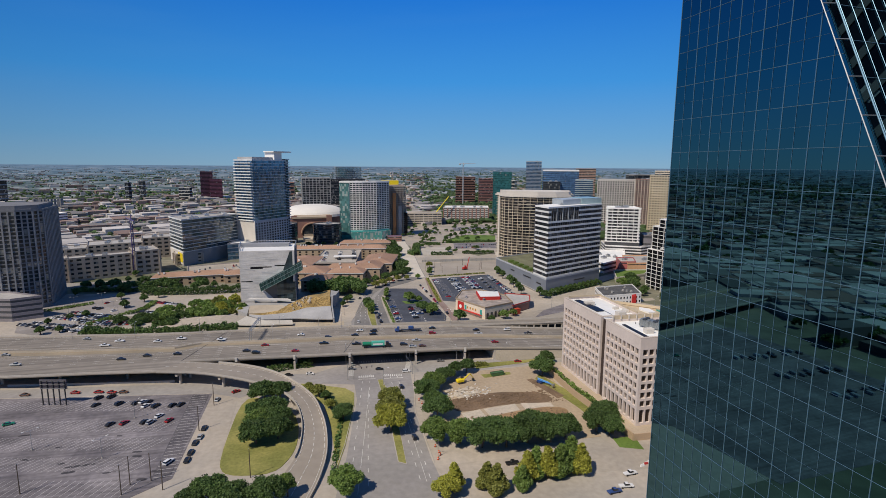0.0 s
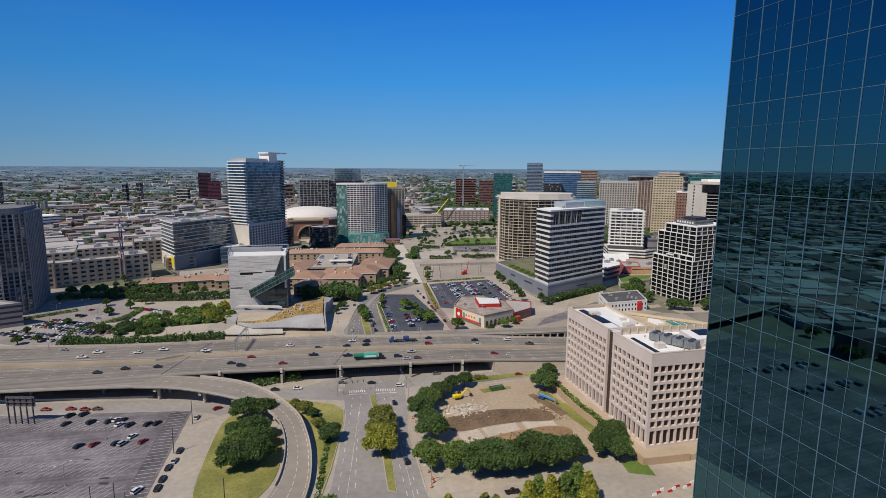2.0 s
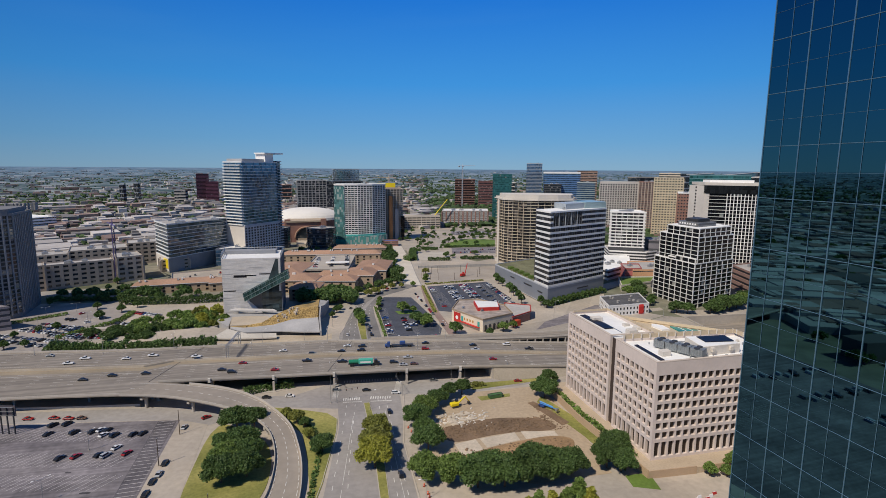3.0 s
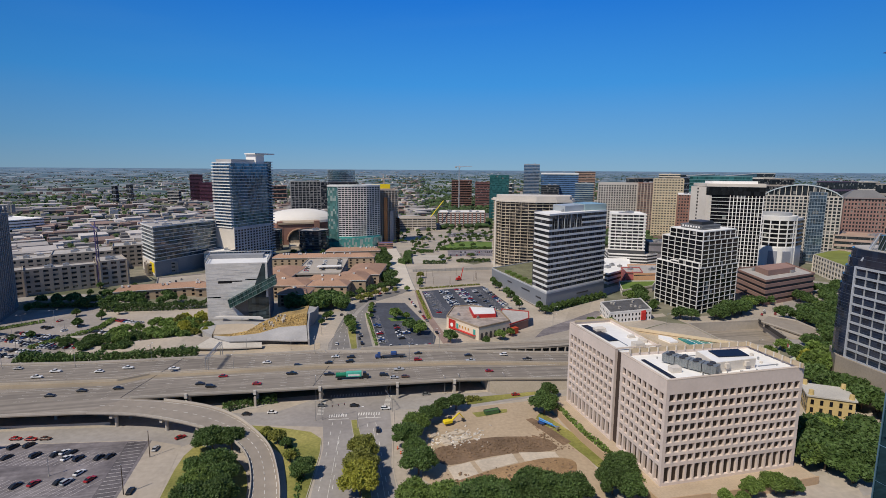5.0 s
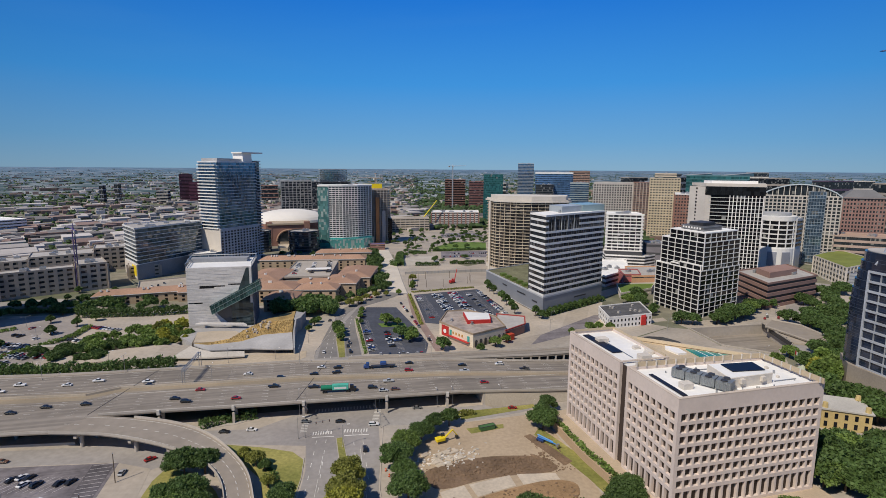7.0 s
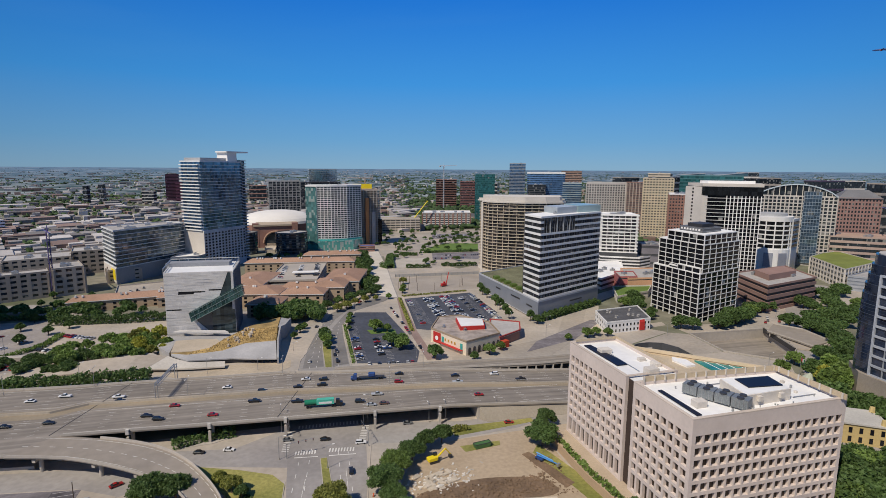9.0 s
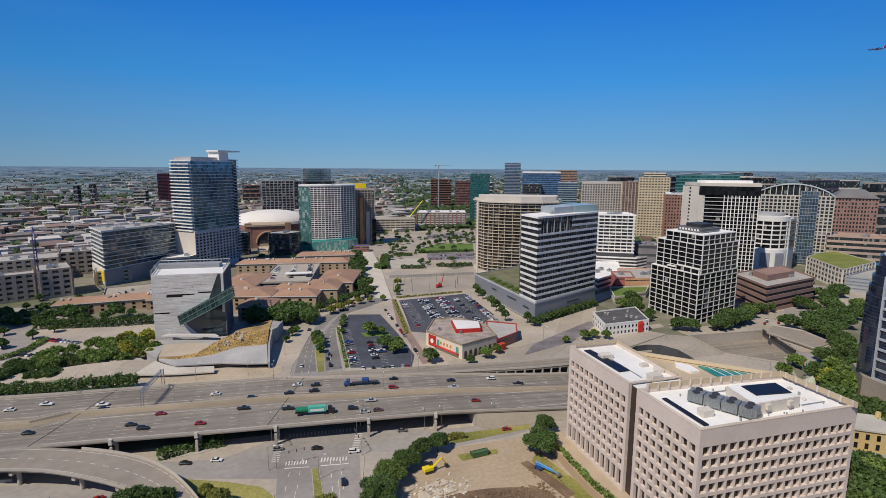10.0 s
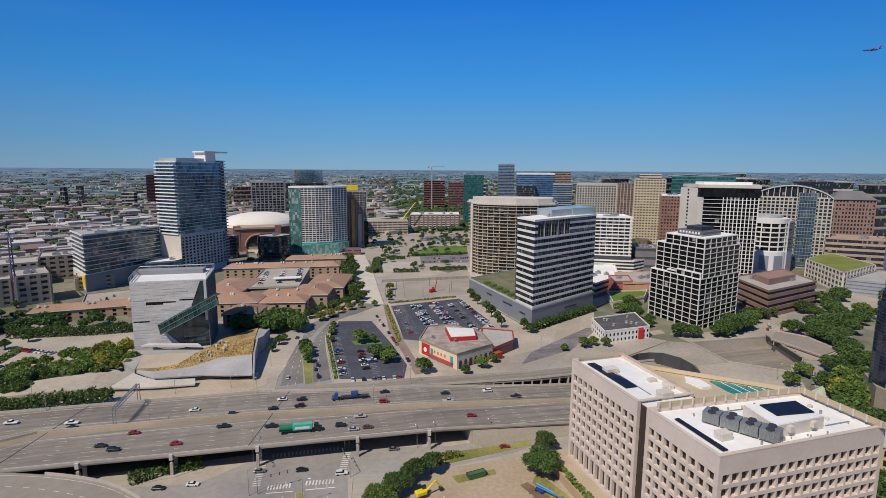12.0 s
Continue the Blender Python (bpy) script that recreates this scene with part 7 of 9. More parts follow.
for lab, (x, y, w, d, t, h) in TANW:
    tower("loft_building", lab + " among city streets" if len(lab.split()) < 4 else lab, rect(x, y, w, d, t), h, max(3, int(h / 4.5)), GLASS, TAN, 2.6, pier=TAN, bay=8.0, pier_w=3.2, pier_out=0.35, category="apartment block", roof=ROOF_GREY, units=5, group="loft buildings")


def left_tower():
    circ = [(-262, 512), (-266, 504), (-276, 498), (-290, 495), (-330, 505), (-330, 560), (-270, 556)]
    bd = tower("dark_ribbed_tower", "dark grey residential tower with upright ribs and an arched crown", circ, 84, 24, GLASS, surface("dark_band", (0.20, 0.20, 0.205)), 1.0, base=3, pier=surface("dark_rib", (0.27, 0.27, 0.275)), bay=4.2, pier_w=1.1, pier_out=0.8, category="apartment tower", units=0)
    c, lp = local(ccw(circ))
    for k in range(12):
        a = k / 11 * 3.0 - 0.3
        part("crown_rib", box(bmn(), lp[0][0] - 10 + 10 * math.cos(a * 1.0) - 3, lp[0][1] + 14 - 14 * math.sin(a), 84, 1.6, 2.2, 7, a), surface("crown_grey_rib", (0.24, 0.24, 0.24)), bd)
    part("crown", prism(bmn(), grown(lp, -3), 84, 89), surface("crown_core", (0.2, 0.2, 0.21)), bd)


left_tower()
tower("grey_podium", "low grey parking podium", [(-250, 470), (-268, 462), (-330, 480), (-330, 500), (-285, 492)], 17, 4, DARKGREY, surface("mauve_grey", (0.24, 0.22, 0.23)), 2.4, category="garage", roof=ROOF_GREY, units=0)

# further towers
tower("beige_stepped_tower", "tall beige stepped residential tower", rect(548, 808, 44, 40, -35), 100, 24, GLASS, surface("yellow_beige", (0.57, 0.485, 0.345)), 2.3, pier=surface("yellow_beige_pier", (0.57, 0.485, 0.345)), bay=4.2, pier_w=1.9, pier_out=0.3, category="apartment tower", cap=BEIGE)
tower("stepped_crown", "upper step of the beige tower", rect(553, 814, 32, 28, -35), 107, 2, GLASS, BEIGE, 2.0, base=99.5, category="apartment tower", units=1)
tower("classical_tower", "pale stone tower with columns and a heavy cornice", rect(536, 936, 72, 40, -32), 88, 20, GLASS, surface("pale_stone", (0.52, 0.49, 0.46)), 1.6, pier=surface("stone_pier", (0.52, 0.49, 0.46)), bay=4.5, pier_w=1.8, pier_out=0.4, category="apartment tower", lip=3.5)
tower("brick_and_stone_tower", "brown brick residential tower with pale bays", rect(566, 892, 32, 30, -32), 91, 22, GLASS_LOFT, BRICK, 1.8, pier=TAN, bay=5, pier_w=1.5, pier_out=0.5, category="apartment tower")
tower("brick_block", "brick residential block with white top floors", rect(512, 712, 26, 40, -36), 80, 18, GLASS, BRICK, 2.2, pier=BRICK, bay=4, pier_w=1.8, category="apartment tower", cap=WHITE)
tower("teal_slanted_office", "teal glass office with a slanting roof", rect(606, 760, 86, 36, -40), 104, 22, GLASS_TEAL, surface("teal_band", (0.10, 0.22, 0.24)), 1.0, category="office building", units=0)
wedge = thing("slanted_glass_crown", "two sloping teal glass roof planes of an office tower", "roof", (606, 760, 104.4))
for half, tops in ((rect(-22, 18, 40, 34, -40), (0.5, 3.5, 3.5, 0.5)), (rect(20, -17, 44, 34, -40), (0.5, 5, 5, 0.5))):
    part("sloping_roof", prism(bmn(), half, 0, list(tops)), surface("slate_glass", (0.10, 0.19, 0.24), rough=0.25, metal=0.4), wedge)
    part("roof_edge", wall_along([(*half[0], tops[0]), (*half[1], tops[1])], 1.2, 1.0), METAL, wedge)
tower("blue_glass_cube", "blue glass office cube with white edges", rect(548, 1218, 86, 50, -25), 105, 22, GLASS_BLUE, surface("blue_band", (0.12, 0.22, 0.42)), 1.2, category="office building", cap=WHITE, lip=3)
tower("teal_round_tower", "teal glass tower with a round sign on top", rect(380, 1172, 42, 40, -18), 104, 26, GLASS_TEAL, surface("teal_dark_band", (0.03, 0.12, 0.13)), 0.8, category="office building", units=1)
tower("glass_apartment_tower", "slim pale glass apartment tower", rect(580, 1470, 44, 36, -22), 130, 32, GLASS_BLUE, surface("pale_grey_slab", (0.42, 0.44, 0.45)), 1.0, category="apartment tower")
tower("pink_tower", "pinkish stone apartment building", rect(714, 1406, 54, 36, -26), 108, 24, GLASS, surface("pink_wall", (0.42, 0.27, 0.20)), 2.2, category="apartment tower")
tower("glass_mid_rise", "pale blue glass apartment block", rect(484, 972, 34, 30, -28), 89, 22, GLASS_BLUE, surface("pale_teal_slab", (0.40, 0.45, 0.45)), 1.0, category="apartment tower")
tower("dark_block", "dark brick block behind the cube", rect(512, 1190, 40, 40, -25), 80, 16, GLASS, DARKGREY, 1.5, category="office building")
tower("rear_office", "grey office block with a deep white frame", rect(-44, 1236, 62, 44, 4), 94, 18, GLASS, surface("grey_frame", (0.36, 0.35, 0.33)), 1.2, pier=surface("grey_pier", (0.36, 0.35, 0.33)), bay=8, pier_w=1.4, pier_out=0.6, category="office building")
tower("glass_slab_block", "pale reflective glass slab block", rect(52, 1776, 84, 34, 6), 118, 20, glazing("silver_glass", (0.42, 0.50, 0.55), metal=0.8, blinds=0.0), surface("silver_slab", (0.42, 0.45, 0.47)), 0.6, category="office building", units=0)
tower("dark_mall_block", "dark long office block", rect(40, 1640, 110, 40, 6), 82, 10, GLASS, DARKGREY, 1.6, category="office building")
# the gaps between decks are dark fill imitating shade
tower("open_garage", "cream parking garage of open decks", rect(170, 1074, 84, 44, -8), 23, 5, STEEL_AND_VOIDS, surface("garage_cream", (0.52, 0.46, 0.37)), 2.6, category="garage", roof=PAVING, units=0, pier=CREAM, bay=9)
tower("mid_rise_flats", "white and brick mid-rise apartment block", rect(278, 1112, 96, 56, -16), 30, 7, GLASS_LOFT, surface("pale_flats", (0.62, 0.57, 0.52)), 1.8, pier=BRICK, bay=9, pier_w=2.6, pier_out=0.5, category="apartment block", units=8)
tower("dark_corner_block", "dark blue glass corner block beside the garage", rect(120, 1040, 26, 30, -8), 27, 6, GLASS, DARKGREY, 1.0, category="building", units=1)
tower("kiosk", "small brick corner pavilion with a blue roof", rect(84, 838, 22, 16, -6), 7, 2, GLASS, BRICK, 2.2, category="building", roof=surface("blue_roof", (0.08, 0.12, 0.35)), units=0)
tower("brick_shell_building", "brick and concrete building under construction", rect(416, 1634, 62, 40, -14), 84, 16, GLASS_DARK, BRICK, 1.8, category="construction")
tower("red_brick_tower", "red brick apartment building", rect(478, 1612, 46, 40, -14), 78, 16, GLASS, surface("deep_brick", (0.25, 0.12, 0.105)), 2.4, category="apartment tower")
# maroon shifted towards purple-grey, with some haze put into the colour
tower("maroon_tower", "far maroon office tower with dark windows", rect(-476, 2226, 44, 40, 8), 104, 20, GLASS_DARK, surface("maroon", (0.11, 0.05, 0.075)), 3.2, category="office building", units=0)
tower("maroon_wing", "lower wing of the maroon tower", rect(-440, 2214, 44, 40, 8), 74, 14, GLASS_DARK, surface("maroon_wing_wall", (0.19, 0.07, 0.10)), 3.4, category="office building", units=0)
for x, y, w, h, m in ((-540, 2160, 40, 45, CREAM), (-900, 1500, 70, 48, TAN), (-640, 1290, 120, 24, WHITE), (-1150, 2150, 50, 80, GREYBLUE), (-760, 2230, 20, 66, GREYBLUE), (-712, 2235, 20, 70, GREYBLUE), (-300, 2200, 70, 70, CREAM), (-170, 2150, 60, 60, surface("salmon", (0.42, 0.22, 0.16))), (930, 1250, 80, 92, GREYBLUE), (1060, 1150, 80, 90, CREAM), (1000, 900, 60, 88, surface("plum", (0.11, 0.08, 0.13))), (1090, 930, 60, 86, CREAM), (980, 1020, 50, 92, TAN), (850, 1350, 60, 90, TAN), (800, 640, 40, 92, TAN), (1050, 760, 90, 84, CREAM), (760, 560, 50, 74, surface("mauve", (0.25, 0.19, 0.19))), (1500, 1600, 60, 96, CREAM), (1300, 1800, 70, 92, GREYBLUE), (700, 2050, 80, 60, CREAM)):
    tower("distant_block", "distant city block of offices and flats", rect(x, y, w, w * 0.6, random.Random(int(x)).uniform(-40, 10)), h, max(4, int(h / 15)), GLASS, m, 3.6, category="office building", units=1, group="distant blocks")

# ---- trees ----
def icosa():
    t = (1 + 5 ** 0.5) / 2
    v = np.array([(-1, t, 0), (1, t, 0), (-1, -t, 0), (1, -t, 0), (0, -1, t), (0, 1, t), (0, -1, -t), (0, 1, -t), (t, 0, -1), (t, 0, 1), (-t, 0, -1), (-t, 0, 1)])
    f = np.array([(0, 11, 5), (0, 5, 1), (0, 1, 7), (0, 7, 10), (0, 10, 11), (1, 5, 9), (5, 11, 4), (11, 10, 2), (10, 7, 6), (7, 1, 8), (3, 9, 4), (3, 4, 2), (3, 2, 6), (3, 6, 8), (3, 8, 9), (4, 9, 5), (2, 4, 11), (6, 2, 10), (8, 6, 7), (9, 8, 1)])
    return v / np.linalg.norm(v[0]), f


def tree_meshes(seed, wide, high, leaves, cone=False):
    """A tapered trunk with limbs, and a crown of some thousand small leaf sprays in uneven lobes."""
    rnd = np.random.RandomState(seed)
    trunk = bmn()
    fork = high * 0.32
    tube(trunk, (0, 0, -0.4), (0.1, 0, fork), 0.32, 0.22, 7)
    lobes = []
    for k in range(15):
        a = k * 2.4 + rnd.uniform(-0.4, 0.4)
        f = math.sqrt((k + 0.3) / 15)
        r = wide * 0.66 * f
        c = np.array((r * math.cos(a), r * math.sin(a), high * (0.80 - 0.30 * f * f + rnd.uniform(-0.07, 0.07))))
        if cone:
            h = 0.22 + 0.72 * k / 14
            c = np.array((wide * 0.62 * (1 - h) * math.cos(a), wide * 0.62 * (1 - h) * math.sin(a), high * h))
        lobes.append((c, wide * (rnd.uniform(0.22, 0.34) if not cone else 0.16 + 0.42 * (1 - h))))
        if k % 2 == 0:
            tube(trunk, (0.1, 0, fork * rnd.uniform(0.75, 1.0)), tuple(c * (1, 1, 0.92)), 0.15, 0.05, 5)
    vs, fs = [], []
    for c, r in lobes:
        n = int(2.1 * leaves * (r / (wide * 0.28)) ** 2)
        d = rnd.normal(size=(n, 3))
        d /= np.linalg.norm(d, axis=1)[:, None]
        d[:, 2] *= np.where(d[:, 2] < 0, 0.75, 0.9)
        rad = r * (1 - 0.55 * rnd.rand(n) ** 1.4) * (0.75 + 0.55 * rnd.rand(n))
        p = c + d * rad[:, None]
        for q, out in zip(p, d):
            u = rnd.normal(size=3)
            u /= np.linalg.norm(u)
            w = np.cross(u, out * 0.7 + rnd.normal(size=3) * 0.8 + (0, 0, 0.4))
            w /= np.linalg.norm(w) + 1e-6
            s = rnd.uniform(0.17, 0.40)
            b = len(vs)
            vs += [tuple(q - u * s - w * s * 0.5), tuple(q + u * s * 1.1 - w * s * 0.4), tuple(q + w * s * 1.1)]
            fs.append((b, b + 1, b + 2))
    crown = bpy.data.meshes.new("crown")
    crown.from_pydata(vs, [], fs)
    tm = bpy.data.meshes.new("trunk")
    trunk.to_mesh(tm)
    trunk.free()
    tm.materials.append(BARK)
    return tm, crown


KINDS = {}
for key, (seed, wide, high, n) in {"oak": (1, 6.2, 9.0, 470), "oak_b": (2, 7.0, 9.8, 520), "round": (3, 4.6, 8.0, 380), "tall": (4, 3.6, 10.5, 340), "small": (5, 2.6, 5.0, 200), "cypress": (6, 3.4, 8.6, 300)}.items():
    KINDS[key] = tree_meshes(seed, wide, high, n, key == "cypress")
TINTED = {}


def thinned(me, step, grow):
    """Every so-manieth leaf of a crown, grown to keep it closed."""
    co = np.empty(len(me.vertices) * 3)
    me.vertices.foreach_get("co", co)
    q = co.reshape(-1, 3, 3)[::step]
    mid = q.mean(1, keepdims=True)
    return ((q - mid) * grow + mid).reshape(-1, 3)


FAR_KINDS = {}
for key, (tm_, crown_) in KINDS.items():
    q = thinned(crown_, 4, 1.75)
    me = bpy.data.meshes.new("crown")
    me.from_pydata(q.tolist(), [], np.arange(len(q)).reshape(-1, 3).tolist())
    FAR_KINDS[key] = (tm_, me)


def tree(key, x, y, tint=0, size=1.0, z=0.0, label="", group="trees"):
    far = y > 330 or x > 170
    tm, crown = (FAR_KINDS if far else KINDS)[key]
    if (key, tint, far) not in TINTED:
        c = crown.copy()
        c.materials.append(LEAVES[tint])
        TINTED[(key, tint, far)] = c
    words = {"oak": "spreading live oak with a dense dark crown", "oak_b": "broad street tree with a dense leafy crown", "round": "rounded street tree in full leaf", "tall": "upright narrow street tree", "small": "small ornamental tree", "cypress": "cone-shaped feathery street tree"}[key]
    shade = ("deep green", "mid-green", "olive green", "yellowing")[tint]
    ob = thing("tree", label or shade + " " + words, "tree", (x, y, z), (x * 37 + y * 11) % 360, group=group)
    size *= 1.12 if key == "small" else 1.3
    ob.scale = (size, size, size * (0.92 + 0.16 * ((x * 13 + y * 7) % 1)))
    for nm, me in (("trunk", tm), ("crown", TINTED[(key, tint, far)])):
        o = new(nm, me)
        o.parent = ob
    return ob


for x, y, k, t, s in ((-58, 268, "oak", 0, 1.0), (-50, 266, "round", 0, 1.1), (-60, 248, "round", 0, 0.9), (-52, 247, "oak", 0, 1.0), (-57, 236, "oak", 1, 0.95), (-57, 224, "oak_b", 0, 0.95), (-48, 226, "oak", 0, 1.0), (-49, 238, "oak", 0, 0.9),
                      (-19, 238, "oak", 0, 0.75), (-25, 250, "small", 2, 1.1), (-31, 266, "round", 2, 0.75), (-36, 272, "small", 2, 1.2), (-27, 262, "small", 0, 1.0),
                      (1.5, 221, "oak_b", 3, 1.0), (3, 233, "oak", 2, 1.05), (4.5, 244, "oak", 2, 0.95), (3.6, 226, "round", 3, 1.0),
                      (24, 252, "oak_b", 0, 0.9), (30, 262, "oak", 1, 0.9), (38, 270, "oak", 0, 0.8), (45, 277, "round", 0, 0.9), (53, 280, "round", 0, 0.9), (26, 244, "oak", 0, 0.7),
                      (25, 229, "oak_b", 0, 0.95), (20, 209, "oak", 1, 1.0), (30, 205, "oak", 1, 1.0), (38, 199, "oak_b", 0, 1.1), (48, 197, "oak_b", 0, 1.1), (58, 198, "oak_b", 0, 1.15), (68, 197, "oak_b", 0, 1.1), (76, 199, "oak", 0, 1.0), (63, 206, "oak", 0, 1.0), (45, 205, "oak", 0, 0.95),
                      (94, 266, "oak_b", 0, 0.95), (97, 272, "tall", 0, 0.9), (104, 282, "round", 0, 0.9),
                      (92, 200, "oak", 0, 0.95), (99, 207, "oak_b", 0, 0.9), (96, 196, "oak", 0, 0.9), (104, 213, "oak", 0, 0.75),
                      (-20, 180, "oak", 1, 0.95), (19, 172.5, "cypress", 3, 1.0), (15, 169, "oak", 3, 0.75), (31.5, 171.5, "cypress", 2, 1.0), (34, 168, "cypress", 2, 1.1), (47.5, 172, "cypress", 3, 1.1), (52, 174.5, "cypress", 1, 1.1), (56, 172.5, "cypress", 3, 1.15), (61.5, 173, "cypress", 1, 1.15), (67.5, 176, "cypress", 1, 1.25), (70, 172.5, "cypress", 3, 1.1), (44, 168, "cypress", 1, 0.9), (-68, 184, "oak", 0, 1.0), (-60, 180, "oak", 0, 0.9), (-48, 179, "oak_b", 0, 0.9), (-41, 182, "tall", 1, 0.8), (-75, 180, "oak", 0, 0.8)):
    tree(k, x, y, t, s)
# round the precast office, and the wooded streets to its right
for x, y, k, t, s in ((140, 187, "round", 1, 0.8), (150, 186, "oak", 1, 0.8), (128, 186, "small", 1, 1.1), (134, 184, "small", 1, 1.0), (157, 185, "small", 0, 1.2),
                      (178, 200, "oak_b", 0, 1.1), (186, 204, "oak_b", 0, 1.1), (194, 200, "oak", 0, 1.1), (203, 206, "oak_b", 0, 1.1), (212, 202, "oak", 0, 1.1), (196, 214, "oak_b", 0, 1.0), (183, 214, "oak", 0, 1.0), (206, 216, "oak", 0, 1.0), (221, 212, "oak", 0, 1.0),
                      (252, 262, "oak", 0, 1.0), (254, 266, "oak_b", 0, 0.9), (272, 284, "oak", 0, 0.9), (263, 279, "tall", 1, 1.25), (258, 273, "tall", 1, 1.3), (266, 288, "tall", 0, 1.2), (262, 303, "round", 1, 0.9), (302, 296, "oak_b", 0, 0.9), (278, 296, "oak", 0, 0.8),
                      (265, 392, "oak", 0, 1.0), (272, 388, "oak", 0, 0.9), (298, 387, "oak", 0, 1.1), (306, 389, "oak_b", 0, 1.1), (314, 390, "oak", 0, 1.1), (322, 392, "oak_b", 0, 1.0), (330, 400, "oak", 0, 1.0), (340, 404, "oak", 1, 1.0), (347, 412, "oak_b", 0, 0.9), (290, 384, "oak", 0, 0.9), (318, 402, "oak", 0, 1.0),
                      (262, 440, "oak", 0, 1.0), (268, 452, "oak", 0, 1.0), (274, 462, "oak_b", 0, 1.0), (260, 456, "oak", 1, 0.9), (264, 425, "round", 0, 0.9), (258, 418, "small", 0, 1.4), (280, 474, "oak", 0, 1.0),
                      (357, 410, "oak", 0, 0.9), (368, 414, "oak", 0, 0.9), (380, 420, "round", 0, 1.0), (392, 424, "oak", 0, 1.0), (402, 412, "oak_b", 0, 1.0), (396, 398, "oak", 0, 1.0),
                      (352, 362, "oak_b", 0, 1.0), (360, 368, "oak", 0, 1.1), (368, 376, "oak_b", 0, 1.0), (376, 370, "oak", 0, 1.0), (388, 380, "oak", 1, 1.0), (396, 372, "oak_b", 0, 1.1), (346, 356, "oak", 0, 1.0), (364, 352, "oak", 0, 1.0), (382, 360, "oak", 0, 1.1), (412, 390, "oak", 0, 1.1), (420, 402, "oak_b", 0, 1.0), (430, 412, "oak", 0, 1.0), (440, 420, "oak", 0, 1.0), (450, 428, "oak_b", 0, 1.0), (410, 375, "oak", 0, 1.0), (426, 384, "oak", 0, 1.0), (442, 396, "oak", 1, 1.0), (440, 376, "oak_b", 0, 1.1),
                      (242, 286, "small", 1, 1.0), (253, 240, "oak", 0, 0.9), (253, 251, "oak_b", 0, 0.9), (252, 228, "oak", 0, 1.0), (250, 258, "oak", 0, 1.1), (254, 219, "oak_b", 0, 1.2), (247, 262, "oak_b", 0, 1.2), (247, 247, "oak_b", 0, 1.25), (246, 232, "oak_b", 0, 1.2), (256, 269, "tall", 1, 1.5), (245, 216, "oak", 0, 1.3)):
    tree(k, x, y, t, s)
for x, y, k, t, s in ((190.6, 208.8, "oak_b", 0, 1.15), (201.2, 209, "oak", 1, 1.1), (207, 204, "oak_b", 0, 1.1), (176.7, 199, "oak_b", 1, 1.0), (182, 195, "oak", 0, 1.15), (189, 192, "oak_b", 0, 1.1), (200, 197, "oak", 0, 1.1), (196, 190, "oak_b", 0, 1.1), (184, 185, "oak", 0, 0.9), (208, 194, "oak_b", 0, 1.1), (216, 200, "oak_b", 0, 1.1),
                      (280, 290, "tall", 1, 1.3), (274, 278, "tall", 1, 1.35), (283, 280, "tall", 0, 1.2), (261.5, 277, "tall", 3, 1.2), (257, 266, "tall", 1, 1.3), (270, 270, "tall", 1, 1.25), (264, 270, "tall", 1, 1.4), (259, 251, "oak", 0, 1.0), (260, 245, "oak_b", 0, 1.0), (254, 253, "oak", 0, 1.0),
                      (342.6, 371.6, "oak", 0, 1.1), (350, 350, "oak_b", 0, 1.1), (356, 360, "oak", 1, 1.0), (380.6, 369.7, "oak_b", 0, 1.1), (330, 322, "oak", 0, 1.0), (338, 330, "oak_b", 0, 1.1), (345, 341, "oak", 0, 1.0), (281, 312, "oak", 1, 0.8), (300, 308, "oak_b", 0, 0.9), (306, 314, "oak", 0, 0.9), (325, 318, "oak_b", 0, 1.0), (318, 308, "oak", 0, 1.0), (332, 310, "oak", 1, 1.0)):
    tree(k, x, y, t, s)
# beyond the freeway
for x, y, k, t, s in ((9, 436, "round", 0, 0.9), (10, 428, "round", 1, 0.8), (10, 418, "small", 0, 1.2), (9, 444, "round", 0, 0.8), (46, 446, "round", 1, 1.05), (54, 444, "small", 1, 1.2), (52, 412, "oak", 0, 0.9), (58, 404, "oak", 1, 0.8), (60, 415, "round", 0, 0.8), (75, 381, "round", 0, 1.0), (110, 378, "round", 1, 0.8), (120, 384, "small", 1, 1.2), (98, 372, "small", 0, 1.1),
                      (-8, 459, "small", 0, 1.3), (-12, 446, "small", 0, 1.0), (-5, 468, "small", 1, 1.0), (28, 470, "small", 1, 0.9), (29, 480, "small", 1, 0.9), (31, 490, "small", 1, 0.9), (27, 455, "small", 0, 0.8),
                      (152, 450, "tall", 0, 0.8), (154, 463, "tall", 0, 0.8), (155, 478, "tall", 0, 0.9), (156, 492, "tall", 0, 0.9), (158, 520, "tall", 0, 0.8), (158, 532, "tall", 0, 0.8), (160, 545, "tall", 0, 0.8), (166, 440, "tall", 0, 0.8), (168, 432, "round", 0, 0.8),
                      (178, 440, "round", 0, 0.75), (184, 443, "round", 0, 0.75), (190, 446, "round", 0, 0.75), (196, 449, "round", 0, 0.75), (202, 452, "round", 0, 0.75), (208, 455, "round", 0, 0.75), (214, 458, "round", 0, 0.75), (220, 461, "round", 0, 0.75), (226, 464, "round", 0, 0.75), (232, 467, "round", 0, 0.75), (238, 470, "round", 0, 0.75),
                      (30, 517, "oak", 2, 0.7), (22, 510, "oak", 2, 0.7), (38, 528, "round", 2, 0.7), (48, 536, "round", 2, 0.7), (58, 540, "small", 2, 1.0), (172, 390, "small", 1, 1.0), (188, 392, "round", 1, 0.8), (196, 394, "round", 1, 0.7), (203, 390, "round", 1, 0.7)):
    tree(k, x, y, t, s)
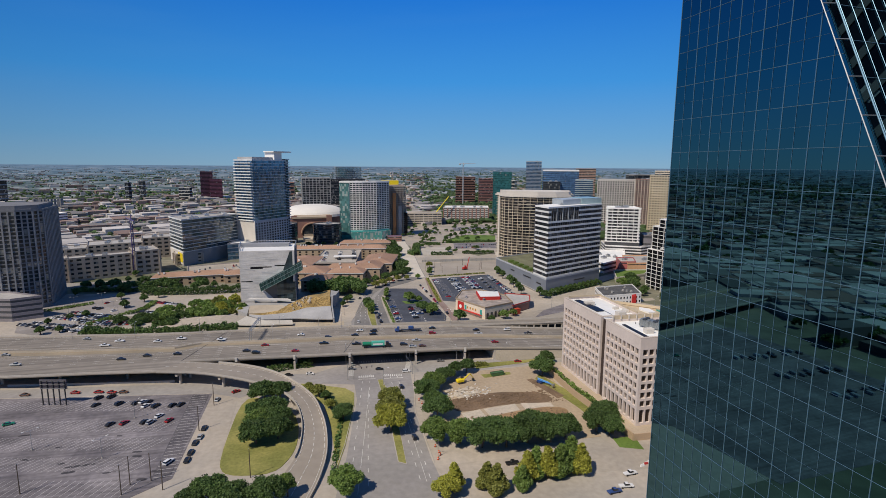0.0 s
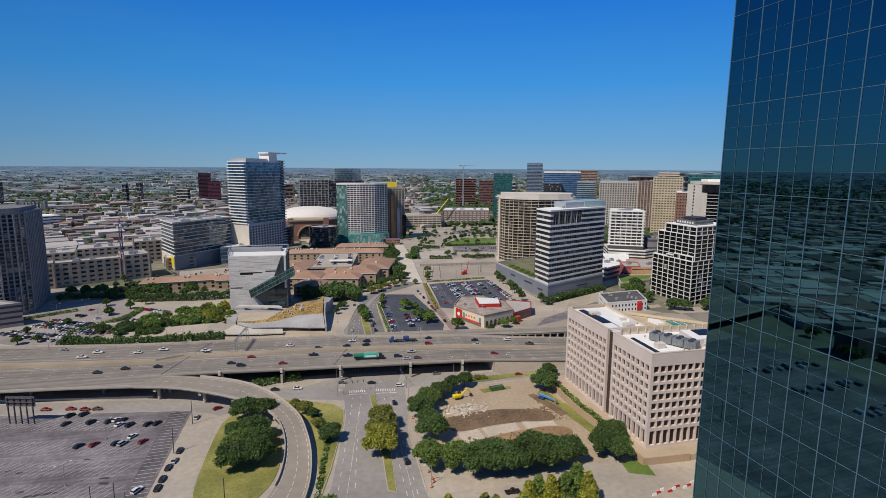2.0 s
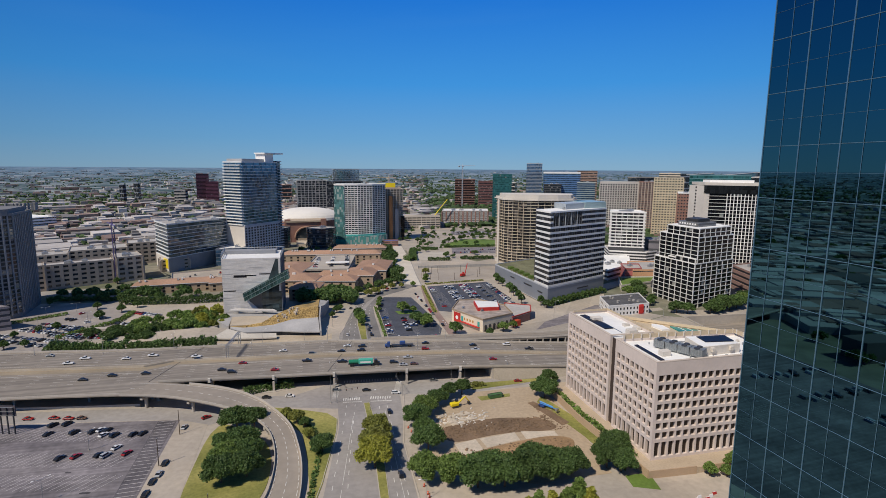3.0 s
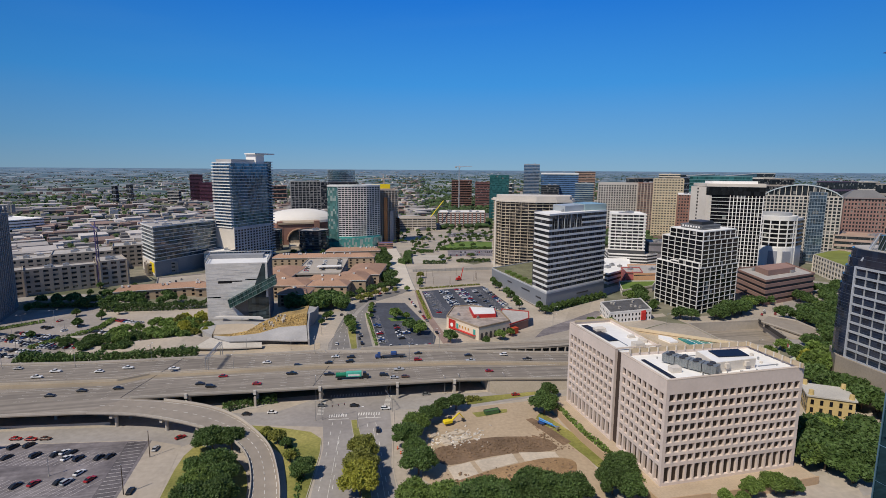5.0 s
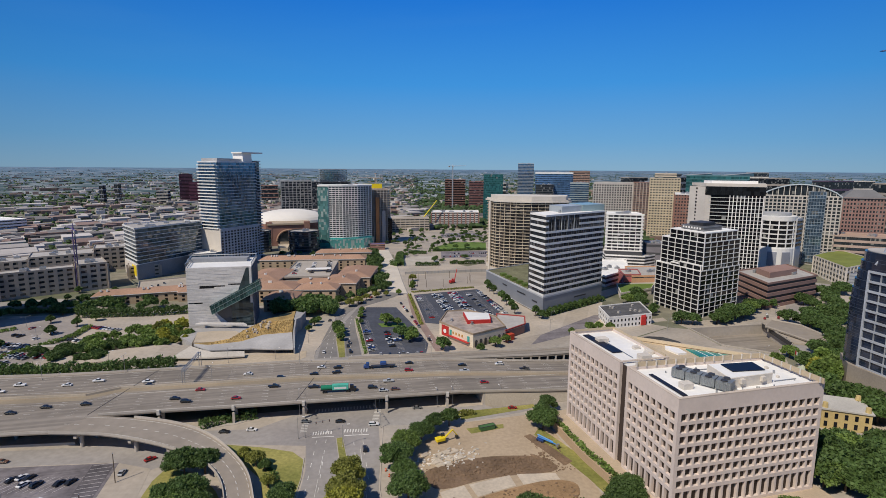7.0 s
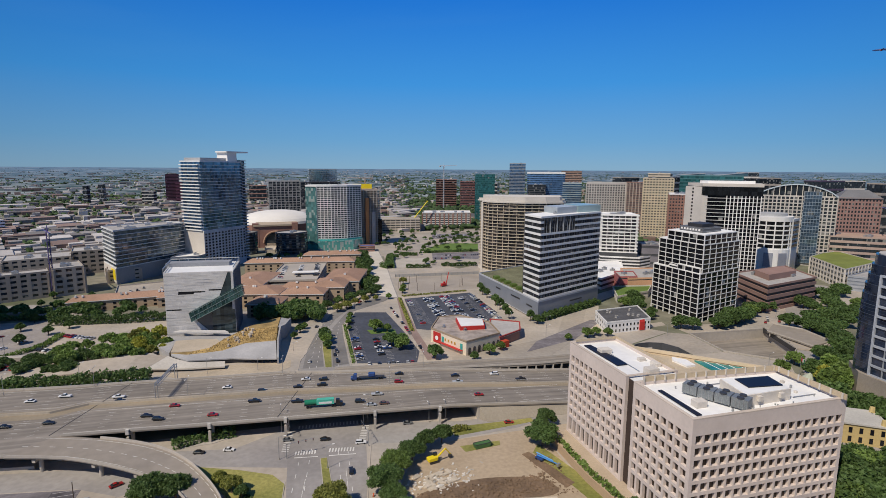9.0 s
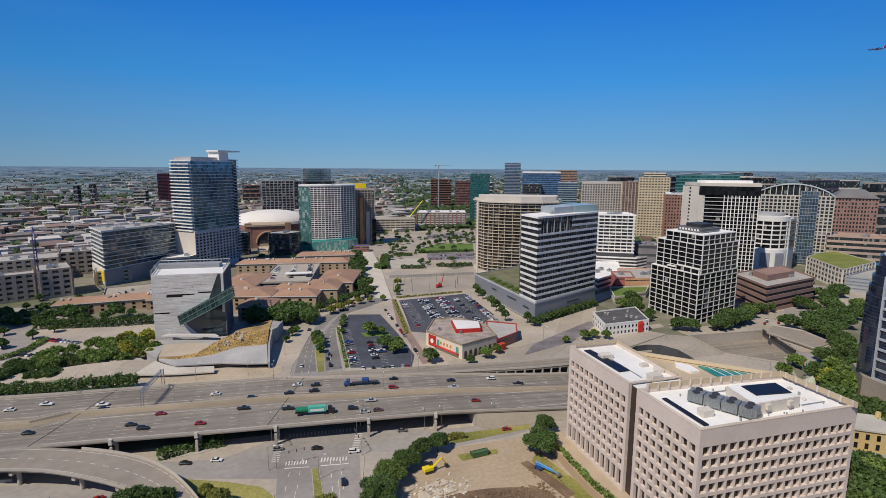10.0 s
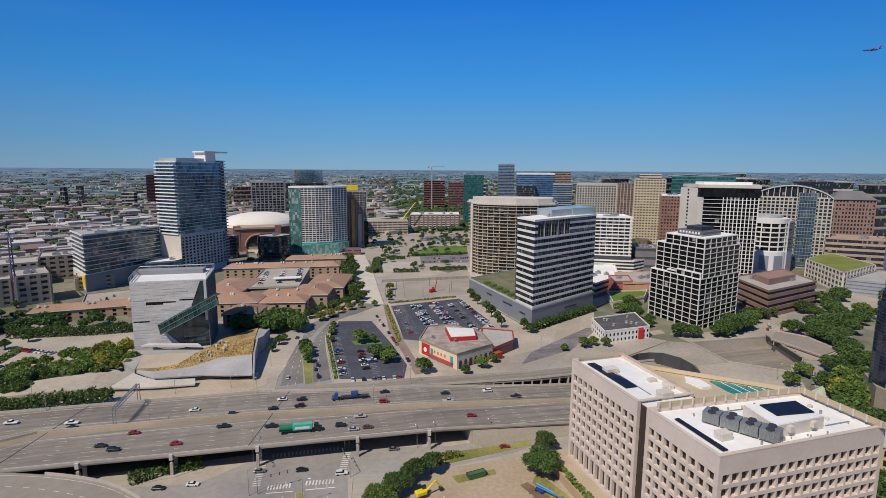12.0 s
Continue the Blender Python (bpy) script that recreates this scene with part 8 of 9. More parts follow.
for x, y, k, t, s in ((14, 520, "round", 0, 0.9), (24, 532, "round", 0, 0.9), (36, 544, "oak", 0, 0.8), (46, 550, "oak", 0, 0.8), (56, 558, "oak", 0, 0.8), (62, 570, "oak", 0, 0.8), (86, 560, "small", 1, 1.2), (90, 575, "small", 1, 1.2), (94, 600, "round", 2, 0.8), (70, 542, "small", 1, 1.1)):
    tree(k, x, y, t, s)
rnd = random.Random(21)
for x, y, k, t, s in ((-109, 445, "round", 3, 0.8), (-101, 438, "small", 2, 1.3), (-95, 440, "small", 3, 1.2), (-96, 451, "round", 3, 0.8), (-105, 455, "round", 2, 0.8), (-112, 452, "round", 1, 0.8)):
    tree(k, x, y, t, s)
for x, y in ((-230.5, 601), (-202, 565), (-205.5, 593), (-211.6, 544), (-203, 613), (-178, 519), (-233, 632), (-198, 622), (-222, 575), (-190, 545), (-226, 458), (-216, 462), (-229, 419), (-218, 422), (-180, 403), (-175, 408), (-190, 402), (-236, 446), (-196, 486), (-210, 520), (-186, 505)):
    tree("small", x, y, 0, rnd.uniform(1.0, 1.4))
for k in range(9):
    tree(rnd.choice(("round", "small")), -118 + rnd.uniform(0, 22), 452 + rnd.uniform(-6, 20), 3 if k % 3 else 2, rnd.uniform(0.8, 1.2))
for k in range(16):
    tree("round", 448 + k * 5.5, 372 + k * 4.6 + rnd.uniform(-4, 4), 0, 0.9)


def grove(spots, tint, label):
    """A stand of trees too dense to tell apart, as one mesh."""
    prnd_ = np.random.RandomState(len(spots))
    vs, fs, count = [], [], 0
    for x, y, s in spots:
        me = KINDS[("oak", "oak_b", "round")[prnd_.randint(3)]][1]
        q = thinned(me, 9, 2.4)
        a = prnd_.uniform(0, 6.28)
        q = q * s @ np.array([[math.cos(a), math.sin(a), 0], [-math.sin(a), math.cos(a), 0], [0, 0, 1]]) + (x, y, 0)
        vs.append(q)
        fs.append(np.arange(len(q)).reshape(-1, 3) + count)
        count += len(q)
    me = bpy.data.meshes.new("grove")
    me.from_pydata(np.concatenate(vs).tolist(), [], np.concatenate(fs).tolist())
    me.materials.append(LEAVES[tint])
    return tagged(new("grove", me), label, "trees", kind="stuff")


u = rnd.uniform
grove([(-186 + 82 * f + u(-3, 3), 431 + 6 * f + u(-4, 12), u(0.5, 0.75)) for f in [k / 33 for k in range(34)]], 0, "dark trees above the sloping concrete wall")
grove([(u(-40, 6), 494 + u(-8, 20), u(1.1, 1.5)) for k in range(34)], 0, "dense dark trees below the apartment houses")
grove([(56 + u(-5, 5) + 14 * k / 26, 572 + 210 * k / 26, u(1.0, 1.4)) for k in range(27)], 0, "row of dense trees along the curving street")
grove([(-158 + u(0, 64), 442 + u(-12, 22), u(0.7, 1.1)) for k in range(34)], 1, "mixed green trees beside the museum")
grove([(-285 + u(0, 150), 562 + u(-22, 22), u(0.8, 1.3)) for k in range(28)], 0, "dark trees before the loft buildings")
grove([(-172 + u(0, 40), 420 + u(-6, 22), u(0.6, 0.9)) for k in range(22)], 0, "green trees on the bank beside the museum")
grove([(100 + u(0, 130), 700 + u(-20, 140), u(0.5, 0.8)) for k in range(22)], 0, "scattered trees round the park")
grove([(u(60, 330), u(850, 1060), u(0.5, 0.85)) for k in range(110)], 0, "trees among the far streets")
grove([(u(420, 520), u(395, 450), u(0.9, 1.3)) for k in range(11)], 0, "wooded slope before the garage")
grove([(u(-60, 60), 756 + u(-6, 60), u(0.6, 0.9)) for k in range(30)], 0, "trees before the curved apartment tower")

# out of direct view; added so the mirror glass reflects dark trees
grove([(u(-640, -285), u(60, 300), u(0.9, 1.4)) for k in range(90)] + [(u(-900, -440), u(430, 760), u(1.0, 1.5)) for k in range(110)], 0, "unseen trees west of the lot added for the skyscraper reflection")


def hedge(name, line, wide, high, tint, label):
    """A clipped or rough hedge: leaf sprays over a bank."""
    rnd = np.random.RandomState(int(abs(line[0][0]) * 7 + 3))
    vs, fs = [], []
    for (x0, y0), (x1, y1) in zip(line, line[1:]):
        ln = math.hypot(x1 - x0, y1 - y0)
        for k in range(int(ln * wide * (2.2 + 0.5 * high))):
            f, s = rnd.rand(), (rnd.uniform(-0.5, 0.5) if k % 3 else rnd.choice((-1, 1)) * rnd.uniform(0.4, 0.5))
            hh = high * (0.8 + 0.35 * noise.noise(Vector((x0 + (x1 - x0) * f, y0, 0)) * 0.3))
            c = np.array((x0 + (x1 - x0) * f - (y1 - y0) / ln * s * wide, y0 + (y1 - y0) * f + (x1 - x0) / ln * s * wide, hh * (1 - 3.2 * abs(s) ** 3 * rnd.rand()) * rnd.uniform(0.55 if abs(s) < 0.36 else 0.12, 1.0)))
            u, w = rnd.normal(size=3), rnd.normal(size=3)
            u, w = u / np.linalg.norm(u) * 0.7, w / np.linalg.norm(w) * 0.7
            b = len(vs)
            vs += [tuple(c - u), tuple(c - w), tuple(c + u), tuple(c + w)]
            fs.append((b, b + 1, b + 2, b + 3))
    me = bpy.data.meshes.new(name)
    me.from_pydata(vs, [], fs)
    me.materials.append(LEAVES[tint])
    return tagged(new(name, me), label, "hedge")


hedge("hedge", [(-196, 401.5), (-150, 392.5), (-118, 390), (-89, 388.5)], 9, 10, 0, "tall dark evergreen hedge beside the freeway")
hedge("hedge", [(-196, 534), (-164, 529), (-138, 525), (-108, 525), (-60, 524)], 8, 8.5, 0, "tall dark clipped trees behind the museum")
hedge("hedge", [(-30, 275), (-23, 258), (-20, 240), (-22.6, 215), (-25, 190)], 1.8, 1.4, 0, "low hedge along the ramp wall")
hedge("shrubs", [(-60, 307), (-48, 311), (-35, 312)], 6, 4.2, 0, "shrubs on the traffic island")
hedge("shrubs", [(56, 288), (68, 289)], 4, 2.2, 2, "dry shrubs at the slope foot")
hedge("hedge", [(101.2, 270), (101.2, 240), (105, 200)], 2.6, 5.2, 1, "planter shrubs along the plinth wall")
hedge("hedge", [(172, 437), (245, 472)], 5, 4.5, 0, "clipped hedge along the podium")
hedge("shrubs", [(72, 440), (76, 490), (80, 540)], 2.5, 1.8, 2, "shrub strip along the parking lot")
hedge("shrubs", [(84, 548), (148, 552)], 3, 1.5, 2, "low dry shrubs behind the parking lot")
hedge("hedge", [(114, 689), (143, 683)], 7, 5, 0, "hedge along the far street")
hedge("hedge", [(158, 688), (201, 680)], 7, 5, 0, "hedge along the far street")
hedge("hedge", [(123, 786), (146, 776)], 9, 5, 0, "hedge beside the park")
hedge("hedge", [(88, 705), (95, 690), (100, 730), (108, 770)], 10, 7, 0, "dark thicket beside the curving street")
hedge("hedge", [(160, 793), (238, 786)], 5, 4, 0, "hedge along the lawn edge")
for x, y in ((162, 807), (177, 838), (188, 850), (201, 860), (212, 872), (229, 882), (243, 888), (135, 830), (128, 850), (150, 880)):
    tree("tall", x, y, 0, 0.85)
hedge("hedge", [(-268, 566), (-204, 552)], 6, 4, 0, "hedge round the museum parking")
hedge("hedge", [(-206, 436), (-178, 474), (-176, 500)], 5, 3, 1, "planted strip in the museum parking")
hedge("hedge", [(-262, 486), (-228, 508)], 4, 2.5, 1, "planted strip in the museum parking")
hedge("hedge", [(24.6, 386), (24.8, 470)], 1.6, 1.5, 1, "low hedge along the parking lot edge")

# ---- far city: low roofs and tree clumps past counting ----
ICO_V, ICO_F = icosa()


def mass(name, items, material, label, category):
    """Many boxes (x, y, z, w, d, h, turn) in one mesh."""
    a = np.array(items)
    c, s = np.cos(a[:, 6]), np.sin(a[:, 6])
    quad = np.array([(-0.5, -0.5), (0.5, -0.5), (0.5, 0.5), (-0.5, 0.5)])
    lx, ly = quad[:, 0] * a[:, 3:4], quad[:, 1] * a[:, 4:5]
    x, y = a[:, 0:1] + c[:, None] * lx - s[:, None] * ly, a[:, 1:2] + s[:, None] * lx + c[:, None] * ly
    lo, hi = np.repeat(a[:, 2:3] - 1, 4, 1), np.repeat(a[:, 2:3] + a[:, 5:6], 4, 1)
    v = np.concatenate([np.stack([x, y, lo], -1), np.stack([x, y, hi], -1)], 1).reshape(-1, 3)
    f = np.array([(4, 5, 6, 7), (0, 1, 5, 4), (1, 2, 6, 5), (2, 3, 7, 6), (3, 0, 4, 7)])
    faces = (np.arange(len(a))[:, None, None] * 8 + f).reshape(-1, 4)
    me = bpy.data.meshes.new(name)
    me.from_pydata(v.tolist(), [], faces.tolist())
    me.materials.append(material)
    return tagged(new(name, me), label, category, kind="stuff")


def clumps(name, items, material, label):
    """Many jagged tree clumps (x, y, z, r, h) in one mesh."""
    rnd = np.random.RandomState(len(items))
    a = np.array(items)
    v = ICO_V[None] * rnd.uniform(0.6, 1.35, (len(a), 12, 1))
    v = v * np.stack([a[:, 3], a[:, 3], a[:, 4] / 2], 1)[:, None] + np.stack([a[:, 0], a[:, 1], a[:, 2] + a[:, 4] * 0.45], 1)[:, None]
    f = (np.arange(len(a))[:, None, None] * 12 + ICO_F).reshape(-1, 3)
    me = bpy.data.meshes.new(name)
    me.from_pydata(v.reshape(-1, 3).tolist(), [], f.tolist())
    me.materials.append(material)
    return tagged(new(name, me), label, "trees", kind="stuff")


def built(x, y):
    """Whether the ground there is already taken by the nearer city."""
    if y < 760 and -350 < x < 420 and y > -40:
        return True
    if x > 150 and y < 0.75 * x + 380 and y > 100 and x < 720:
        return True
    if -170 < x < 330 and y < 1060:
        return True
    return -350 < x < -170 and y < 800


frnd = random.Random(77)
roofs, bricks, woods = [], [], []
for k in range(18500):
    r = math.exp(frnd.uniform(math.log(420), math.log(4550)))
    a = frnd.uniform(-2.3, 1.25)
    x, y = r * math.sin(a), r * math.cos(a)
    if built(x, y):
        continue
    shrink = 1.0 if r < R_FLAT else max(0.12, (118 - far_z(r)) / 118)
    z = far_z(r)
    east = x > 0.18 * y
    wood = noise.noise(Vector((x, y, 0)) * 0.0016) + (0.42 if east else -0.28) + (0.15 if r > R_FLAT else 0)
    if wood > 0.05:
        for j in range(3):
            woods.append((x + frnd.uniform(-28, 28), y + frnd.uniform(-28, 28), z - 0.5, frnd.uniform(5, 11) * (0.35 + 0.65 * shrink), frnd.uniform(7, 13) * shrink))
    if wood < 0.3 or frnd.random() < 0.1:
        big = frnd.random() < 0.3
        w, d = frnd.uniform(28, 75) if big else frnd.uniform(10, 30), frnd.uniform(20, 45) if big else frnd.uniform(9, 20)
        item = (x, y, z, w * (0.3 + 0.7 * shrink), d * (0.3 + 0.7 * shrink), frnd.uniform(5, 11) * shrink, radians(26 if not east else -35) + frnd.choice((0, 1.57)))
        (bricks if frnd.random() < 0.22 else roofs).append(item)
    for j in range(3 if not east else 4):
        if frnd.random() < 0.75:
            woods.append((x + frnd.uniform(-55, 55), y + frnd.uniform(-55, 55), z - 0.5, frnd.uniform(3, 6.5) * (0.35 + 0.65 * shrink), frnd.uniform(5, 10) * shrink))
woods = [w for w in woods if not built(w[0], w[1])]
# extra blocks outside the view, there only to fill the mirror reflection
for k in range(46):
    roofs.append((frnd.uniform(-680, -300), frnd.uniform(-60, 285), 0, frnd.uniform(18, 46), frnd.uniform(14, 30), frnd.uniform(5, 16), radians(6)))
mass("far_low_buildings", roofs, CITY, "low flat-roofed city buildings far off", "buildings")
mass("far_brick_buildings", bricks, CITY_RED, "low brick city buildings far off", "buildings")
clumps("far_woods", woods, CANOPY, "far tree canopy of the city")

# ---- vehicles ----
PAINTS = {"white": (0.72, 0.72, 0.72), "black": (0.02, 0.02, 0.022), "grey": (0.16, 0.165, 0.17), "silver": (0.42, 0.43, 0.44), "red": (0.33, 0.02, 0.02), "blue": (0.03, 0.07, 0.22), "brown": (0.14, 0.07, 0.05), "green": (0.02, 0.22, 0.12)}
PAINT_MATS = {k: surface("car_paint_" + k, c, rough=0.25, var=0.03, spec=0.6, rand=0.05) for k, c in PAINTS.items()}
LAMP = surface("lamp_lens", (0.55, 0.1, 0.08), rough=0.3)
BEST = {}


def profile(bm, pts, half, taper=0.0):
    """A side outline (x, z) made solid across y, a little narrower at the top."""
    zs = [p[1] for p in pts]
    lo, hi = min(zs), max(zs)
    sides = []
    for s in (-1, 1):
        sides.append([bm.verts.new((x, s * (half - taper * (z - lo) / (hi - lo + 1e-6)), z)) for x, z in pts])
    n = len(pts)
    bm.faces.new(sides[0])
    bm.faces.new(sides[1][::-1])
    for i in range(n):
        j = (i + 1) % n
        bm.faces.new((sides[0][j], sides[0][i], sides[1][i], sides[1][j]))
    bmesh.ops.recalc_face_normals(bm, faces=bm.faces[:])
    return bm


SHAPES = {
    "sedan": ([(-2.3, 0.35), (2.25, 0.35), (2.3, 0.72), (1.1, 0.92), (-1.75, 0.98), (-2.3, 0.85)], [(1.05, 0.9), (0.35, 1.42), (-1.05, 1.44), (-1.8, 0.96)], [(0.30, 1.40), (-1.0, 1.42), (-0.95, 1.5), (0.2, 1.48)]),
    "suv": ([(-2.35, 0.42), (2.3, 0.42), (2.35, 0.95), (1.15, 1.1), (-2.3, 1.15), (-2.4, 0.9)], [(1.1, 1.08), (0.45, 1.68), (-2.0, 1.7), (-2.3, 1.12)], [(0.4, 1.66), (-2.0, 1.68), (-1.95, 1.78), (0.3, 1.76)]),
    "pickup": ([(-2.8, 0.5), (2.75, 0.5), (2.8, 1.0), (1.5, 1.15), (0.2, 1.15), (0.2, 1.05), (-2.8, 1.05)], [(1.45, 1.12), (0.85, 1.75), (-0.5, 1.77), (-0.75, 1.1)], [(0.8, 1.74), (-0.5, 1.76), (-0.45, 1.86), (0.7, 1.84)]),
    "van": ([(-2.7, 0.45), (2.5, 0.45), (2.6, 1.0), (1.9, 1.25), (1.2, 2.05), (-2.7, 2.1)], [(1.85, 1.25), (1.25, 1.95), (0.4, 1.98), (0.4, 1.25)], [(1.1, 2.05), (-2.6, 2.09), (-2.55, 2.16), (1.0, 2.12)]),
}


def car(shape, colour, x, y, turn, z=0.0, state="parked", group=""):
    m = Matrix.LocRotScale((x, y, z), Euler((0, 0, turn)), (1, 1, 1))
    words = {"sedan": "saloon car", "suv": "sport utility car", "pickup": "pickup truck", "van": "van"}[shape]
    cat = {"sedan": "car", "suv": "car", "pickup": "pickup", "van": "van"}[shape]
    key = (shape, colour, state, y > 318 or x > 130, y > 430)
    if key in BEST:
        return copy_thing(BEST[key], m)
    body_p, glass_p, roof_p = SHAPES[shape]
    ob = thing("pickup_truck" if shape == "pickup" else "van" if shape == "van" else "car", f"{colour} {words} {state}", cat, group=group or ("cars on the road" if "driv" in state else "parked cars"))
    if y > 430:
        body_p = [(px, 0.08 if pz < 0.52 else pz) for px, pz in body_p]
    bm = profile(bmn(), body_p, 0.92, 0.06)
    bmesh.ops.bevel(bm, geom=bm.edges[:], offset=0.07, segments=1, affect="EDGES")
    part("body", bm, PAINT_MATS[colour], ob)
    part("window_glass", profile(bmn(), glass_p, 0.84, 0.16), CAR_GLASS, ob)
    part("roof", profile(bmn(), roof_p, 0.70, 0.05), PAINT_MATS[colour], ob)
    wx = 1.75 if shape in ("pickup", "van") else 1.42
    first = None
    if y > 318 or x > 130:
        lobes = [(s * wx + dx, dz) for s in (-1, 1) for dx, dz in ((-0.36, 0.34), (-0.2, 0.03), (0.2, 0.03), (0.36, 0.34))]
        if y < 430:
            part("undercarriage", profile(bmn(), lobes + [(wx + 0.2, 0.55), (-wx - 0.2, 0.55)], 0.93), RUBBER, ob)
        wx = None
    for sx in (-wx, wx) if wx else ():
        for sy in (-0.8, 0.8):
            if first is None:
                first = part("wheel", tube(bmn(), (0, -0.12, 0), (0, 0.12, 0), 0.35, sides=10), RUBBER, ob, at=(sx, sy, 0.35))
            else:
                again(first, (sx, sy, 0.35))
    ob.matrix_basis = m
    BEST[key] = ob
    return ob


EASTWARD = radians(-6)
FAST = "driving on the freeway"
for colour, spots in (("white", ((-157, 362), (-133, 356), (-119, 358), (-43, 348), (-4, 348), (96, 332), (-163, 355))), ("black", ((-144, 326), (-131, 329), (-114, 328), (-91, 345), (-74, 324), (-68, 319), (-25, 338), (-28, 327), (5, 345), (4, 338), (-8, 339), (-8, 321))), ("black", ((21, 313), (45, 342), (74, 333), (108, 323))), ("red", ((-64, 332), (-45, 317), (43, 331), (79, 307))), ("brown", ((32, 308),)), ("silver", ((26, 308), (30, 319), (73, 324), (-200, 330), (-180, 372), (-215, 350)))):
    for k, (x, y) in enumerate(spots):
        deck = 8.05 if x < 63 else 8.05 - 3.4 * (x - 63) / 60
        car(("sedan", "suv", "sedan", "pickup")[(k + x) % 4], colour, x, y, EASTWARD + (math.pi if y > 336 - 0.1 * x else 0), deck, FAST)
car("pickup", "white", -93, 350, EASTWARD + math.pi, 8.05, FAST)
STATE = "driving on the street"
for colour, x, y, t in (("black", -48, 299, -0.2), ("white", -36, 298, -0.2), ("grey", -12, 300, -0.1), ("black", 4, 296, -0.1), ("white", 19, 289, -0.1), ("black", 13, 268, 1.55), ("grey", 42, 301, -0.1), ("black", 11, 213, 1.6), ("red", 88, 289, -0.1), ("white", 103, 293, 0.0), ("white", -2, 396, 1.5), ("black", 14, 404, -1.5), ("black", 15.5, 410, -1.5), ("black", 15, 392, -1.5), ("black", 4, 470, 1.3), ("red", 220, 244, 0.9), ("black", 232, 232, 0.9), ("silver", 242, 250, 0.9), ("black", 310, 342, 0.8), ("black", 330, 356, -0.9)):
    car("suv" if x % 2 else "sedan", colour, x, y, t, 0.07, STATE)
lot_turn = radians(62)
for colour, spots in (("black", ((-141, 281), (-130, 280), (-122, 279), (-116, 279), (-111, 273), (-103, 272), (-99, 272), (-126, 257), (-111, 256), (-143, 290), (-137, 290))), ("white", ((-119, 280), (-116, 274.5), (-106, 261), (-90, 216))), ("silver", ((-108, 255),)), ("red", ((-120, 257), (-100, 255)))):
    for k, (x, y) in enumerate(spots):
        car("suv" if (x + y) % 3 == 0 else "sedan", colour, x, y, lot_turn, 0.1, "parked in the lot")
for colour, x, y, t in (("red", -158, 300, -0.15), ("red", -146, 298, -0.15), ("red", -139, 296, -0.15), ("brown", -133, 295, -0.15), ("green", -173, 268, 0.4), ("brown", -183, 303, -0.15), ("red", -74, 282, 0.6), ("silver", -82, 274, 1.45), ("black", -82, 243, 1.5), ("silver", -82, 235, 1.5), ("black", -83, 230, 1.5), ("black", -83, 222, 1.5), ("black", -83, 216, 1.5)):
    car("sedan", colour, x, y, t, 0.1, "parked at the kerb")
for colour, shape, x, y, t in (("black", "pickup", 46, 184, 0), ("black", "pickup", 54, 184, 0), ("grey", "suv", 68, 183, 0.05), ("black", "suv", 73, 184, 0), ("white", "pickup", 88, 167, 0.1), ("white", "pickup", 82, 160, -0.1), ("blue", "pickup", 76, 158, 0.1)):
    car(shape, colour, x, y, t, 0.1, "parked beside the site")
prnd = random.Random(9)


def fill_row(a, b, pitch, turn, chance, z=0.11, state="parked in the lot"):
    a, b = Vector(a), Vector(b)
    n = int((b - a).length / pitch)
    for k in range(n):
        if prnd.random() < chance * 0.72:
            p = a.lerp(b, (k + 0.5) / n)
            c = prnd.choices(("white", "black", "grey", "silver", "red", "blue"), (5, 5, 3, 4, 2, 1))[0]
            car(prnd.choice(("sedan", "sedan", "suv", "pickup")), c, p.x + prnd.uniform(-0.2, 0.2), p.y, turn + prnd.choice((0, math.pi)), z, state)


for x0, ch in ((83.5, 0.2), (99.5, 0.75), (104.5, 0.7), (115.5, 0.8), (120.5, 0.75), (131.5, 0.35), (144, 0.8)):
    fill_row((x0, 450), (x0 + 3, 536), 2.75, 0.05, ch)
fill_row((98, 444), (126, 446), 2.75, 1.57, 0.5)
for x0, y0, y1, ch in ((29, 390, 440, 0.75), (43, 392, 432, 0.75), (48.5, 392, 425, 0.3), (30, 470, 496, 0.2)):
    fill_row((x0, y0), (x0 + 0.5, y1), 2.75, 0.02, ch)
fill_row((32, 381), (64, 377), 2.75, 1.5, 0.85)
for a, b in (((-190, 438), (-163, 427)), ((-188, 454), (-160, 441)), ((-184, 472), (-158, 458)), ((-176, 500), (-150, 484))):
    fill_row(a, b, 2.8, 1.15, 1.4)
fill_row((-258, 450), (-192, 412), 2.8, 1.05, 1.1)
fill_row((-214, 446), (-186, 432), 2.8, 1.05, 1.3)
fill_row((-236, 472), (-196, 452), 2.8, 1.05, 1.2)
for k in range(5):
    fill_row((-250 + 8 * k, 452 + 14 * k), (-192 + 2 * k, 424 + 14 * k), 2.8, 1.05, 1.0 if k < 3 else 0.4)
for k in range(3):
    fill_row((-28 + 17 * k, 602), (-24 + 17 * k, 672), 2.8, -0.1, 0.8, 12.55, "parked on the deck roof")
fill_row((-165, 606), (-100, 624), 2.8, 1.8, 0.5, 7.45, "parked on the deck roof")
fill_row((-160, 618), (-95, 636), 2.8, 1.8, 0.5, 7.45, "parked on the deck roof")
fill_row((162, 742), (218, 731), 2.8, 1.3, 0.75, 0.08)
fill_row((168, 766), (228, 753), 2.8, 1.3, 0.75, 0.08)
for k in range(14):
    fill_row((22 + k * 3.4, 497 + k * 6.4), (24 + k * 3.4, 500 + k * 6.4), 3, 1.0, 0.5, 0.1, "parked at the kerb")
fill_row((70, 400), (66, 530), 6.5, 1.6, 0.6, 0.07, "parked at the kerb")
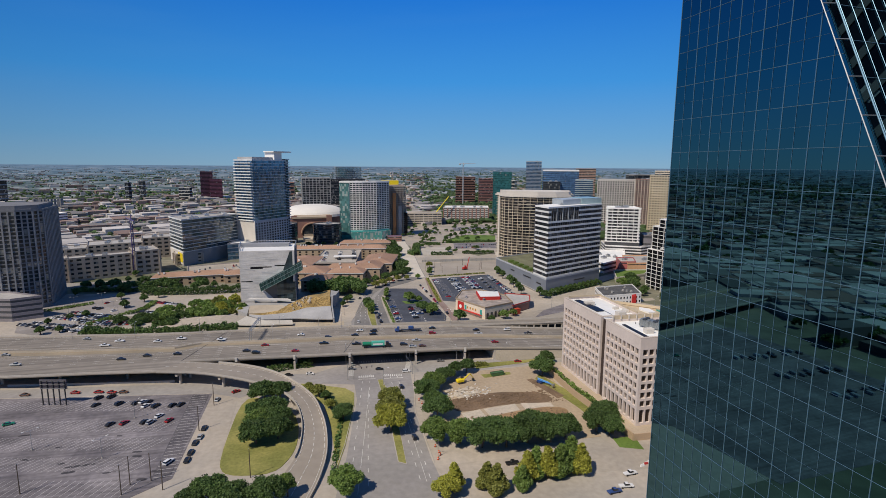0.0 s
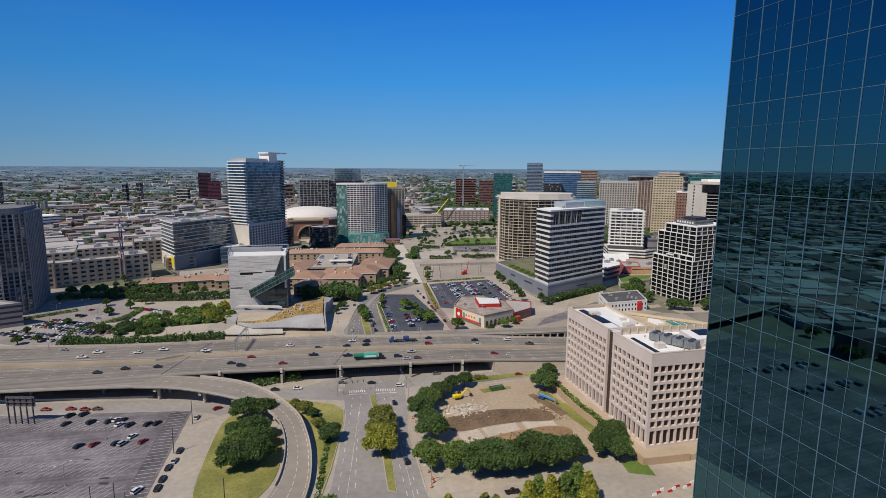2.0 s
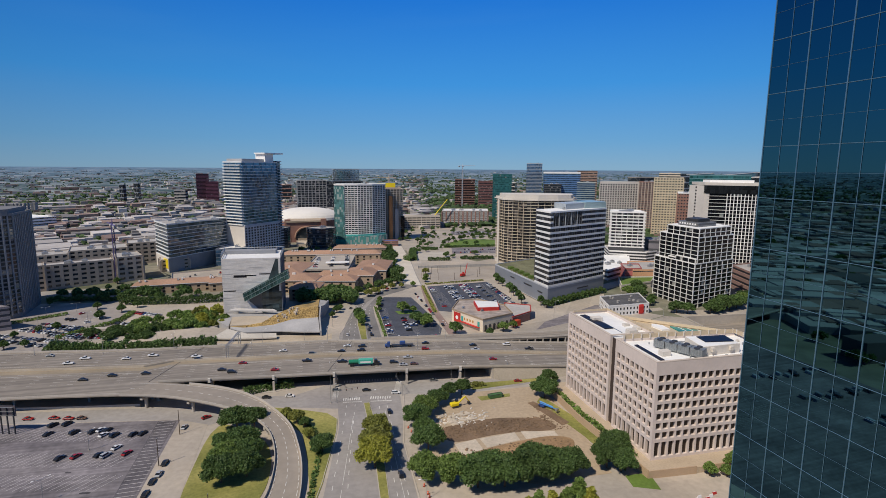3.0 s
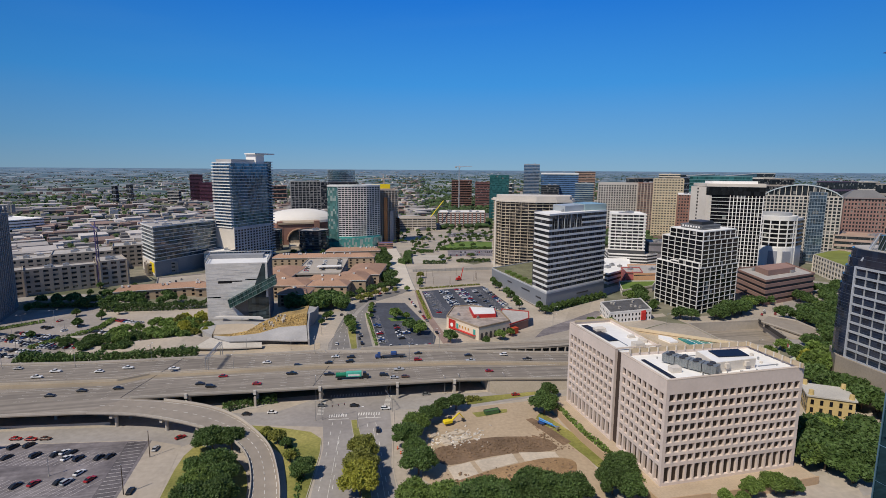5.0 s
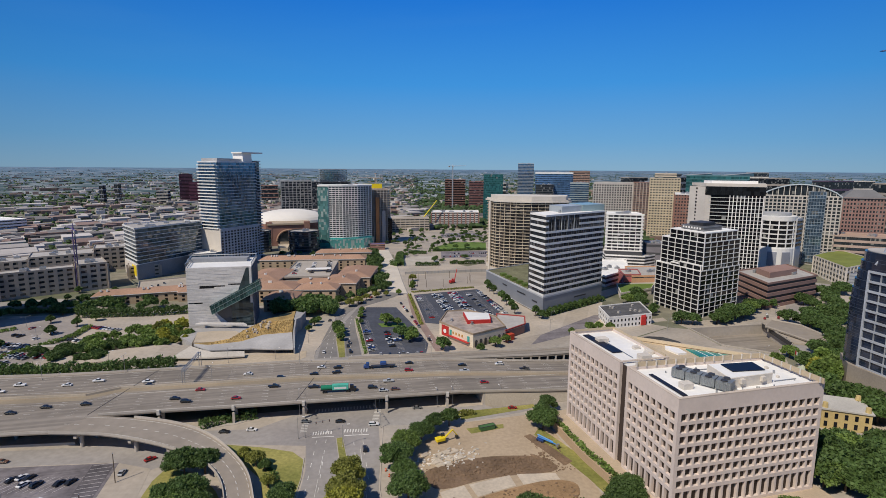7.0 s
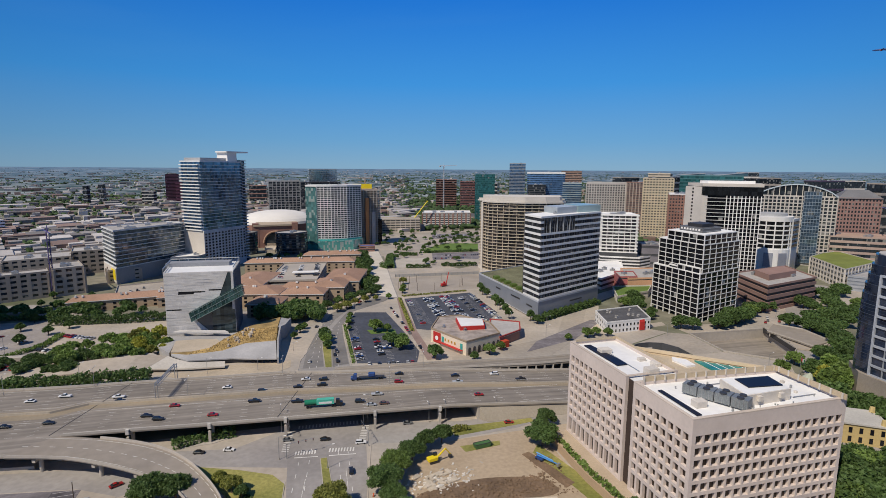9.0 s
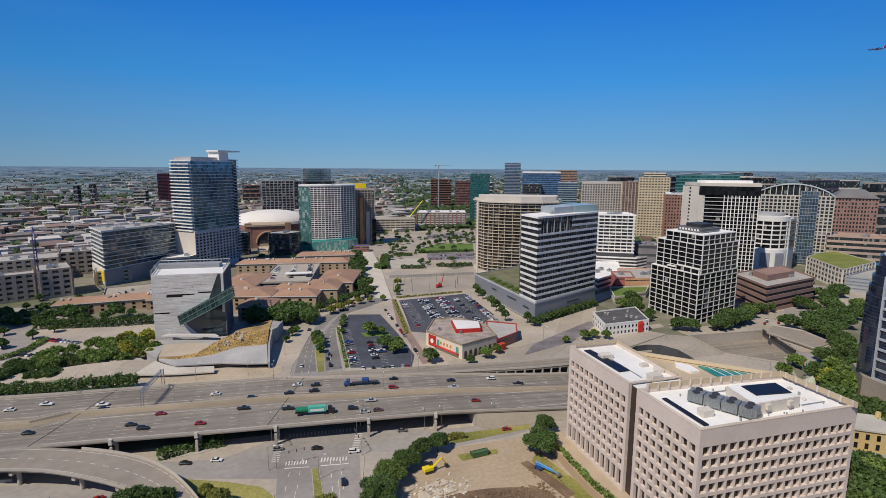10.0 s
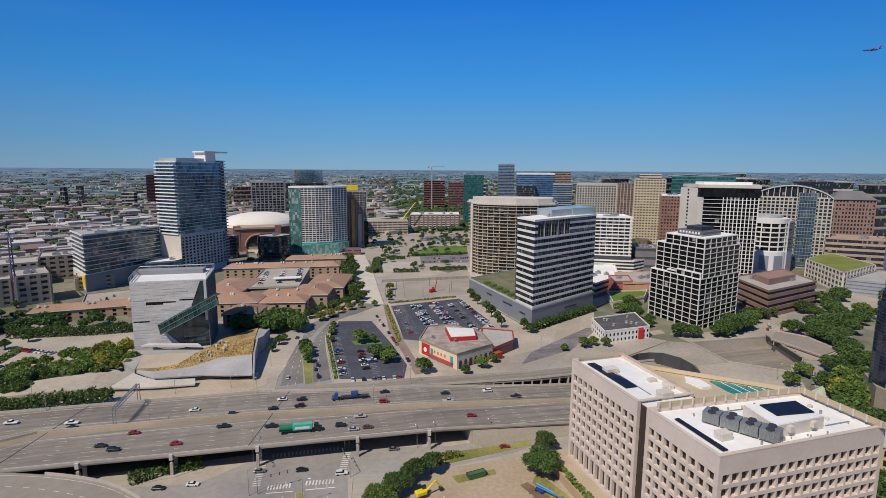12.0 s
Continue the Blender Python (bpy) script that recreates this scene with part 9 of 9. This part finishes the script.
for x, y, t in ((336, 386, 0.8), (342, 389.5, 0.8), (348, 385, 0.8), (354, 389, 0.8), (347, 395, 0.8), (262, 300, 0.5), (256, 296, 0.5), (250, 300, 0.5), (246, 294, 0.5), (436, 446, 1.2), (440, 450, 1.2), (444, 455, 1.2)):
    car("suv", prnd.choice(("black", "grey", "red", "white")), x, y, t, 1.45 if 318 < x < 346 and y < 369 else 0.1, "waiting in the street")


def lorry(x, y, turn, z, colour, load, label):
    ob = thing("articulated_lorry", label, "lorry", (x, y, z), 0)
    cab = profile(bmn(), [(5.8, 0.6), (9.0, 0.6), (9.0, 1.9), (7.9, 2.2), (7.4, 3.4), (5.8, 3.5)], 1.15, 0.1)
    bmesh.ops.bevel(cab, geom=cab.edges[:], offset=0.1, segments=1, affect="EDGES")
    part("cab", cab, PAINT_MATS[colour], ob)
    part("windscreen", profile(bmn(), [(7.95, 2.25), (7.5, 3.3), (7.3, 3.3), (7.6, 2.25)], 1.0), CAR_GLASS, ob)
    part("chassis", box(bmn(), 0, 0, 0.9, 16, 1.0, 0.35), STEEL_AND_VOIDS, ob)
    part("trailer_bed", box(bmn(), -2, 0, 1.25, 13.5, 2.3, 0.25), STEEL_AND_VOIDS, ob)
    if load == "tank":
        b = tube(bmn(), (-8.5, 0, 2.6), (1.2, 0, 2.6), 1.2, 1.2, 16)
        part("tank", b, PAINT_MATS["green"], ob, "green tank")
        part("banner", box(bmn(), 1.0, 0, 1.5, 8.0, 2.45, 2.4), surface("mint_panel", (0.10, 0.52, 0.40)), ob, "mint green box with a pale panel")
        part("panel", box(bmn(), 1.0, 0, 1.9, 6.0, 2.55, 1.0), WHITE, ob)
    else:
        u = box(bmn(), -2, 0, 1.5, 3.6, 2.3, 2.2)
        bmesh.ops.bevel(u, geom=u.edges[:], offset=0.4, segments=1, affect="EDGES")
        part("load", u, PAINT_MATS["blue"], ob, "blue machine on a flat trailer")
    first = None
    for sx in (8.0, 5.4, 4.2, -6.0, -7.2):
        for sy in (-1.0, 1.0):
            if first is None:
                first = part("wheel", tube(bmn(), (0, -0.18, 0), (0, 0.18, 0), 0.5, sides=12), RUBBER, ob, at=(sx, sy, 0.5))
            else:
                again(first, (sx, sy, 0.5))
    ob.rotation_euler = (0, 0, turn)
    return ob


lorry(4, 313, EASTWARD, 8.05, "black", "tank", "black tractor lorry with a green tank trailer driving on the freeway")
lorry(28, 340, EASTWARD + math.pi, 8.05, "blue", "flat", "blue tractor lorry with a flat trailer driving on the freeway")


# ---- site machines and street furniture ----
def excavator(x, y, turn):
    ob = thing("excavator", "yellow tracked excavator standing on the cleared site", "excavator", (x, y, 0.12), turn)
    for s in (-1.1, 1.1):
        b = box(bmn(), 0, s, 0, 4.2, 0.7, 0.9)
        bmesh.ops.bevel(b, geom=b.edges[:], offset=0.25, segments=2, affect="EDGES")
        part("track", b, STEEL_AND_VOIDS, ob)
    b = box(bmn(), -0.5, 0, 1.0, 4.2, 2.6, 1.5)
    bmesh.ops.bevel(b, geom=b.edges[:], offset=0.2, segments=1, affect="EDGES")
    part("body", b, YELLOW, ob)
    part("cab", box(bmn(), 1.0, 0.7, 2.4, 1.5, 1.1, 1.3), CAR_GLASS, ob)
    part("boom", tube(bmn(), (1.2, -0.3, 1.8), (5.2, -0.3, 4.8), 0.4, 0.3, 6), YELLOW, ob)
    part("arm", tube(bmn(), (5.2, -0.3, 4.9), (7.6, -0.3, 1.8), 0.3, 0.2, 6), YELLOW, ob)
    part("bucket", box(bmn(), 7.4, -0.3, 0.6, 1.1, 1.2, 1.2), STEEL_AND_VOIDS, ob)


excavator(46, 266, 12)
sk = thing("skip", "dark green steel skip on a patch of grass", "skip", (69, 272, 0.2), 8)
part("hull", profile(bmn(), [(-3.5, 0.2), (3.2, 0.2), (3.8, 1.9), (-3.9, 1.9)], 1.3), surface("skip_green", (0.06, 0.14, 0.05)), sk)
part("rim", rim(bmn(), rect(0, 0, 7.7, 2.6), 0.2, 1.8, 2.05), STEEL_AND_VOIDS, sk)
lf = thing("boom_lift", "folded blue boom lift on the site", "machine", (88.5, 256, 0.15), -62)
part("chassis", box(bmn(), 0, 0, 0.4, 3.4, 2.0, 0.9), PAINT_MATS["blue"], lf)
part("boom", tube(bmn(), (-1.5, 0, 1.6), (8.5, 0, 1.9), 0.3, 0.2, 6), surface("sky_blue_paint", (0.05, 0.24, 0.62), rough=0.4), lf)
part("boom", tube(bmn(), (-2.2, 0.5, 2.2), (6.0, 0.5, 2.0), 0.28, 0.22, 6), surface("light_blue_paint", (0.12, 0.34, 0.70), rough=0.4), lf)
part("basket", box(bmn(), 9.0, 0, 1.2, 1.0, 1.6, 1.1), METAL, lf)
for k in range(4):
    part("wheel", tube(bmn(), (-1.2 + 2.4 * (k % 2), -1.1 + 1.9 * (k // 2), 0.45), (-1.2 + 2.4 * (k % 2), -0.8 + 1.9 * (k // 2), 0.45), 0.45, sides=10), RUBBER, lf)
rr = random.Random(3)
for k in range(26):
    x, y = 37 + rr.uniform(0, 15), 250 + rr.uniform(-2, 8)
    b = box(bmn(), 0, 0, 0, rr.uniform(1.0, 4.0), rr.uniform(0.8, 2.0), rr.uniform(0.2, 0.7))
    bmesh.ops.bevel(b, geom=b.edges[:], offset=0.06, segments=1, affect="EDGES")
    o = part("concrete_rubble", b, SLAB, None, at=(x, y, 0.15))
    o.rotation_euler = (rr.uniform(-0.15, 0.15), rr.uniform(-0.15, 0.15), rr.uniform(0, 3))
    tagged(o, "broken slab of old concrete on the site", "rubble", "rubble on the site")
for x, y in ((18.5, 204), (19, 199), (17.6, 194), (19.6, 250), (20.4, 246), (19.2, 197)):
    ob = thing("traffic_barrel", "orange plastic traffic barrel", "traffic barrel", (x, y, 0.08), group="traffic barrels")
    part("drum", tube(bmn(), (0, 0, 0.1), (0, 0, 1.1), 0.35, 0.28, 10), surface("safety_orange", (0.75, 0.12, 0.03)), ob)
    part("foot", tube(bmn(), (0, 0, 0), (0, 0, 0.1), 0.45, 0.45, 10), RUBBER, ob)
    part("stripe", tube(bmn(), (0, 0, 0.6), (0, 0, 0.75), 0.33, 0.33, 10), WHITE, ob)
for k in range(12):
    x, y = 96 + k * 2.3, 171 + 0.25 * k + (k % 3) * 0.8
    ob = thing("road_barrier", "red and white plastic road barrier", "barrier", (x, y, 0.08), 8, group="road barriers")
    part("block", profile(bmn(), [(-0.9, 0), (0.9, 0), (0.8, 0.9), (-0.8, 0.9)], 0.3, 0.15), RED if k % 2 else WHITE, ob)
    part("rail", box(bmn(), 0, 0, 0.9, 1.6, 0.1, 0.15), WHITE, ob)


def pole(x, y, high, kind, z=0.0, turn=0.0):
    if kind == "wood":
        ob = thing("utility_pole", "bare weathered wooden pole", "pole", (x, y, z), group="wooden poles")
        part("shaft", tube(bmn(), (0, 0, -0.5), (0, 0, high), 0.2, 0.14, 8), WOODPOLE, ob)
        part("cap", tube(bmn(), (0, 0, high), (0, 0, high + 0.15), 0.17, 0.1, 8), METAL, ob)
        return ob
    ob = thing("street_lamp", "grey steel street lamp with a single arm" if kind == "lamp" else "tall steel lot lamp with twin heads", "street lamp", (x, y, z), turn, group="street lamps")
    part("shaft", tube(bmn(), (0, 0, -0.3), (0, 0, high), 0.13, 0.08, 8), METAL, ob)
    part("base", tube(bmn(), (0, 0, 0), (0, 0, 0.6), 0.3, 0.25, 8), CONCRETE, ob)
    for s in ((1,) if kind == "lamp" else (1, -1)):
        part("arm", tube(bmn(), (0, 0, high - 0.3), (2.2 * s, 0, high + 0.2), 0.07, 0.05, 6), METAL, ob)
        b = box(bmn(), 2.6 * s, 0, high + 0.1, 1.0, 0.4, 0.2)
        bmesh.ops.bevel(b, geom=b.edges[:], offset=0.06, segments=1, affect="EDGES")
        part("head", b, WHITE, ob)
    return ob


for x, y in ((-138, 206), (-101, 197), (-100, 203), (-93, 204), (-87, 197), (-84, 242), (-56, 198), (-82.5, 268)):
    pole(x, y, 12, "wood")
for x, y, t in ((-118, 226, 40), (-117, 262, 40), (-150, 240, 40), (-160, 214, 40)):
    pole(x, y, 9, "twin", 0.1, t)
for x, y, h, t in ((-15, 285, 10, 0), (4, 273, 10, 0), (26, 314, 11, 180), (-15, 309, 12, 90), (12, 384, 9, 0), (11, 430, 9, 0), (64, 386, 9, 0), (52, 300, 9, 90), (60, 300, 9, 90), (84, 296, 9, 90), (-60, 392, 10, 0), (-130, 404, 10, 0), (-12, 420, 6, 0), (170, 420, 9, 0), (160, 400, 9, 0), (150, 470, 8, 0), (262, 312, 9, 0), (150, 440, 8, 90), (18, 196, 8, 180), (-32, 392, 7, 0), (244, 380, 9, 0), (336, 412, 8, 0), (352, 392, 8, 0)):
    pole(x, y, h, "lamp", 0.05, t)
for x, y in ((-232, 470), (-215, 440), (-200, 475), (-240, 500), (-190, 455), (-222, 510), (-205, 425)):
    pole(x, y, 9, "twin", 0.1, 30)
for x, y in ((-150, 369), (-110, 369), (-16, 358), (60, 349), (38, 331), (-60, 341), (-190, 376)):
    pole(x, y, 10, "twin", 8.0, 84)


def signals(x, y, turn):
    ob = thing("traffic_signal", "steel mast arm with traffic signals", "traffic signal", (x, y, 0.05), turn, group="traffic signals")
    part("mast", tube(bmn(), (0, 0, -0.2), (0, 0, 6.5), 0.16, 0.12, 8), METAL, ob)
    part("arm", tube(bmn(), (0, 0, 6.2), (12, 0, 6.6), 0.1, 0.06, 8), METAL, ob)
    for s in (5, 8, 11):
        h = part("signal_head", box(bmn(), s, 0, 5.5, 0.35, 0.35, 1.1), STEEL_AND_VOIDS, ob)
        part("lens", tube(bmn(), (s, -0.18, 6.3), (s, -0.24, 6.3), 0.12, sides=8), LAMP, h)


for x, y, t in ((-12, 285, 10), (22, 286, 100), (24, 309, 190), (-13, 311, -80), (22, 307, 180)):
    signals(x, y, t)


def gantry(x, y, z, turn, wide):
    ob = thing("sign_gantry", "steel lattice sign gantry over the freeway lanes", "gantry", (x, y, z), turn)
    for s in (0, wide):
        for dx in (-0.6, 0.6):
            part("post", tube(bmn(), (dx, s, 0), (dx, s, 8.5), 0.2, sides=6), METAL, ob)
    for dx in (-0.6, 0.6):
        for h in (7.0, 8.4):
            part("chord", tube(bmn(), (dx, 0, h), (dx, wide, h), 0.17, sides=6), METAL, ob)
    n = int(wide / 2.2)
    for k in range(n):
        part("brace", tube(bmn(), (-0.6, k * wide / n, 7.0 if k % 2 else 8.4), (-0.6, (k + 1) * wide / n, 8.4 if k % 2 else 7.0), 0.11, sides=5), METAL, ob)
        part("brace", tube(bmn(), (-0.6, k * wide / n, 8.4), (0.6, (k + 1) * wide / n, 8.4), 0.1, sides=5), METAL, ob)
    return ob


gantry(-74, 342, 8.05, -6, 27)

sg = thing("billboard_frame", "dark billboard seen from behind on steel posts", "billboard", (-162, 287, 0.1), -14)
for k in range(5):
    part("post", box(bmn(), -6 + 3 * k, 0, -0.3, 0.4, 0.5, 13), STEEL_AND_VOIDS, sg)
part("panel", box(bmn(), 0, 0.4, 8.5, 14, 0.4, 5), surface("billboard_back", (0.09, 0.08, 0.09)), sg)
for k in range(3):
    part("brace", tube(bmn(), (-6.5, -0.4, 9 + 2 * k), (6.5, -0.4, 9 + 2 * k), 0.12, sides=5), METAL, sg)


def crane(x, y, high, jib, colour, label, turn):
    ob = thing("tower_crane", label, "crane", (x, y, 0), turn)
    m = surface("crane_" + str(int(x)), colour, rough=0.5)
    for dx, dy in ((-1, -1), (1, -1), (1, 1), (-1, 1)):
        part("mast_leg", tube(bmn(), (dx, dy, 0), (dx, dy, high), 0.35, sides=5), m, ob)
    bm = bmn()
    for k in range(int(high / 3)):
        s = 1 if k % 2 else -1
        tube(bm, (-s, -1, k * 3), (s, -1, k * 3 + 3), 0.2, sides=4)
        tube(bm, (-1, s, k * 3), (-1, -s, k * 3 + 3), 0.2, sides=4)
    part("bracing", bm, m, ob)
    part("jib", tube(bmn(), (-14, 0, high), (jib, 0, high + 1), 0.9, 0.5, 4), m, ob)
    part("cab", box(bmn(), 1.5, -1.5, high - 3, 2.5, 2.5, 2.5), WHITE, ob)
    part("counterweight", box(bmn(), -12, 0, high - 3, 4, 2.5, 3), CONCRETE, ob)
    part("apex", tube(bmn(), (0, 0, high), (0, 0, high + 7), 0.8, 0.2, 4), m, ob)


crane(379, 1524, 126, 46, (0.55, 0.56, 0.58), "pale tower crane on the skyline", 20)
crane(92, 925, 104, 30, (0.45, 0.40, 0.40), "tower crane above the unfinished tower", 200)
crane(-236, 640, 62, 26, (0.10, 0.08, 0.20), "dark violet tower crane among the lofts", 120)
crane(620, 500, 70, 30, (0.16, 0.15, 0.30), "dark blue tower crane behind the trees", 60)
mc = thing("mobile_crane", "yellow lattice boom crane at work", "crane", (190, 1090, 0), -10)
part("carrier", box(bmn(), 0, 0, 0.5, 9, 3, 2.6), YELLOW, mc)
part("boom", tube(bmn(), (0, 0, 3), (42, 0, 56), 1.1, 0.7, 4), YELLOW, mc)
dr = thing("drill_rig", "red drilling rig on the construction ground", "machine", (132, 578, 0.1), 20)
for side_ in (-1.3, 1.3):
    part("track", box(bmn(), 0, side_, 0, 6, 0.7, 1.0), STEEL_AND_VOIDS, dr)
part("body", box(bmn(), 0, 0, 1.0, 5.5, 3.0, 2.2), RED, dr)
part("mast", tube(bmn(), (2.6, 0, 1), (6, 0, 14), 0.5, 0.4, 6), RED, dr)
part("cab", box(bmn(), 1.4, 1.0, 3.2, 1.8, 1.3, 1.4), RED, dr)
for k in range(12):
    a = rr.uniform(0, 6.28)
    x, y = 120 + 34 * math.cos(a), 585 + 22 * math.sin(a)
    pole(x, y, 8, "wood")
fp = thing("flagpole", "flagpole with a limp red, white and green flag", "flagpole", (268, 297, 0))
part("shaft", tube(bmn(), (0, 0, 0), (0, 0, 12), 0.12, 0.07, 8), METAL, fp)
for k, m in enumerate((RED, WHITE, surface("flag_green", (0.03, 0.2, 0.08)))):
    part("cloth", profile(bmn(), [(0.1 + k * 0.9, 9 - k * 0.7), (1.0 + k * 0.9, 8.4 - k * 0.7), (1.0 + k * 0.9, 10.6 - k * 0.7), (0.1 + k * 0.9, 11.2 - k * 0.7)], 0.06), m, fp)
yt = thing("event_tent", "white peaked tent beside the trees", "tent", (262, 286, 0))
bm = bmn()
bmesh.ops.create_cone(bm, cap_ends=True, segments=8, radius1=5, radius2=0.2, depth=4, matrix=Matrix.Translation((0, 0, 5)))
part("canopy", bm, surface("tent_cloth", (0.42, 0.46, 0.36)), yt)
for k in range(4):
    part("post", tube(bmn(), (3.5 * math.cos(k * 1.57), 3.5 * math.sin(k * 1.57), 0), (3.5 * math.cos(k * 1.57), 3.5 * math.sin(k * 1.57), 3.2), 0.1, sides=6), METAL, yt)


# ---- airliner crossing far off ----
def airliner(at, turn):
    ob = thing("airliner", "distant airliner with a dark blue body and a red tail", "aeroplane", at, turn)
    body = bmn()
    for (x0, r0), (x1, r1) in zip(((-18, 0.5), (-12, 1.7), (12, 2.0)), ((-12, 1.7), (12, 2.0), (18, 0.6))):
        tube(body, (x0, 0, 0 if x0 > -18 else 0.8), (x1, 0, 0), r0, r1, 12)
    ob.scale = (0.68, 0.68, 0.68)
    part("fuselage", body, PAINT_MATS["blue"], ob)
    for s in (-1, 1):
        part("wing", prism(bmn(), ccw([(3, s * 1.5), (-3, s * 1.5), (-8, s * 17), (-6, s * 17)]), -0.6, 0.0), PAINT_MATS["blue"], ob)
        part("tailplane", prism(bmn(), ccw([(-14, s * 0.8), (-17.5, s * 0.8), (-19, s * 6.5), (-17.5, s * 6.5)]), 0.9, 1.2), PAINT_MATS["grey"], ob)
        part("engine", tube(bmn(), (2.5, s * 5.5, -1.6), (-1.5, s * 5.5, -1.6), 1.1, 0.9, 12), PAINT_MATS["red"], ob)
    part("fin", profile(bmn(), [(-12.5, 1.2), (-17.5, 1.2), (-19.5, 7.5), (-17.0, 7.5)], 0.25), PAINT_MATS["red"], ob)


airliner((941, 781, 321), 119)


# ---- fence round the construction ground, far parking and clutter ----
fence = thing("site_fence", "grey hoarding round the construction ground", "fence", kind="structure")
run = [(92, 637), (130, 633), (186, 628)]
part("panel", wall_along([(*p, 0) for p in run], 0.3, 3.2), surface("hoarding", (0.36, 0.35, 0.33), var=0.1), fence)
for a, b in zip(run, run[1:]):
    for k in range(9):
        p = Vector(a).lerp(Vector(b), k / 9)
        part("post", box(bmn(), p.x, p.y - 0.3, 0, 0.3, 0.3, 3.6), METAL, fence)
rows = [(212 + 3.1 * k + 6 * j, 948 - 0.9 * k + 15 * j, 0.07, 1.9, 4.4, 1.5, 0.3) for k in range(18) for j in range(3) if (k * 7 + j * 5) % 4]
# unseen cars in the near lot, added for the reflection
rows += [(-258 + 2.9 * k, 160 + 30 * j + 4 * (k % 2), 0.1, 1.9, 4.4, 1.5, 0.1) for k in range(18) for j in range(4) if (k * 5 + j * 3) % 7 < 4]
mass("far_parked_cars", rows, surface("far_car_paint", (0.30, 0.30, 0.31), rough=0.3, island=0.9, rand=0.0), "cars parked in a far lot, and unseen ones added for reflection", "cars")
cl = random.Random(31)
lumps = []
for k in range(420):
    x = cl.uniform(35, 86)
    lumps.append((x, cl.uniform(236, 247), 0.15, cl.uniform(0.2, 0.8), cl.uniform(0.2, 0.6)))
    if k % 3 == 0:
        lumps.append((cl.uniform(84, 94), 262 - (cl.random()) * 30, 0.1, cl.uniform(0.2, 0.5), 0.35))
        lumps.append((cl.uniform(36, 86), cl.uniform(212, 226), 0.3, cl.uniform(0.2, 0.7), 0.45))
tagged(clumps("earth_clods", lumps, DIRT_DARK, "clods of dug earth on the site"), "clods of dug earth on the site", "earth")
chips = [(cl.gauss(46, 7), cl.gauss(253, 3.5), 0.12, cl.uniform(0.4, 1.6), cl.uniform(0.3, 0.9), cl.uniform(0.1, 0.4), cl.uniform(0, 3)) for k in range(160)]
mass("rubble_chips", chips, surface("pale_rubble", (0.60, 0.56, 0.50), island=0.3, rand=0.0), "pale chips of broken concrete on the site", "rubble")

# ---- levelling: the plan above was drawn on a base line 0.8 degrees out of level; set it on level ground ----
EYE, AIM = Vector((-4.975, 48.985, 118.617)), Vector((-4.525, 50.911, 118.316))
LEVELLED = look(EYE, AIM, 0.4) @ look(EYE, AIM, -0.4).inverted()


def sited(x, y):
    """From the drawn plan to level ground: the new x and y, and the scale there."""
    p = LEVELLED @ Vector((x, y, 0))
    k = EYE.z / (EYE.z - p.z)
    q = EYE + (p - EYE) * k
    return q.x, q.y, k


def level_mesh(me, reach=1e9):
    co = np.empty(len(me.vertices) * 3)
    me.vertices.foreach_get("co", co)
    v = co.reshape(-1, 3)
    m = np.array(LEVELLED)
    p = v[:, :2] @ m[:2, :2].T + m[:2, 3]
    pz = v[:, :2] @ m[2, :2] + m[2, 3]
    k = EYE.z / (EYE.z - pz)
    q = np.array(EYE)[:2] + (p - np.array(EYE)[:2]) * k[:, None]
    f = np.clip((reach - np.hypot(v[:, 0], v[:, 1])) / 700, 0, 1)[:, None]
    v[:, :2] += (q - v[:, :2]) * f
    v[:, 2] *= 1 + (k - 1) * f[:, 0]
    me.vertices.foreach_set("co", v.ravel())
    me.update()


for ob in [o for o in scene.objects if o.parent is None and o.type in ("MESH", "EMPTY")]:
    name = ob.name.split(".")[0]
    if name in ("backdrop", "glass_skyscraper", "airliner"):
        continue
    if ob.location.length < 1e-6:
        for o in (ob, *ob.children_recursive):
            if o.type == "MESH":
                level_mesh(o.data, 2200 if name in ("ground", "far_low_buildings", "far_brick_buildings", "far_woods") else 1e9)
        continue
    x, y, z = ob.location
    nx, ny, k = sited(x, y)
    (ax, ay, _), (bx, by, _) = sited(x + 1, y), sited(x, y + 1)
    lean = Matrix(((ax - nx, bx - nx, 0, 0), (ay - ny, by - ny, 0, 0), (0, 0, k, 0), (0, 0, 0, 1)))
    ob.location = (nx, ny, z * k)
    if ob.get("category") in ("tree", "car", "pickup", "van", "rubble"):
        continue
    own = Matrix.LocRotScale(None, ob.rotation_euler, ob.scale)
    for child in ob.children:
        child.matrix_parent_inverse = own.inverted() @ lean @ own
